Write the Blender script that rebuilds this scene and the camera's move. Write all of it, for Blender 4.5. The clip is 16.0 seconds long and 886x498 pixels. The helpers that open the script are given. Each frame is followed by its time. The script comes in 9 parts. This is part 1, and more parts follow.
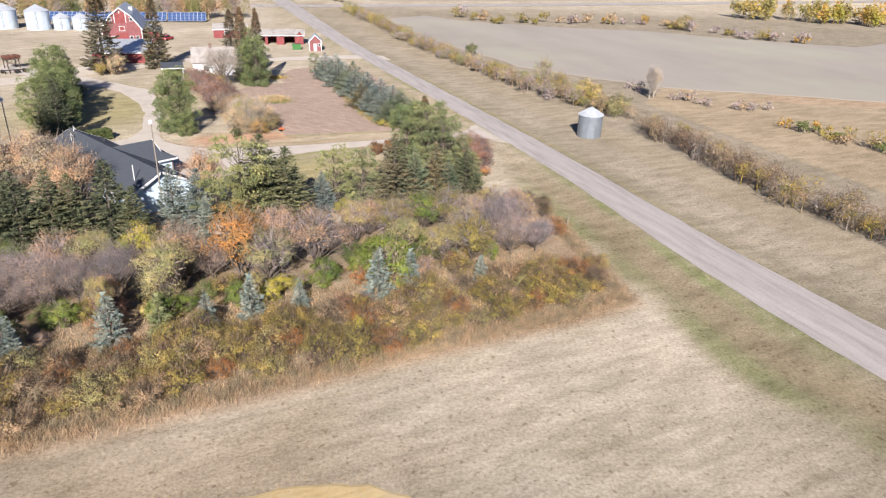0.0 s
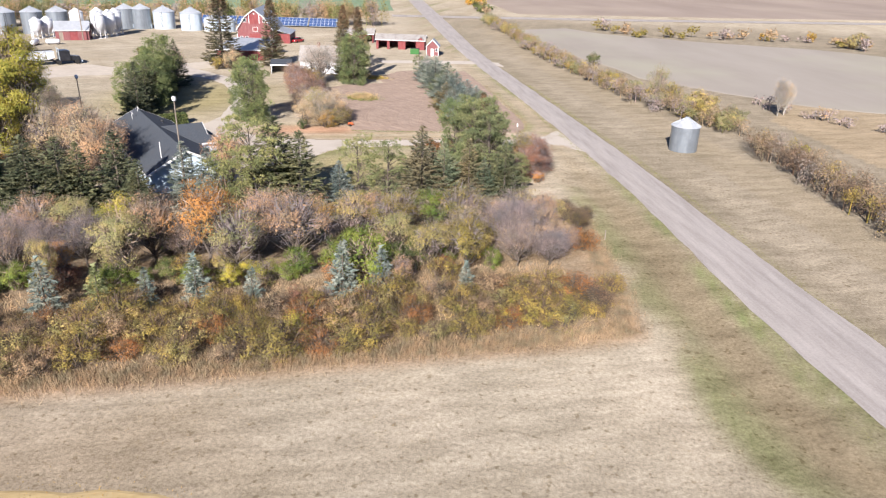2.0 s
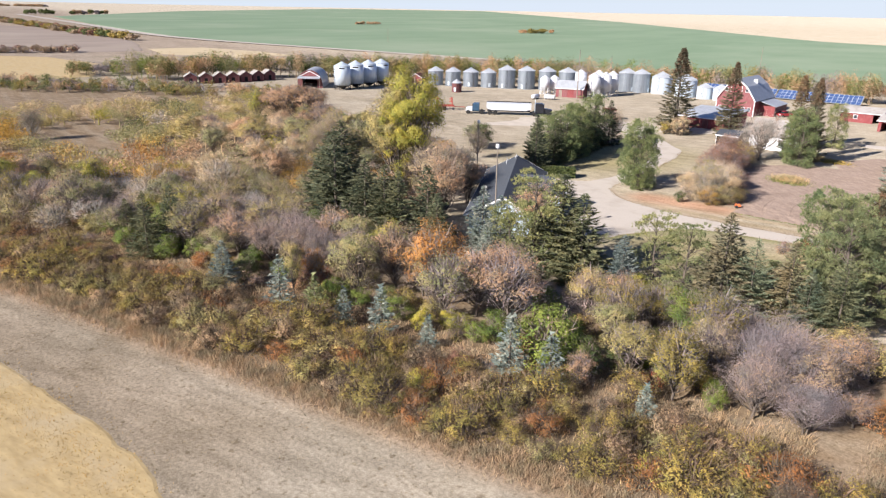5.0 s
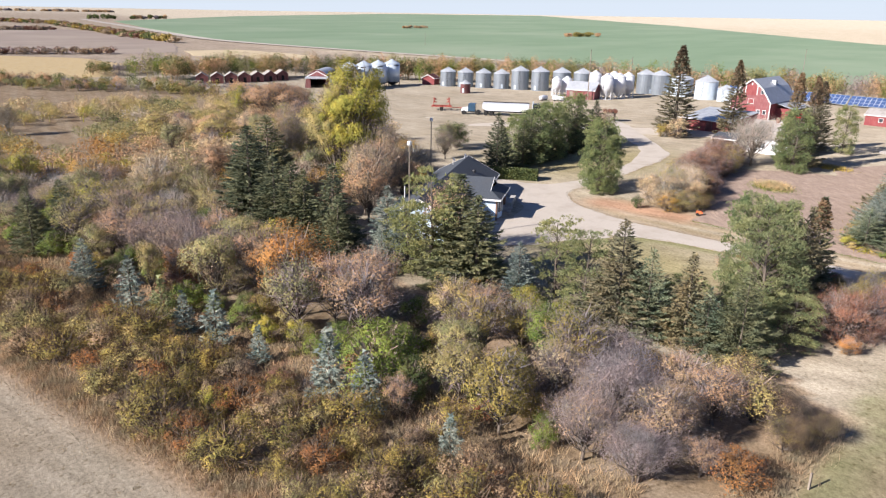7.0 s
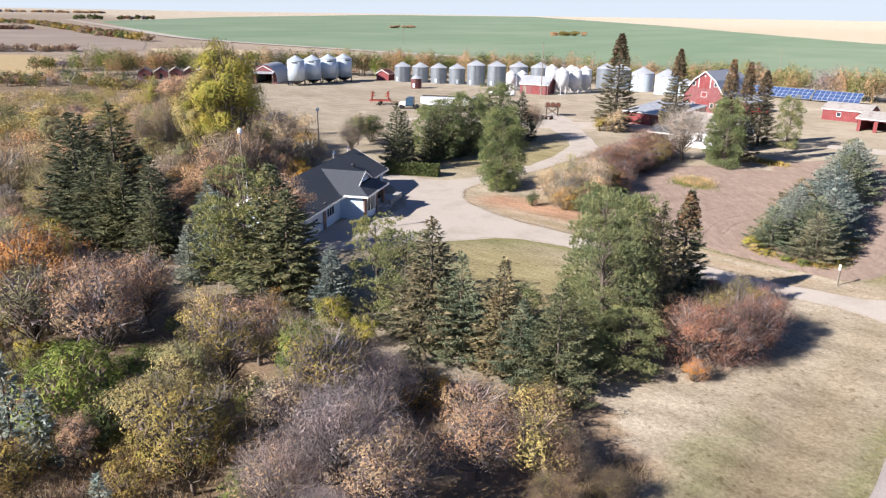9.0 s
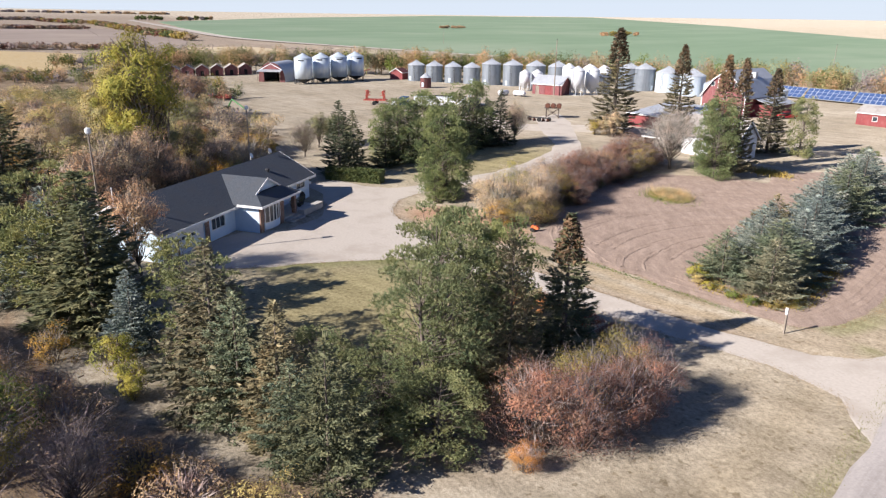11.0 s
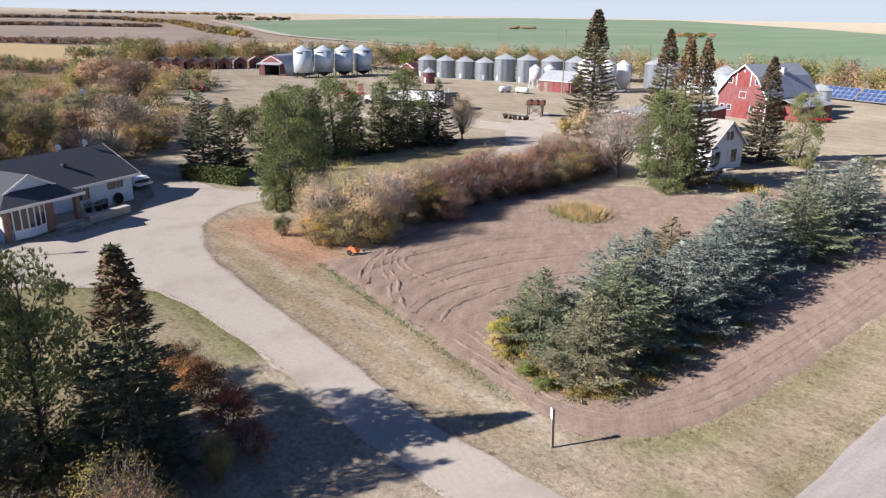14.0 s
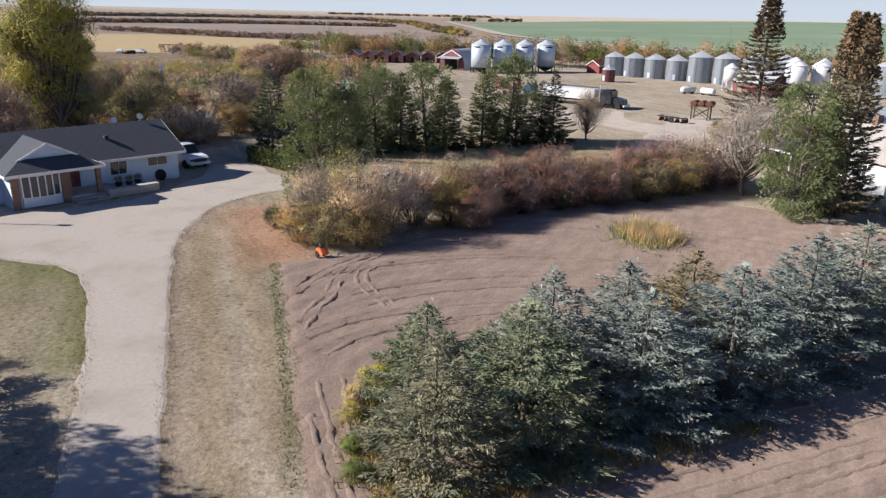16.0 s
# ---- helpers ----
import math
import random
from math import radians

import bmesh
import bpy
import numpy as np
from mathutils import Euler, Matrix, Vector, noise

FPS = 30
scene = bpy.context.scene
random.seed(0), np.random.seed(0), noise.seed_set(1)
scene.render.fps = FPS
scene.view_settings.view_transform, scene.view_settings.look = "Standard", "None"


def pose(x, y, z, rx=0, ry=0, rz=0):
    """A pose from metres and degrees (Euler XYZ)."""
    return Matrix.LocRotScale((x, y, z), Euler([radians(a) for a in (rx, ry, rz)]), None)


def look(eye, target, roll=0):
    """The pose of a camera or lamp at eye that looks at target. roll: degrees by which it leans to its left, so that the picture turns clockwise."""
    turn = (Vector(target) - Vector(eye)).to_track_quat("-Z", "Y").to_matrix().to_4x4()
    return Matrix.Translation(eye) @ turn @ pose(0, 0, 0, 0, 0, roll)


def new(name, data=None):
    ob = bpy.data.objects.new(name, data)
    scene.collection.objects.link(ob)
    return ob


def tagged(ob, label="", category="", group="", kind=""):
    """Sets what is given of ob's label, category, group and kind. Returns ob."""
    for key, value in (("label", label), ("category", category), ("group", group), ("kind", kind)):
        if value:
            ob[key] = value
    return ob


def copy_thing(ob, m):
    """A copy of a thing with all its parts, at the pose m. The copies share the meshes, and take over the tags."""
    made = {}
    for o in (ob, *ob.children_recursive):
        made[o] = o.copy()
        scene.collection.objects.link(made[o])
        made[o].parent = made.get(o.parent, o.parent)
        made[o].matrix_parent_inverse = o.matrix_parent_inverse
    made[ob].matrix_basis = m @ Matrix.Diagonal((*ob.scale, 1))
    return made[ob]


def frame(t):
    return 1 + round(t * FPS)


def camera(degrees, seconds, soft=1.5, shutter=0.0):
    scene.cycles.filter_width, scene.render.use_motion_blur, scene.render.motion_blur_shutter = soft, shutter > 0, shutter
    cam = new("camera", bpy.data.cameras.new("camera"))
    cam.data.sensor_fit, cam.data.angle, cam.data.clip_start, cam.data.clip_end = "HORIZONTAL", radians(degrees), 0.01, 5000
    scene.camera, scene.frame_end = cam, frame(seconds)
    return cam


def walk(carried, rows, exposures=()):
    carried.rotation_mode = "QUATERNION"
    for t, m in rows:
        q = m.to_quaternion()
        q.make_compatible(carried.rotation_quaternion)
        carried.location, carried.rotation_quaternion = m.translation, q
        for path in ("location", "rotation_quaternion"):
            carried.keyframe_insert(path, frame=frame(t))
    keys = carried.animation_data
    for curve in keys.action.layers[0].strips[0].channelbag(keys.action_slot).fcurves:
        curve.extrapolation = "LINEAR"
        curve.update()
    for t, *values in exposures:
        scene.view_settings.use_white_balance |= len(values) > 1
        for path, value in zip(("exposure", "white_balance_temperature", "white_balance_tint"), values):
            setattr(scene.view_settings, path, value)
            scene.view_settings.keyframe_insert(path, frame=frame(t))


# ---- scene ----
cam = camera(64.4, 16.0, 1.25)
METRES, EYE, TILT, LEAN, TURN = 132.0, 29.1, -24.3, -1.6, 0.0
ROWS = [
    (0.0, 0.0, 0.0, 0.0, -0.0, 0.0, -0.0),
    (0.5, 0.026, 0.0154, -0.0027, 2.44, 0.05, -1.09),
    (1.0, 0.0537, 0.0339, -0.0053, 4.87, 0.03, -2.19),
    (1.5, 0.0782, 0.052, -0.0076, 7.46, 0.5, -3.33),
    (2.0, 0.1036, 0.0711, -0.0062, 12.63, 1.06, -5.54),
    (2.5, 0.1258, 0.0881, -0.0005, 23.59, 0.56, -10.2),
    (3.0, 0.1504, 0.1093, 0.007, 32.67, -0.23, -13.61),
    (3.5, 0.1691, 0.1301, 0.0131, 37.79, -0.55, -15.43),
    (4.0, 0.1868, 0.1537, 0.0211, 44.28, -1.35, -17.55),
    (6.5, 0.2343, 0.2829, 0.0653, 58.81, -4.64, -21.3),
    (7.0, 0.2366, 0.3123, 0.0749, 58.77, -4.59, -21.28),
    (7.5, 0.2368, 0.3402, 0.0833, 58.72, -4.54, -21.27),
    (8.0, 0.2357, 0.3707, 0.0923, 58.67, -4.49, -21.25),
    (8.5, 0.2336, 0.3995, 0.1002, 58.62, -4.43, -21.23),
    (9.0, 0.2304, 0.4312, 0.1086, 58.56, -4.4, -21.17),
    (11.5, 0.2053, 0.577, 0.1632, 64.49, -6.49, -22.37),
    (12.0, 0.1976, 0.608, 0.1734, 65.39, -6.81, -22.59),
    (12.5, 0.19, 0.6364, 0.1837, 67.49, -7.58, -22.98),
    (13.0, 0.1811, 0.6676, 0.1938, 68.31, -7.86, -23.14),
    (13.5, 0.1718, 0.6963, 0.2021, 68.4, -7.88, -23.2),
    (14.0, 0.1608, 0.7269, 0.2117, 70.31, -8.58, -23.56),
    (14.5, 0.1499, 0.7549, 0.2211, 74.12, -10.06, -24.13),
    (15.0, 0.137, 0.7848, 0.2308, 77.3, -11.33, -24.57),
    (15.5, 0.1242, 0.8123, 0.2395, 83.02, -13.66, -25.12),
    (16.0, 0.1087, 0.8417, 0.2475, 90.37, -16.75, -25.5),
]
EXPOSURES = [(0.0, 0.83), (3.5, 0.92), (6.5, 0.92), (7.5, 0.93), (9.0, 0.96), (12.5, 0.87), (14.5, 0.79), (16.0, 0.7)]
walk(cam, [(t, pose(0, 0, EYE, TILT, LEAN, TURN) @ pose(METRES * x, METRES * y, METRES * z, 90 + pitch, roll, yaw)) for t, x, y, z, yaw, pitch, roll in ROWS], EXPOSURES)

# ---- light ----
SUN_FROM = Vector((0.0, -math.cos(radians(30)), math.sin(radians(30))))
world = bpy.data.worlds.new("sky")
scene.world = world
world.use_nodes = True
wn = world.node_tree.nodes
sky = wn.new("ShaderNodeTexSky")
sky.sky_type = "NISHITA"
sky.sun_disc = False
sky.sun_elevation = radians(30)
sky.sun_rotation = radians(180)
sky.altitude = 600
sky.air_density = 0.9
sky.dust_density = 0.1
wn["Background"].inputs["Strength"].default_value = 0.05
tint = wn.new("ShaderNodeMix")
tint.data_type, tint.blend_type = "RGBA", "MULTIPLY"
tint.inputs[0].default_value = 1.0
tint.inputs[7].default_value = (0.72, 0.82, 1.16, 1)
world.node_tree.links.new(sky.outputs[0], tint.inputs[6])
# pale haze that lies all round the horizon
geo = wn.new("ShaderNodeTexCoord")
sep = wn.new("ShaderNodeSeparateXYZ")
world.node_tree.links.new(geo.outputs["Generated"], sep.inputs[0])
rise = wn.new("ShaderNodeMapRange")
rise.interpolation_type = "SMOOTHSTEP"
rise.inputs["From Min"].default_value, rise.inputs["From Max"].default_value = 0.0, 0.17
rise.inputs["To Min"].default_value, rise.inputs["To Max"].default_value = 0.95, 0.0
world.node_tree.links.new(sep.outputs["Z"], rise.inputs["Value"])
haze = wn.new("ShaderNodeMix")
haze.data_type = "RGBA"
haze.inputs[7].default_value = (7.9, 8.8, 10.2, 1)
world.node_tree.links.new(rise.outputs["Result"], haze.inputs[0])
world.node_tree.links.new(tint.outputs[2], haze.inputs[6])
world.node_tree.links.new(haze.outputs[2], wn["Background"].inputs["Color"])
sun = new("sun", bpy.data.lights.new("sun", "SUN"))
sun.data.energy = 5.0
sun.data.angle = radians(0.53)
sun.data.color = (1.0, 0.93, 0.885)
sun.matrix_world = look(SUN_FROM * 100, (0, 0, 0))

# ---- materials ----


def shader(name):
    m = bpy.data.materials.new(name)
    m.use_nodes = True
    nt = m.node_tree
    return m, nt, nt.nodes["Principled BSDF"]


def ramp(nt, stops):
    r = nt.nodes.new("ShaderNodeValToRGB")
    el = r.color_ramp.elements
    while len(el) < len(stops):
        el.new(0.5)
    for e, (p, c) in zip(el, stops):
        e.position, e.color = p, (*c, 1)
    return r


def noise_tex(nt, scale, detail=4, rough=0.6, stretch=None, world_space=True):
    n = nt.nodes.new("ShaderNodeTexNoise")
    n.inputs["Scale"].default_value = scale
    n.inputs["Detail"].default_value = detail
    n.inputs["Roughness"].default_value = rough
    g = nt.nodes.new("ShaderNodeNewGeometry" if world_space else "ShaderNodeTexCoord")
    out = g.outputs["Position" if world_space else "Object"]
    if stretch:
        mp = nt.nodes.new("ShaderNodeMapping")
        mp.vector_type = "TEXTURE"
        mp.inputs["Scale"].default_value = [1 / v for v in stretch[:3]]
        if len(stretch) > 3:
            mp.inputs["Rotation"].default_value[2] = radians(stretch[3])
        nt.links.new(out, mp.inputs["Vector"])
        out = mp.outputs["Vector"]
    nt.links.new(out, n.inputs["Vector"])
    return n


def mixc(nt, a, b, fac, mode="MIX"):
    """Mix of two colours; each a socket or a colour, fac a socket or a number."""
    m = nt.nodes.new("ShaderNodeMix")
    m.data_type, m.blend_type = "RGBA", mode
    for sock, val in ((m.inputs[0], fac), (m.inputs[6], a), (m.inputs[7], b)):
        if isinstance(val, (int, float)):
            sock.default_value = val
        elif isinstance(val, tuple):
            sock.default_value = (*val, 1)
        else:
            nt.links.new(val, sock)
    return m.outputs[2]


def bumped(nt, bsdf, height, strength=0.4, distance=0.05):
    b = nt.nodes.new("ShaderNodeBump")
    b.inputs["Strength"].default_value = strength
    b.inputs["Distance"].default_value = distance
    nt.links.new(height, b.inputs["Height"])
    nt.links.new(b.outputs[0], bsdf.inputs["Normal"])


def surface(name, c1, c2, scale=3.0, rough=0.8, metal=0.0, stain=None, stain_scale=0.5, bump=0.3, stretch=None, local=True, spec=0.3):
    """A surface of two close tones in fine grain, with larger stains and relief."""
    m, nt, b = shader(name)
    n1 = noise_tex(nt, scale, 5, 0.65, stretch, not local)
    r1 = ramp(nt, [(0.3, c1), (0.7, c2)])
    nt.links.new(n1.outputs[0], r1.inputs[0])
    col = r1.outputs[0]
    if stain:
        n2 = noise_tex(nt, stain_scale, 4, 0.6, None, not local)
        r2 = ramp(nt, [(0.48, (0, 0, 0)), (0.68, (1, 1, 1))])
        nt.links.new(n2.outputs[0], r2.inputs[0])
        col = mixc(nt, col, stain, r2.outputs[0])
    nt.links.new(col, b.inputs["Base Color"])
    b.inputs["Roughness"].default_value = rough
    b.inputs["Diffuse Roughness"].default_value = 0.2 if rough > 0.9 else 0.0
    b.inputs["Metallic"].default_value = metal
    b.inputs["Specular IOR Level"].default_value = spec
    if bump:
        bumped(nt, b, n1.outputs[0], bump, 0.03)
    return m


def richer(c, value, satur=1.22):
    """A tone of more colour, scaled in brightness."""
    k = 0.3 * c[0] + 0.6 * c[1] + 0.1 * c[2]
    return tuple(max(0.01, (k + (v - k) * satur) * value) for v in c)


def leafy(name, stops, rough=0.75, through_light=0.12):
    """Foliage: each leaf takes a tone of its own, each plant a tint of its own."""
    m, nt, b = shader(name)
    g = nt.nodes.new("ShaderNodeNewGeometry")
    r = ramp(nt, [(p, richer(c, 1.12 if p < 1 else 1.0, 1.0 if name.startswith("needle") else 1.12)) for p, c in stops])
    # tone: soft patches over the crown, plus a little from leaf to leaf
    patch = noise_tex(nt, 1.6, 3, 0.6)
    spread = nt.nodes.new("ShaderNodeMapRange")
    for key, val in (("From Min", 0.28), ("From Max", 0.72), ("To Min", 0.0), ("To Max", 0.84)):
        spread.inputs[key].default_value = val
    nt.links.new(patch.outputs[0], spread.inputs["Value"])
    tone = nt.nodes.new("ShaderNodeMath")
    tone.operation = "MULTIPLY_ADD"
    tone.inputs[1].default_value = 0.16
    nt.links.new(g.outputs["Random Per Island"], tone.inputs[0])
    nt.links.new(spread.outputs["Result"], tone.inputs[2])
    nt.links.new(tone.outputs[0], r.inputs[0])
    oi = nt.nodes.new("ShaderNodeObjectInfo")
    v = ramp(nt, [(0.0, (0.76, 0.8, 0.84)), (1.0, (1.2, 1.15, 1.06))])
    nt.links.new(oi.outputs["Random"], v.inputs[0])
    col = mixc(nt, r.outputs[0], v.outputs[0], 1.0, "MULTIPLY")
    n = noise_tex(nt, 0.9, 2, 0.5)
    pr = ramp(nt, [(0.35, (0.74, 0.8, 0.8)), (0.65, (1.25, 1.12, 1.05))])
    nt.links.new(n.outputs[0], pr.inputs[0])
    col = mixc(nt, col, pr.outputs[0], 1.0, "MULTIPLY")
    nt.links.new(col, b.inputs["Base Color"])
    b.inputs["Roughness"].default_value = rough
    b.inputs["Specular IOR Level"].default_value = 0.2
    if through_light:
        t = nt.nodes.new("ShaderNodeBsdfTranslucent")
        nt.links.new(col, t.inputs[0])
        ms = nt.nodes.new("ShaderNodeMixShader")
        ms.inputs[0].default_value = through_light
        nt.links.new(b.outputs[0], ms.inputs[1])
        nt.links.new(t.outputs[0], ms.inputs[2])
        nt.links.new(ms.outputs[0], nt.nodes["Material Output"].inputs["Surface"])
    return m


LEAF = {
    "olive": leafy("leaf_olive", [(0, (0.105, 0.086, 0.042)), (0.35, (0.215, 0.176, 0.072)), (0.7, (0.36, 0.295, 0.105)), (1, (0.5, 0.41, 0.14))]),
    "brown": leafy("leaf_brown", [(0, (0.175, 0.125, 0.088)), (0.4, (0.31, 0.235, 0.16)), (0.75, (0.42, 0.325, 0.22)), (1, (0.365, 0.31, 0.18))]),
    "yellow": leafy("leaf_yellow", [(0, (0.17, 0.15, 0.075)), (0.4, (0.31, 0.27, 0.13)), (0.75, (0.46, 0.395, 0.19)), (1, (0.36, 0.34, 0.16))]),
    "gold": leafy("leaf_gold", [(0, (0.25, 0.155, 0.055)), (0.4, (0.42, 0.27, 0.085)), (0.8, (0.54, 0.36, 0.12)), (1, (0.40, 0.30, 0.11))]),
    "orange": leafy("leaf_orange", [(0, (0.24, 0.125, 0.055)), (0.4, (0.38, 0.205, 0.085)), (0.8, (0.46, 0.26, 0.11)), (1, (0.38, 0.25, 0.12))]),
    "pink": leafy("leaf_pink", [(0, (0.215, 0.145, 0.10)), (0.4, (0.38, 0.262, 0.175)), (0.8, (0.52, 0.36, 0.235)), (1, (0.38, 0.29, 0.19))]),
    "tan": leafy("leaf_tan", [(0, (0.26, 0.2, 0.13)), (0.4, (0.44, 0.35, 0.23)), (0.8, (0.58, 0.48, 0.33)), (1, (0.47, 0.42, 0.26))]),
    "sage": leafy("needle_sage", [(0, (0.095, 0.125, 0.082)), (0.6, (0.22, 0.255, 0.165)), (1, (0.4, 0.43, 0.29))], 0.65, 0.2),
    "grizzle": leafy("needle_grizzled", [(0, (0.125, 0.13, 0.09)), (0.6, (0.235, 0.24, 0.165)), (1, (0.36, 0.36, 0.265))], 0.7, 0.2),
    "red": leafy("leaf_red", [(0, (0.18, 0.055, 0.045)), (0.5, (0.31, 0.095, 0.06)), (1, (0.4, 0.2, 0.1))]),
    "rust": leafy("leaf_rust", [(0, (0.17, 0.085, 0.045)), (0.5, (0.3, 0.15, 0.07)), (1, (0.4, 0.23, 0.11))]),
    "maroon": leafy("leaf_maroon", [(0, (0.12, 0.07, 0.06)), (0.5, (0.235, 0.13, 0.1)), (0.8, (0.33, 0.205, 0.145)), (1, (0.28, 0.23, 0.13))]),
    "green": leafy("leaf_green", [(0, (0.075, 0.105, 0.035)), (0.5, (0.155, 0.2, 0.06)), (1, (0.28, 0.31, 0.1))]),
    "lime": leafy("leaf_lime", [(0, (0.16, 0.165, 0.05)), (0.5, (0.33, 0.315, 0.09)), (1, (0.5, 0.43, 0.13))]),
    "grey": leafy("leaf_greygreen", [(0, (0.17, 0.17, 0.1)), (0.5, (0.28, 0.275, 0.145)), (1, (0.41, 0.37, 0.21))]),
    "dark": leafy("leaf_dark", [(0, (0.055, 0.07, 0.035)), (0.6, (0.11, 0.135, 0.058)), (1, (0.19, 0.2, 0.085))]),
    "needle": leafy("needle_green", [(0, (0.06, 0.07, 0.045)), (0.6, (0.145, 0.158, 0.09)), (1, (0.28, 0.28, 0.165))], 0.65, 0.1),
    "blue": leafy("needle_blue", [(0, (0.11, 0.138, 0.12)), (0.6, (0.255, 0.296, 0.262)), (1, (0.48, 0.52, 0.47))], 0.65, 0.1),
    "tan_needle": leafy("needle_tan", [(0, (0.1, 0.09, 0.056)), (0.6, (0.205, 0.188, 0.118)), (1, (0.34, 0.3, 0.195))], 0.65, 0.1),
    "pine": leafy("needle_pine", [(0, (0.1, 0.12, 0.055)), (0.6, (0.27, 0.295, 0.14)), (1, (0.49, 0.5, 0.27))], 0.65, 0.15),
    "deep_pine": leafy("needle_deep_pine", [(0, (0.09, 0.12, 0.055)), (0.6, (0.22, 0.265, 0.12)), (1, (0.39, 0.43, 0.21))], 0.65, 0.1),
    "cone": leafy("cone_brown", [(0, (0.09, 0.065, 0.045)), (1, (0.19, 0.135, 0.09))], 0.8, 0.0),
    "pale": leafy("twig_pale", [(0, (0.26, 0.235, 0.215)), (0.6, (0.40, 0.365, 0.335)), (1, (0.52, 0.48, 0.44))], 0.85, 0.0),
    "twig": leafy("twig_grey", [(0, (0.15, 0.127, 0.108)), (0.6, (0.295, 0.248, 0.215)), (1, (0.44, 0.385, 0.335))], 0.85, 0.0),
    "mauve": leafy("twig_mauve", [(0, (0.145, 0.125, 0.127)), (0.6, (0.285, 0.247, 0.25)), (1, (0.44, 0.39, 0.39))], 0.85, 0.0),
    "darktwig": leafy("twig_dark", [(0, (0.075, 0.058, 0.048)), (0.6, (0.15, 0.115, 0.09)), (1, (0.24, 0.185, 0.14))], 0.85, 0.0),
    "weed": leafy("weed_rust", [(0, (0.25, 0.19, 0.13)), (0.6, (0.38, 0.3, 0.205)), (1, (0.48, 0.395, 0.28))], 0.85, 0.15),
    "straw": leafy("grass_straw", [(0, (0.297, 0.231, 0.143)), (0.6, (0.440, 0.363, 0.231)), (1, (0.550, 0.473, 0.319))], 0.85, 0.15),
    "tuft": leafy("grass_dry", [(0, (0.165, 0.132, 0.083)), (0.6, (0.275, 0.220, 0.143)), (1, (0.374, 0.308, 0.198))], 0.85, 0.15),
    "turf": leafy("grass_green", [(0, (0.132, 0.154, 0.055)), (0.6, (0.220, 0.231, 0.083)), (1, (0.330, 0.308, 0.132))], 0.85, 0.15),
}
BARK = surface("bark_grey", (0.10, 0.08, 0.065), (0.20, 0.165, 0.135), 6, 0.9, bump=0.8, stretch=(1, 1, 0.2))
BARK_PALE = surface("bark_pale", (0.38, 0.35, 0.30), (0.60, 0.56, 0.49), 4, 0.85, stain=(0.10, 0.09, 0.08), stain_scale=3, bump=0.4)
DRIVE = surface("gravel_drive", (0.405, 0.36, 0.31), (0.49, 0.44, 0.382), 5.0, 0.95, stain=(0.385, 0.337, 0.285), stain_scale=0.3, bump=0.25, local=False)
YARD = surface("yard_dirt", (0.40, 0.35, 0.29), (0.52, 0.46, 0.385), 0.5, 0.95, stain=(0.42, 0.365, 0.28), stain_scale=0.06, bump=0.4, local=False)
SOIL = surface("tilled_soil", (0.17, 0.125, 0.09), (0.30, 0.23, 0.17), 2.5, 0.97, stain=(0.33, 0.26, 0.195), stain_scale=0.15, bump=0.9, local=False)


# ---- geometry helpers ----
rng = np.random.default_rng(7)


def mesh_from(name, V, F, mats=(), smooth=False):
    me = bpy.data.meshes.new(name)
    V = np.asarray(V, float)
    if isinstance(F, np.ndarray):
        k = F.shape[1]
        me.vertices.add(len(V))
        me.vertices.foreach_set("co", V.ravel())
        me.loops.add(F.size)
        me.loops.foreach_set("vertex_index", F.ravel().astype(np.int32))
        me.polygons.add(len(F))
        me.polygons.foreach_set("loop_start", np.arange(0, F.size, k, dtype=np.int32))
        me.polygons.foreach_set("loop_total", np.full(len(F), k, dtype=np.int32))
        me.update(calc_edges=True)
    else:
        me.from_pydata([tuple(v) for v in V], [], F)
        me.update()
    if smooth:
        me.polygons.foreach_set("use_smooth", [True] * len(me.polygons))
    for m in mats:
        me.materials.append(m)
    return me


def wobble(x, y, s=1.0):
    """A smooth pseudo-random field of the plan, about -1 to 1."""
    x, y = np.asarray(x) * s, np.asarray(y) * s
    return (np.sin(x * 1.3 + 1.7 * np.sin(y * 0.9 + 0.5)) + np.sin(y * 1.7 + 1.3 * np.sin(x * 1.1 + 2.1)) + np.sin((x + y) * 0.77 + 4.0) + np.sin((x - 1.6 * y) * 0.53 + 1.0)) / 3.0


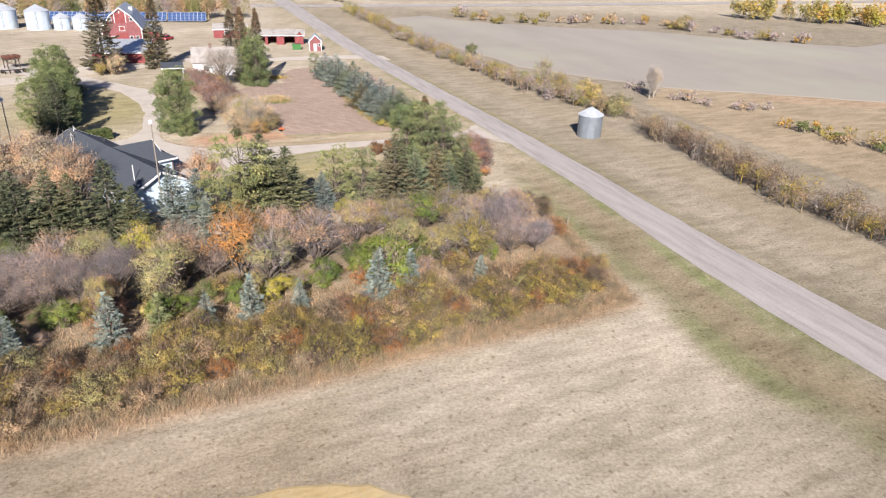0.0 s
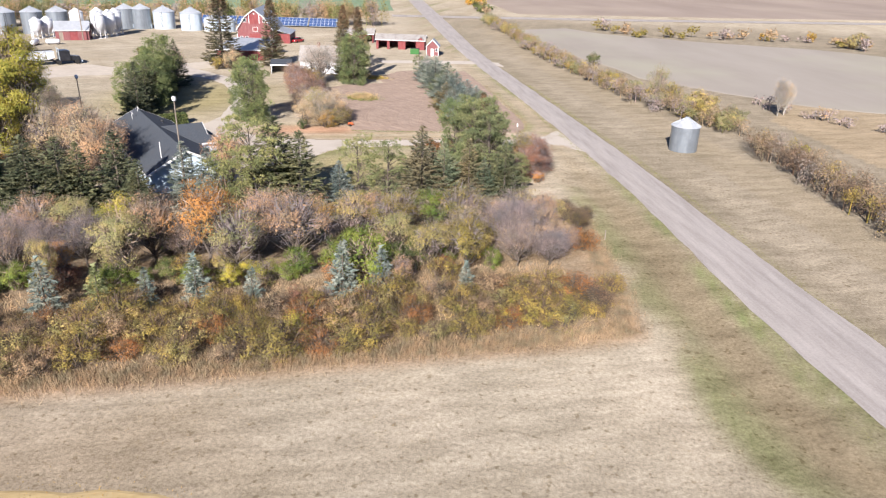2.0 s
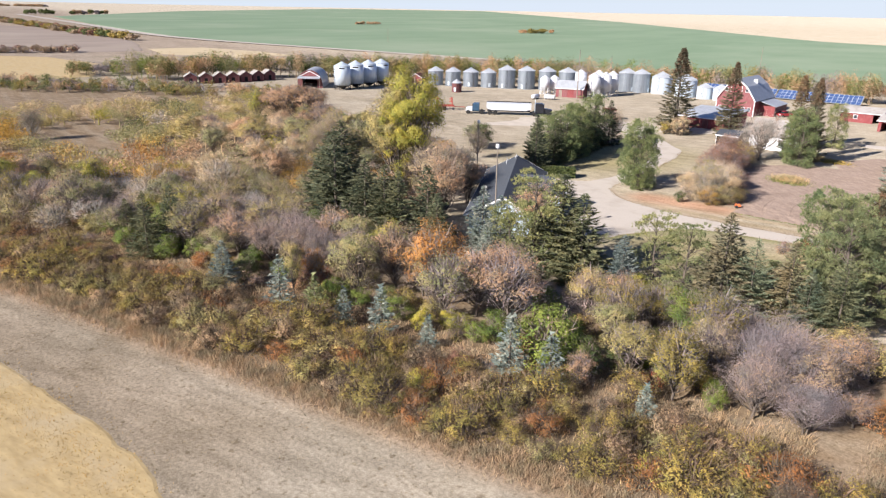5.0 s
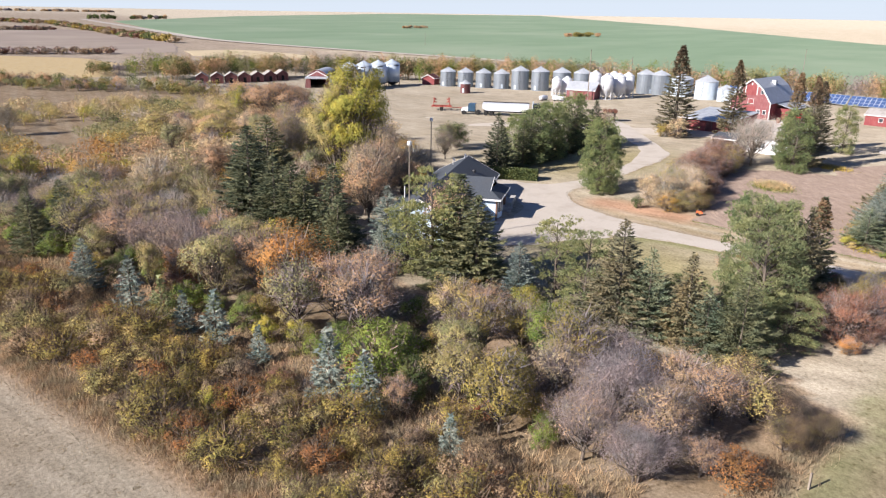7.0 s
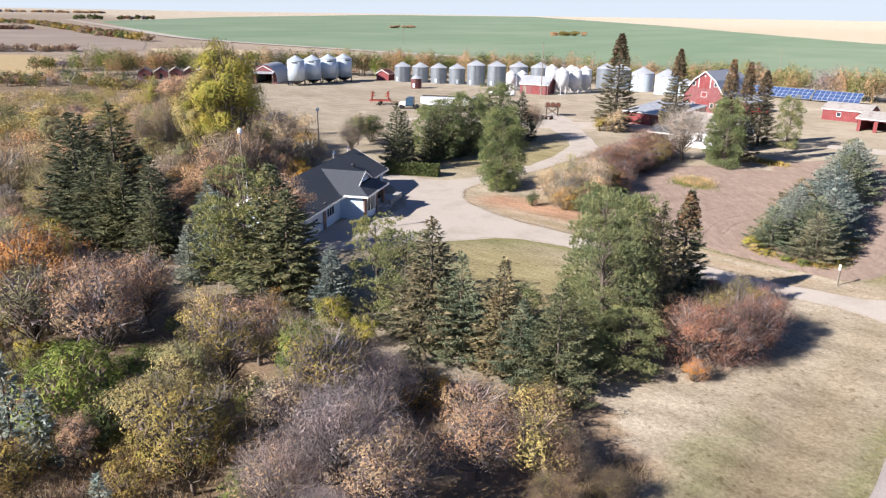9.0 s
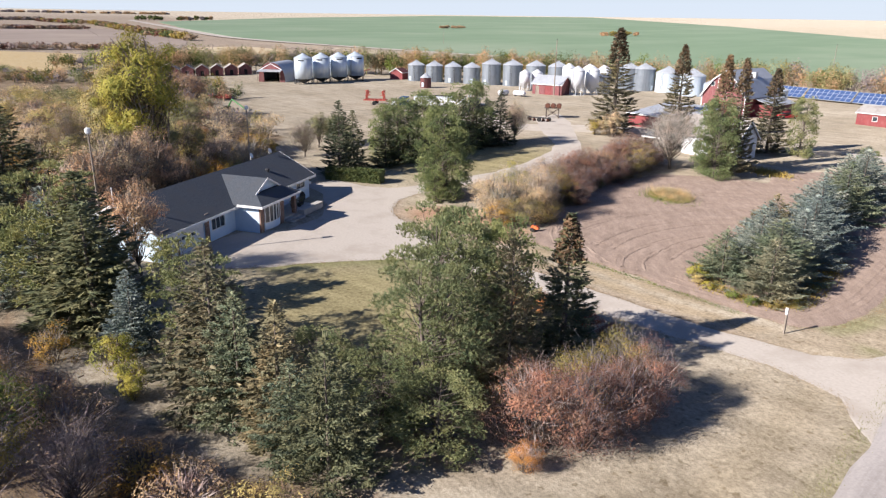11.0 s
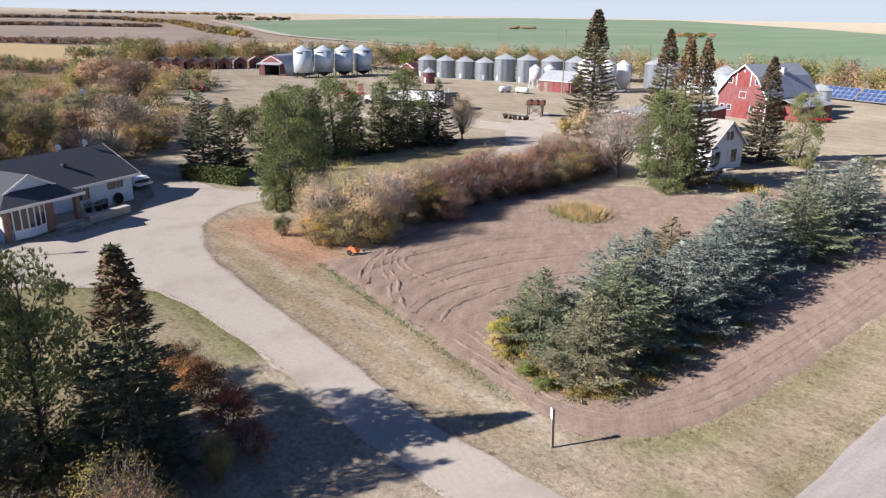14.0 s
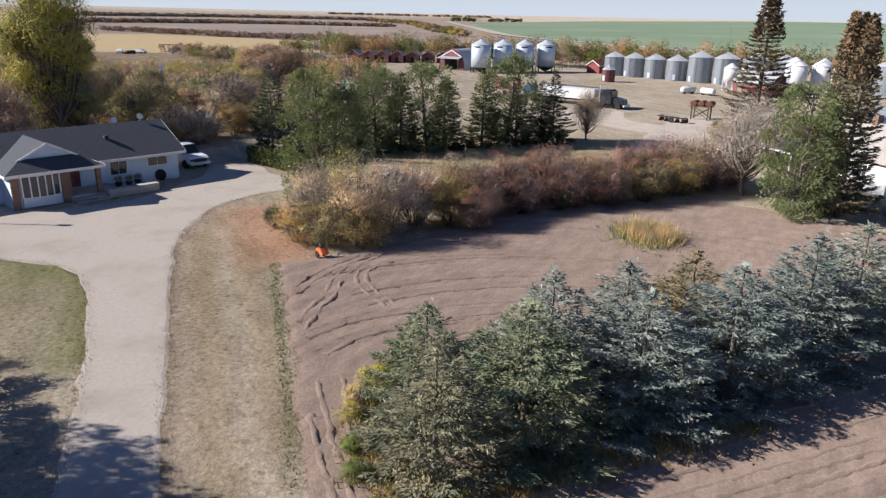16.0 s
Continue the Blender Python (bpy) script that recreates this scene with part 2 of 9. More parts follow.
class Solid:
    """Collects boxes, tubes and prisms of one part."""

    def __init__(self):
        self.v, self.f = [], []

    def add(self, v, f):
        n = len(self.v)
        self.v += [tuple(p) for p in v]
        self.f += [tuple(i + n for i in q) for q in f]
        return self

    def box(self, x0, y0, z0, x1, y1, z1):
        v = [(x, y, z) for z in (z0, z1) for x, y in ((x0, y0), (x1, y0), (x1, y1), (x0, y1))]
        return self.add(v, [(3, 2, 1, 0), (4, 5, 6, 7), (0, 1, 5, 4), (1, 2, 6, 5), (2, 3, 7, 6), (3, 0, 4, 7)])

    def tube(self, p, q, r0, r1=None, n=8, caps=True):
        p, q = Vector(p), Vector(q)
        r1 = r0 if r1 is None else r1
        d = (q - p).normalized()
        a = d.orthogonal().normalized()
        b = d.cross(a)
        ring = [(math.cos(2 * math.pi * i / n), math.sin(2 * math.pi * i / n)) for i in range(n)]
        v = [p + (a * c + b * s) * r0 for c, s in ring] + [q + (a * c + b * s) * r1 for c, s in ring]
        f = [(i, (i + 1) % n, n + (i + 1) % n, n + i) for i in range(n)]
        if caps:
            f += [tuple(range(n - 1, -1, -1)), tuple(range(n, 2 * n))]
        return self.add(v, f)

    def lathe(self, prof, n=32, centre=(0, 0)):
        """Turns a profile of (radius, z) round the upright axis."""
        v = [(centre[0] + r * math.cos(2 * math.pi * i / n), centre[1] + r * math.sin(2 * math.pi * i / n), z) for r, z in prof for i in range(n)]
        f = [(k * n + i, k * n + (i + 1) % n, (k + 1) * n + (i + 1) % n, (k + 1) * n + i) for k in range(len(prof) - 1) for i in range(n)]
        f += [tuple(range(n - 1, -1, -1)), tuple(range((len(prof) - 1) * n, len(prof) * n))]
        return self.add(v, f)

    def prism(self, poly, a, b, axis="x"):
        """A polygon in the plane across an axis, drawn out from a to b along it."""
        put = {"x": lambda c, p: (c, p[0], p[1]), "y": lambda c, p: (p[0], c, p[1]), "z": lambda c, p: (p[0], p[1], c)}[axis]
        n = len(poly)
        v = [put(a, p) for p in poly] + [put(b, p) for p in poly]
        f = [tuple(range(n - 1, -1, -1)), tuple(range(n, 2 * n))] + [(i, (i + 1) % n, n + (i + 1) % n, n + i) for i in range(n)]
        return self.add(v, f)

    def mesh(self, name, mat, smooth=False):
        me = mesh_from(name, self.v, self.f, [mat], smooth)
        bm = bmesh.new()
        bm.from_mesh(me)
        bmesh.ops.recalc_face_normals(bm, faces=bm.faces)
        bm.to_mesh(me)
        bm.free()
        return me


def thing(name, label, category, m=None, group="", kind=""):
    ob = new(name)
    ob.empty_display_size = 0.3
    if m is not None:
        ob.matrix_world = m
    return tagged(ob, label, category, group, kind)


def part(name, solid, material, parent, label="", smooth=False):
    me = solid if isinstance(solid, bpy.types.Mesh) else solid.mesh(name, material, smooth)
    ob = new(name, me)
    ob.parent = parent
    return tagged(ob, label)


def one(name, me, label, category, kind="", m=None):
    ob = new(name, me)
    if m is not None:
        ob.matrix_world = m
    return tagged(ob, label, category, "", kind)


# ---- plan of the ground ----
ROAD_L = [(214, -330), (92, -80), (53, 4), (36.5, 36), (33.1, 42.7), (31.2, 45), (29.2, 49.3), (27.1, 56.1), (24.5, 64.4), (21.4, 75.7), (17.2, 88.0), (10.9, 104.4), (6.6, 114.6), (-0.7, 134.0), (-9.2, 153.7), (-27.0, 196.2), (-61.5, 289), (-190, 640)]
ROAD_R = [(222, -328), (100, -78), (60.5, 6), (44.5, 36), (41.0, 42.7), (39.6, 45), (37.3, 49.9), (33.9, 57.5), (30.5, 65.1), (27.2, 74.9), (23.5, 85.9), (16.4, 104.4), (12.0, 114.6), (4.3, 134.0), (-4.1, 153.7), (-21.4, 196.2), (-54.0, 289), (-180, 640)]


def resample(pts, n):
    p = np.array(pts, float)
    d = np.r_[0, np.cumsum(np.hypot(*np.diff(p, axis=0).T))]
    s = np.linspace(0, d[-1], n)
    return np.c_[np.interp(s, d, p[:, 0]), np.interp(s, d, p[:, 1])]


def inside(x, y, poly):
    x, y = np.asarray(x, float), np.asarray(y, float)
    c = np.zeros(x.shape, bool)
    for (x0, y0), (x1, y1) in zip(poly, poly[1:] + poly[:1]):
        c ^= ((y0 > y) != (y1 > y)) & (x < (x1 - x0) * (y - y0) / ((y1 - y0) or 1e-9) + x0)
    return c


def dist_line(x, y, pts):
    x, y = np.asarray(x, float), np.asarray(y, float)
    d = np.full(x.shape, 1e9)
    for (x0, y0), (x1, y1) in zip(pts, pts[1:]):
        l2 = (x1 - x0) ** 2 + (y1 - y0) ** 2
        t = np.clip(((x - x0) * (x1 - x0) + (y - y0) * (y1 - y0)) / l2, 0, 1)
        d = np.minimum(d, np.hypot(x - x0 - t * (x1 - x0), y - y0 - t * (y1 - y0)))
    return d


def rise_of(x, y):
    """Height of the land, which climbs slowly towards the skyline."""
    d = (np.hypot(np.asarray(x, float) + 40, np.asarray(y, float) - 110) - 480) / 150
    return 0.0085 * 150 * np.where(d > 20, d, np.log1p(np.exp(np.minimum(d, 20)))) * np.clip(d + 3, 0, 1)


def sheet(name, poly, z, mat, label, category, step=1.5, ragged=0.25, kind="structure"):
    """A flat patch of the ground with an uneven edge, from its outline in the plan."""
    p = np.array(poly + poly[:1], float)
    out = []
    for a, b in zip(p, p[1:]):
        n = max(1, int(np.hypot(*(b - a)) / step))
        out += [a + (b - a) * i / n for i in range(n)]
    out = np.array(out)
    out[:, 0] += ragged * (wobble(out[:, 0], out[:, 1], 0.9) + rng.normal(0, 0.25, len(out)))
    out[:, 1] += ragged * (wobble(out[:, 1], out[:, 0], 0.8) + rng.normal(0, 0.25, len(out)))
    bm = bmesh.new()
    vs = [bm.verts.new((x, y, z)) for x, y in out]
    f = bm.faces.new(vs)
    f.normal_update()
    up = 1.0 if f.normal.z > 0 else -1.0
    bmesh.ops.triangulate(bm, faces=[f])
    # a sloping rim that runs out into the ground
    t = np.roll(out, -1, 0) - np.roll(out, 1, 0)
    t /= np.linalg.norm(t, axis=1)[:, None] + 1e-9
    rim = out + up * np.c_[t[:, 1], -t[:, 0]] * (0.12 + 4.0 * max(0, z + 0.05))
    rs = [bm.verts.new((x, y, -0.055)) for x, y in rim]
    for i in range(len(vs)):
        j = (i + 1) % len(vs)
        bm.faces.new((vs[i], rs[i], rs[j], vs[j]) if up > 0 else (vs[j], rs[j], rs[i], vs[i]))
    if np.hypot(out[:, 0] + 40, out[:, 1] - 110).max() > 200:
        # cut a far field into squares that follow the land
        for axis in (0, 1):
            at = math.floor(out[:, axis].min() / 120) * 120
            while at < out[:, axis].max():
                cut = [0.0, 0.0, 0.0]
                cut[axis] = 1.0
                bmesh.ops.bisect_plane(bm, geom=bm.verts[:] + bm.edges[:] + bm.faces[:], plane_co=[at * v for v in cut], plane_no=cut)
                at += 120
        for v in bm.verts:
            k = float(rise_of(v.co.x, v.co.y))
            v.co.z += k * 1.004 + (0.25 if k > 1 and v.co.z > 0 else 0)
    me = bpy.data.meshes.new(name)
    bmesh.ops.recalc_face_normals(bm, faces=bm.faces)
    bm.to_mesh(me)
    bm.free()
    if me.polygons[0].normal.z < 0:
        me.flip_normals()
    me.materials.append(mat)
    return one(name, me, label, category, kind)


FIELD_EDGE = [(-140, -24), (-80, 6.5), (-31.1, 30.6), (-18.0, 36.9), (-7.8, 41.8), (2.5, 46.8), (12, 51.2), (17.1, 54.2)]
BELT = [(-140, -24), (-80, 6.5), (-31.1, 30.6), (-18.0, 36.9), (-7.8, 41.8), (2.5, 46.8), (12, 51.2), (17.1, 54.6), (15.5, 62), (13.2, 72), (11.0, 79.5), (5.5, 82), (2, 77), (-12, 69), (-24, 63), (-38, 60), (-60, 52), (-140, 20)]
WEST = [(-140, -24), (-60, 16), (-45, 50), (-50, 76), (-60, 88), (-72, 92), (-85, 98), (-110, 90), (-150, 92), (-200, 78), (-230, 40), (-260, 0)]
GARDEN = [(-23.4, 105.2), (-17, 107), (-11.5, 108.6), (-6.6, 109.7), (-2.6, 110.9), (0.4, 111.8), (1.0, 114.7), (0.7, 118.3), (-1.4, 123.8), (-5.0, 132.4), (-12, 150), (-19, 166), (-26, 164.5), (-33, 161), (-35, 150), (-31.4, 144.9), (-36, 142), (-40.3, 136), (-38.5, 127), (-34.6, 119), (-29, 113.3), (-25, 109)]
STUBBLE = [(-160, -60), (-60, 11), (-32, 22.5), (-19.7, 26.6), (-14.8, 28.7), (-9.8, 30.1), (-6.6, 30.9), (-3.5, 31.2), (-1.0, 30.3), (1.0, 28.2), (2.2, 24), (6, 0), (8, -60)]
FIELD_EAST = [(46, 152), (70, 147), (96, 141), (160, 150), (230, 200), (240, 260), (180, 262), (128, 222), (105, 229), (70, 247), (40, 252), (8, 262), (-6, 276), (-20, 262), (2, 205), (20, 172)]


DRIVE_EDGE = [(-40.0, 100.2), (-37.5, 98.6), (-35.0, 97.7), (-31.2, 97.5), (-27.0, 98.0), (-21.5, 99.6), (-14.6, 102.1), (-9.3, 104.0), (-4.9, 105.5), (-1.6, 106.9), (1.2, 108.1)]


def ground_tone(x, y):
    """The colour of the open ground: dry grass, greener turf in ditches and lawns, litter under the belts, paler and
    browner tones far off.
    """
    w = wobble(x, y, 0.11)
    w2 = wobble(x, y, 0.45)
    w3 = wobble(x, y, 1.7)
    dry = np.array([0.36, 0.312, 0.246])
    pale = np.array([0.415, 0.365, 0.294])
    dun = np.array([0.305, 0.255, 0.185])
    green = np.array([0.225, 0.225, 0.11])
    lawn = np.array([0.30, 0.262, 0.15])
    litter = np.array([0.245, 0.18, 0.12])
    rust = np.array([0.355, 0.26, 0.18])
    c = dry + np.zeros(x.shape + (3,))

    def pos(a):
        return np.clip(a, 0, 1.5)

    def lay(col, k):
        nonlocal c
        k = np.clip(k, 0, 1)[..., None]
        c = c * (1 - k) + col * k

    lay(pale, 0.5 + 0.5 * w)
    lay(dun, 0.35 * w2 + 0.1)
    lay(np.array([0.325, 0.28, 0.215]), pos(1.3 - np.hypot((x - 27) / 14, (y - 36) / 16)))
    lay(np.array([0.33, 0.275, 0.205]), pos(1.2 - dist_line(x, y, [(-60, 6), (-31, 25), (-14, 33), (0, 40)]) / 9) * 0.3 * pos(0.8 + 0.4 * w2))
    lay(pale, pos(1.2 - np.hypot((x - 12) / 16, (y - 42) / 9)) * 0.6)
    dl, dr = dist_line(x, y, ROAD_L), dist_line(x, y, ROAD_R)
    west = dl < dr
    lay(dun, np.where(west, 1.0 - np.abs(dl - 3.2) / 3.4, 0) * 0.8)
    lay(green, pos(np.where(west & (y > 38), 1.15 - np.abs(dl - 0.5) / 0.8, 0)) * pos(0.5 + 0.5 * w2))
    lay(green, pos(np.where(west & (y > 40) & (y < 84), 1.2 - np.abs(dl - 6.3 - 0.6 * w2) / 1.7, 0)) * pos(0.75 + 0.6 * w2))
    lay(np.array([0.215, 0.18, 0.115]), pos(np.where(west, 1.25 - np.abs(dl - 4.6 - 0.5 * w2) / 4.2, 0)) * (0.75 + 0.25 * w2) * np.clip((92 - y) / 14, 0, 1))
    lay(np.array([0.16, 0.18, 0.08]), pos(np.where(west & (y < 88), 1.1 - np.abs(dl - 6.6 - 0.7 * w2) / 1.6, 0)) * pos(0.5 + 0.7 * w))
    lay(pale, pos(np.where(west & (y > 44) & (y < 100), 1.1 - np.abs(dl - 10.5) / 1.8, 0)) * 0.7)
    lay(green * 0.85, pos(np.where(~west, 1.3 - np.abs(dr - 0.8) / 0.8, 0)) * 0.95)
    lay(np.array([0.235, 0.2, 0.152]), np.where(~west & (y < 300), 0.85, 0))
    lay(pale, pos(np.where(~west & (y < 300), 0.15 * np.sin(dr * 1.7 + 0.5 * w2), 0)))
    lay(dry, pos(np.where(~west, 1.0 - np.abs(dr - 6.0) / 4, 0)) * 0.35)
    lay(dun, np.where(~west & (dr > 9) & (dr < 16), 0.5, 0))
    lay(dun, pos(np.where(west & (dl < 9) & (y < 135), 0.55 * np.sin(dl * 2.1 + 0.4 * w2), 0)))
    lay(np.array([0.3, 0.255, 0.2]), pos(1.3 - np.hypot((x - 33) / 9, (y - 33) / 12)) * 0.7)
    lay(np.array([0.3, 0.235, 0.165]), pos(1.5 - dist_line(x, y, [(-140, -34), (-60, 8), (-31, 23.5), (-19, 29), (-9, 32.5)]) / 6) * 0.4)
    verge = west & (y > 28) & (y < 100)
    fade = np.clip((y - 30) / 8, 0, 1) * np.clip((98 - y) / 20, 0, 1)
    lay(np.array([0.235, 0.192, 0.13]), np.where(verge, 1.5 - np.abs(dl - 3.6 - 0.5 * w2) / 2.6, 0) * 0.75 * fade)
    lay(np.array([0.185, 0.19, 0.098]), np.where(verge, 1.3 - np.abs(dl - 6.6 - 0.8 * w2) / 2.0, 0) * pos(0.45 + 0.6 * w2) * 0.8 * fade * np.clip((84 - y) / 12, 0, 1))
    lay(np.array([0.17, 0.195, 0.085]), np.where(verge, 1.2 - np.abs(dl - 0.9) / 0.9, 0) * pos(0.5 + 0.5 * w2) * fade)
    lay(litter, inside(x, y, BELT) * (0.85 + 0.3 * w3))
    lay(rust, inside(x, y, [(-22, 66), (-12, 69), (2, 77), (5.5, 82), (11, 79.5), (12, 74), (4, 70), (-10, 64)]) * (0.75 + 0.3 * w3))
    lay(litter, inside(x, y, WEST) * (0.8 + 0.3 * w3))
    de = dist_line(x, y, FIELD_EDGE + [(15.5, 62), (13.2, 72), (11.0, 79.5)])
    lay(rust, (1.3 - de / 1.3) * 0.9)
    lay(lawn, 1.6 - np.hypot((x + 14) / 13, (y - 87) / 10) * 1.3)
    lay(lawn, 1.5 - np.hypot((x + 58) / 14, (y - 118) / 18) * 1.1)
    lay(lawn, 0.7 * (1.5 - np.hypot((x + 22) / 15, (y - 102) / 5) * 1.1))
    lay(green, (1.1 - np.hypot((x + 20.5) / 4, (y - 92.5) / 3)) * 0.5)
    lay(np.array([0.37, 0.298, 0.208]), inside(x, y, [(-33, 98), (-21, 99.8), (-9, 104.2), (0, 108), (0, 111), (-12, 108.2), (-23, 104.8), (-27, 107), (-36, 104)]) * 0.85)
    dd = dist_line(x, y, DRIVE_EDGE)
    lay(pale, pos(0.95 * np.sin(dd * 2.6 + 0.7 * w2)) * (dd < 7) * (y > 0.4 * x + 103.5))
    lay(np.array([0.27, 0.2, 0.15]), pos(1.1 - dd / 1.1) * 0.7 * (y > 0.4 * x + 103.5))
    lay(np.array([0.43, 0.27, 0.185]), pos(1.45 - dist_line(x, y, [(-34, 101.5), (-29, 103.5), (-25, 105)]) / 2.6) * 0.9)
    lay(green, pos(1.4 - dist_line(x, y, [(-24, 84), (-23.4, 89.3), (-22.7, 91.8), (-20, 95.9), (-14.3, 98.8), (-11.3, 99.8)]) / 1.5) * 0.8)
    lay(np.array([0.33, 0.275, 0.205]), pos(1.3 - dist_line(x, y, [(2, 110), (4, 116), (2, 124), (-4, 137)]) / 3.2) * 0.8)
    lay(np.array([0.22, 0.155, 0.11]), pos(1.25 - np.hypot((x + 1) / 7, (y - 90) / 8)) * 0.9)
    lay(green, pos(1.2 - dist_line(x, y, [(1.6, 113.5), (1.5, 118), (-0.8, 124.5), (-8, 143)]) / 0.8) * pos(0.5 + 0.5 * w2))
    lay(green, pos(1.1 - np.hypot((x - 4.6) / 1.3, (y - 113.2) / 0.9)) * 0.8)
    lay(np.array([0.33, 0.262, 0.18]), np.where(inside(x, y, [(46, 152), (40, 135), (48, 112), (60, 80), (110, 60), (110, 140), (96, 141)]), 0.8, 0))
    lay(rust, np.where(inside(x, y, [(62, 140), (100, 134), (104, 140), (70, 147)]), 0.7, 0))
    # paler in two steps with distance from the yard, browner to the west
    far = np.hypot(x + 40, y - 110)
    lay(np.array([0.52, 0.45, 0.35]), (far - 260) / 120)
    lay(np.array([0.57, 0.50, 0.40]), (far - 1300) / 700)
    lay(np.array([0.36, 0.295, 0.235]), np.clip((far - 240) / 60, 0, 1) * np.clip((230 - y - 0.02 * x) / 80, 0, 1) * (x < -100) * np.clip((3200 - far) / 1600, 0, 1))
    return c


def graded(lo, hi, step, far):
    core = list(np.arange(lo, hi + step / 2, step))
    a, b, s = lo, hi, step
    left, right = [], []
    while a > -far:
        s = min(s * 1.22, 160)
        a -= s
        left.append(a)
    s = step
    while b < far:
        s = min(s * 1.22, 160)
        b += s
        right.append(b)
    return np.array(left[::-1] + core + right)


def build_ground():
    gx, gy = graded(-90, 60, 0.8, 4600), graded(15, 165, 0.8, 4600)
    X, Y = np.meshgrid(gx, gy, indexing="ij")
    far = np.hypot(X + 30, Y - 90)
    Z = 0.008 * wobble(X, Y, 0.21) - 0.034
    dr = np.minimum(dist_line(X, Y, ROAD_L), dist_line(X, Y, ROAD_R))
    Z -= 0.3 * np.exp(-((dr - 4.2) / 1.5) ** 2) * (far < 400) * np.clip((98 - Y) / 6, 0, 1)
    Z -= np.clip((far - 300) / 300, 0, 1) * 0.3
    Z += rise_of(X, Y)
    nx, ny = len(gx), len(gy)
    i = np.arange(nx * ny).reshape(nx, ny)
    F = np.stack([i[:-1, :-1], i[1:, :-1], i[1:, 1:], i[:-1, 1:]], -1).reshape(-1, 4)
    me = mesh_from("ground", np.c_[X.ravel(), Y.ravel(), Z.ravel()], F, [GROUND], True)
    col = me.color_attributes.new("tone", "FLOAT_COLOR", "POINT")
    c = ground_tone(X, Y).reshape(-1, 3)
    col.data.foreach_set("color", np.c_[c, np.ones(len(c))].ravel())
    return one("ground", me, "dry mown prairie grass with greener ditch turf", "ground", "structure")


def ground_material():
    m, nt, b = shader("dry_grass")
    b.inputs["Diffuse Roughness"].default_value = 0.35
    at = nt.nodes.new("ShaderNodeAttribute")
    at.attribute_name = "tone"
    n1 = noise_tex(nt, 0.6, 6, 0.7, (0.35, 1.0, 1, 25))
    r1 = ramp(nt, [(0.33, (0.74, 0.73, 0.7)), (0.62, (1.13, 1.13, 1.12))])
    n2 = noise_tex(nt, 4.0, 5, 0.8)
    r2 = ramp(nt, [(0.32, (0.62, 0.6, 0.57)), (0.66, (1.24, 1.24, 1.23))])
    n3 = noise_tex(nt, 0.07, 3, 0.5)
    r3 = ramp(nt, [(0.35, (0.9, 0.9, 0.88)), (0.65, (1.07, 1.07, 1.07))])
    n4 = noise_tex(nt, 1.9, 2, 0.5)
    r4 = ramp(nt, [(0.62, (1, 1, 1)), (0.7, (0.68, 0.65, 0.6))])
    col = at.outputs["Color"]
    for n, r in ((n1, r1), (n2, r2), (n3, r3), (n4, r4)):
        nt.links.new(n.outputs[0], r.inputs[0])
        col = mixc(nt, col, r.outputs[0], 1.0, "MULTIPLY")
    nt.links.new(col, b.inputs["Base Color"])
    b.inputs["Roughness"].default_value = 0.95
    b.inputs["Specular IOR Level"].default_value = 0.1
    bumped(nt, b, n2.outputs[0], 0.7, 0.08)
    return m


GROUND = ground_material()
ground = build_ground()


# ---- roads, yard, garden, fields ----
def strip(name, left, right, z, mat, label, category, n=260, crown=0.12, across=8):
    a, b = resample(left, n), resample(right, n)
    for q in (a, b):
        s = q.copy()
        for i in range(1, n - 1):
            k = min(9, i, n - 1 - i)
            q[i] = s[i - k:i + k + 1].mean(0)
    V, F = [], []
    for i in range(n):
        for j in range(across + 1):
            s = j / across
            p = a[i] * (1 - s) + b[i] * s
            k = 0.14 * wobble(p[0] + 40 * s, p[1], 0.9) if j in (0, across) else 0
            rut = -0.05 if j in (2, 3, 5, 6) else 0
            V.append((p[0] + k, p[1] + k * 0.3, z + crown * (1 - (2 * s - 1) ** 2) + rut + float(rise_of(p[0], p[1])) * 1.01))
            if i and j:
                q = i * (across + 1) + j
                F.append((q - across - 2, q - across - 1, q, q - 1))
    me = mesh_from(name, np.array(V), np.array(F), [mat], True)
    if me.polygons[0].normal.z < 0:
        me.flip_normals()
    return one(name, me, label, category, "structure")


def road_material():
    m, nt, b = shader("grey_gravel_road")
    g1 = noise_tex(nt, 0.9, 6, 0.7, (1.0, 0.1, 1, 20))
    r1 = ramp(nt, [(0.3, (0.31, 0.275, 0.248)), (0.5, (0.41, 0.367, 0.334)), (0.72, (0.50, 0.452, 0.412))])
    nt.links.new(g1.outputs[0], r1.inputs[0])
    g2 = noise_tex(nt, 7.0, 4, 0.7)
    r2 = ramp(nt, [(0.3, (0.86, 0.86, 0.86)), (0.7, (1.1, 1.1, 1.1))])
    nt.links.new(g2.outputs[0], r2.inputs[0])
    nt.links.new(mixc(nt, r1.outputs[0], r2.outputs[0], 1.0, "MULTIPLY"), b.inputs["Base Color"])
    b.inputs["Roughness"].default_value = 0.95
    bumped(nt, b, g2.outputs[0], 0.5, 0.03)
    return m


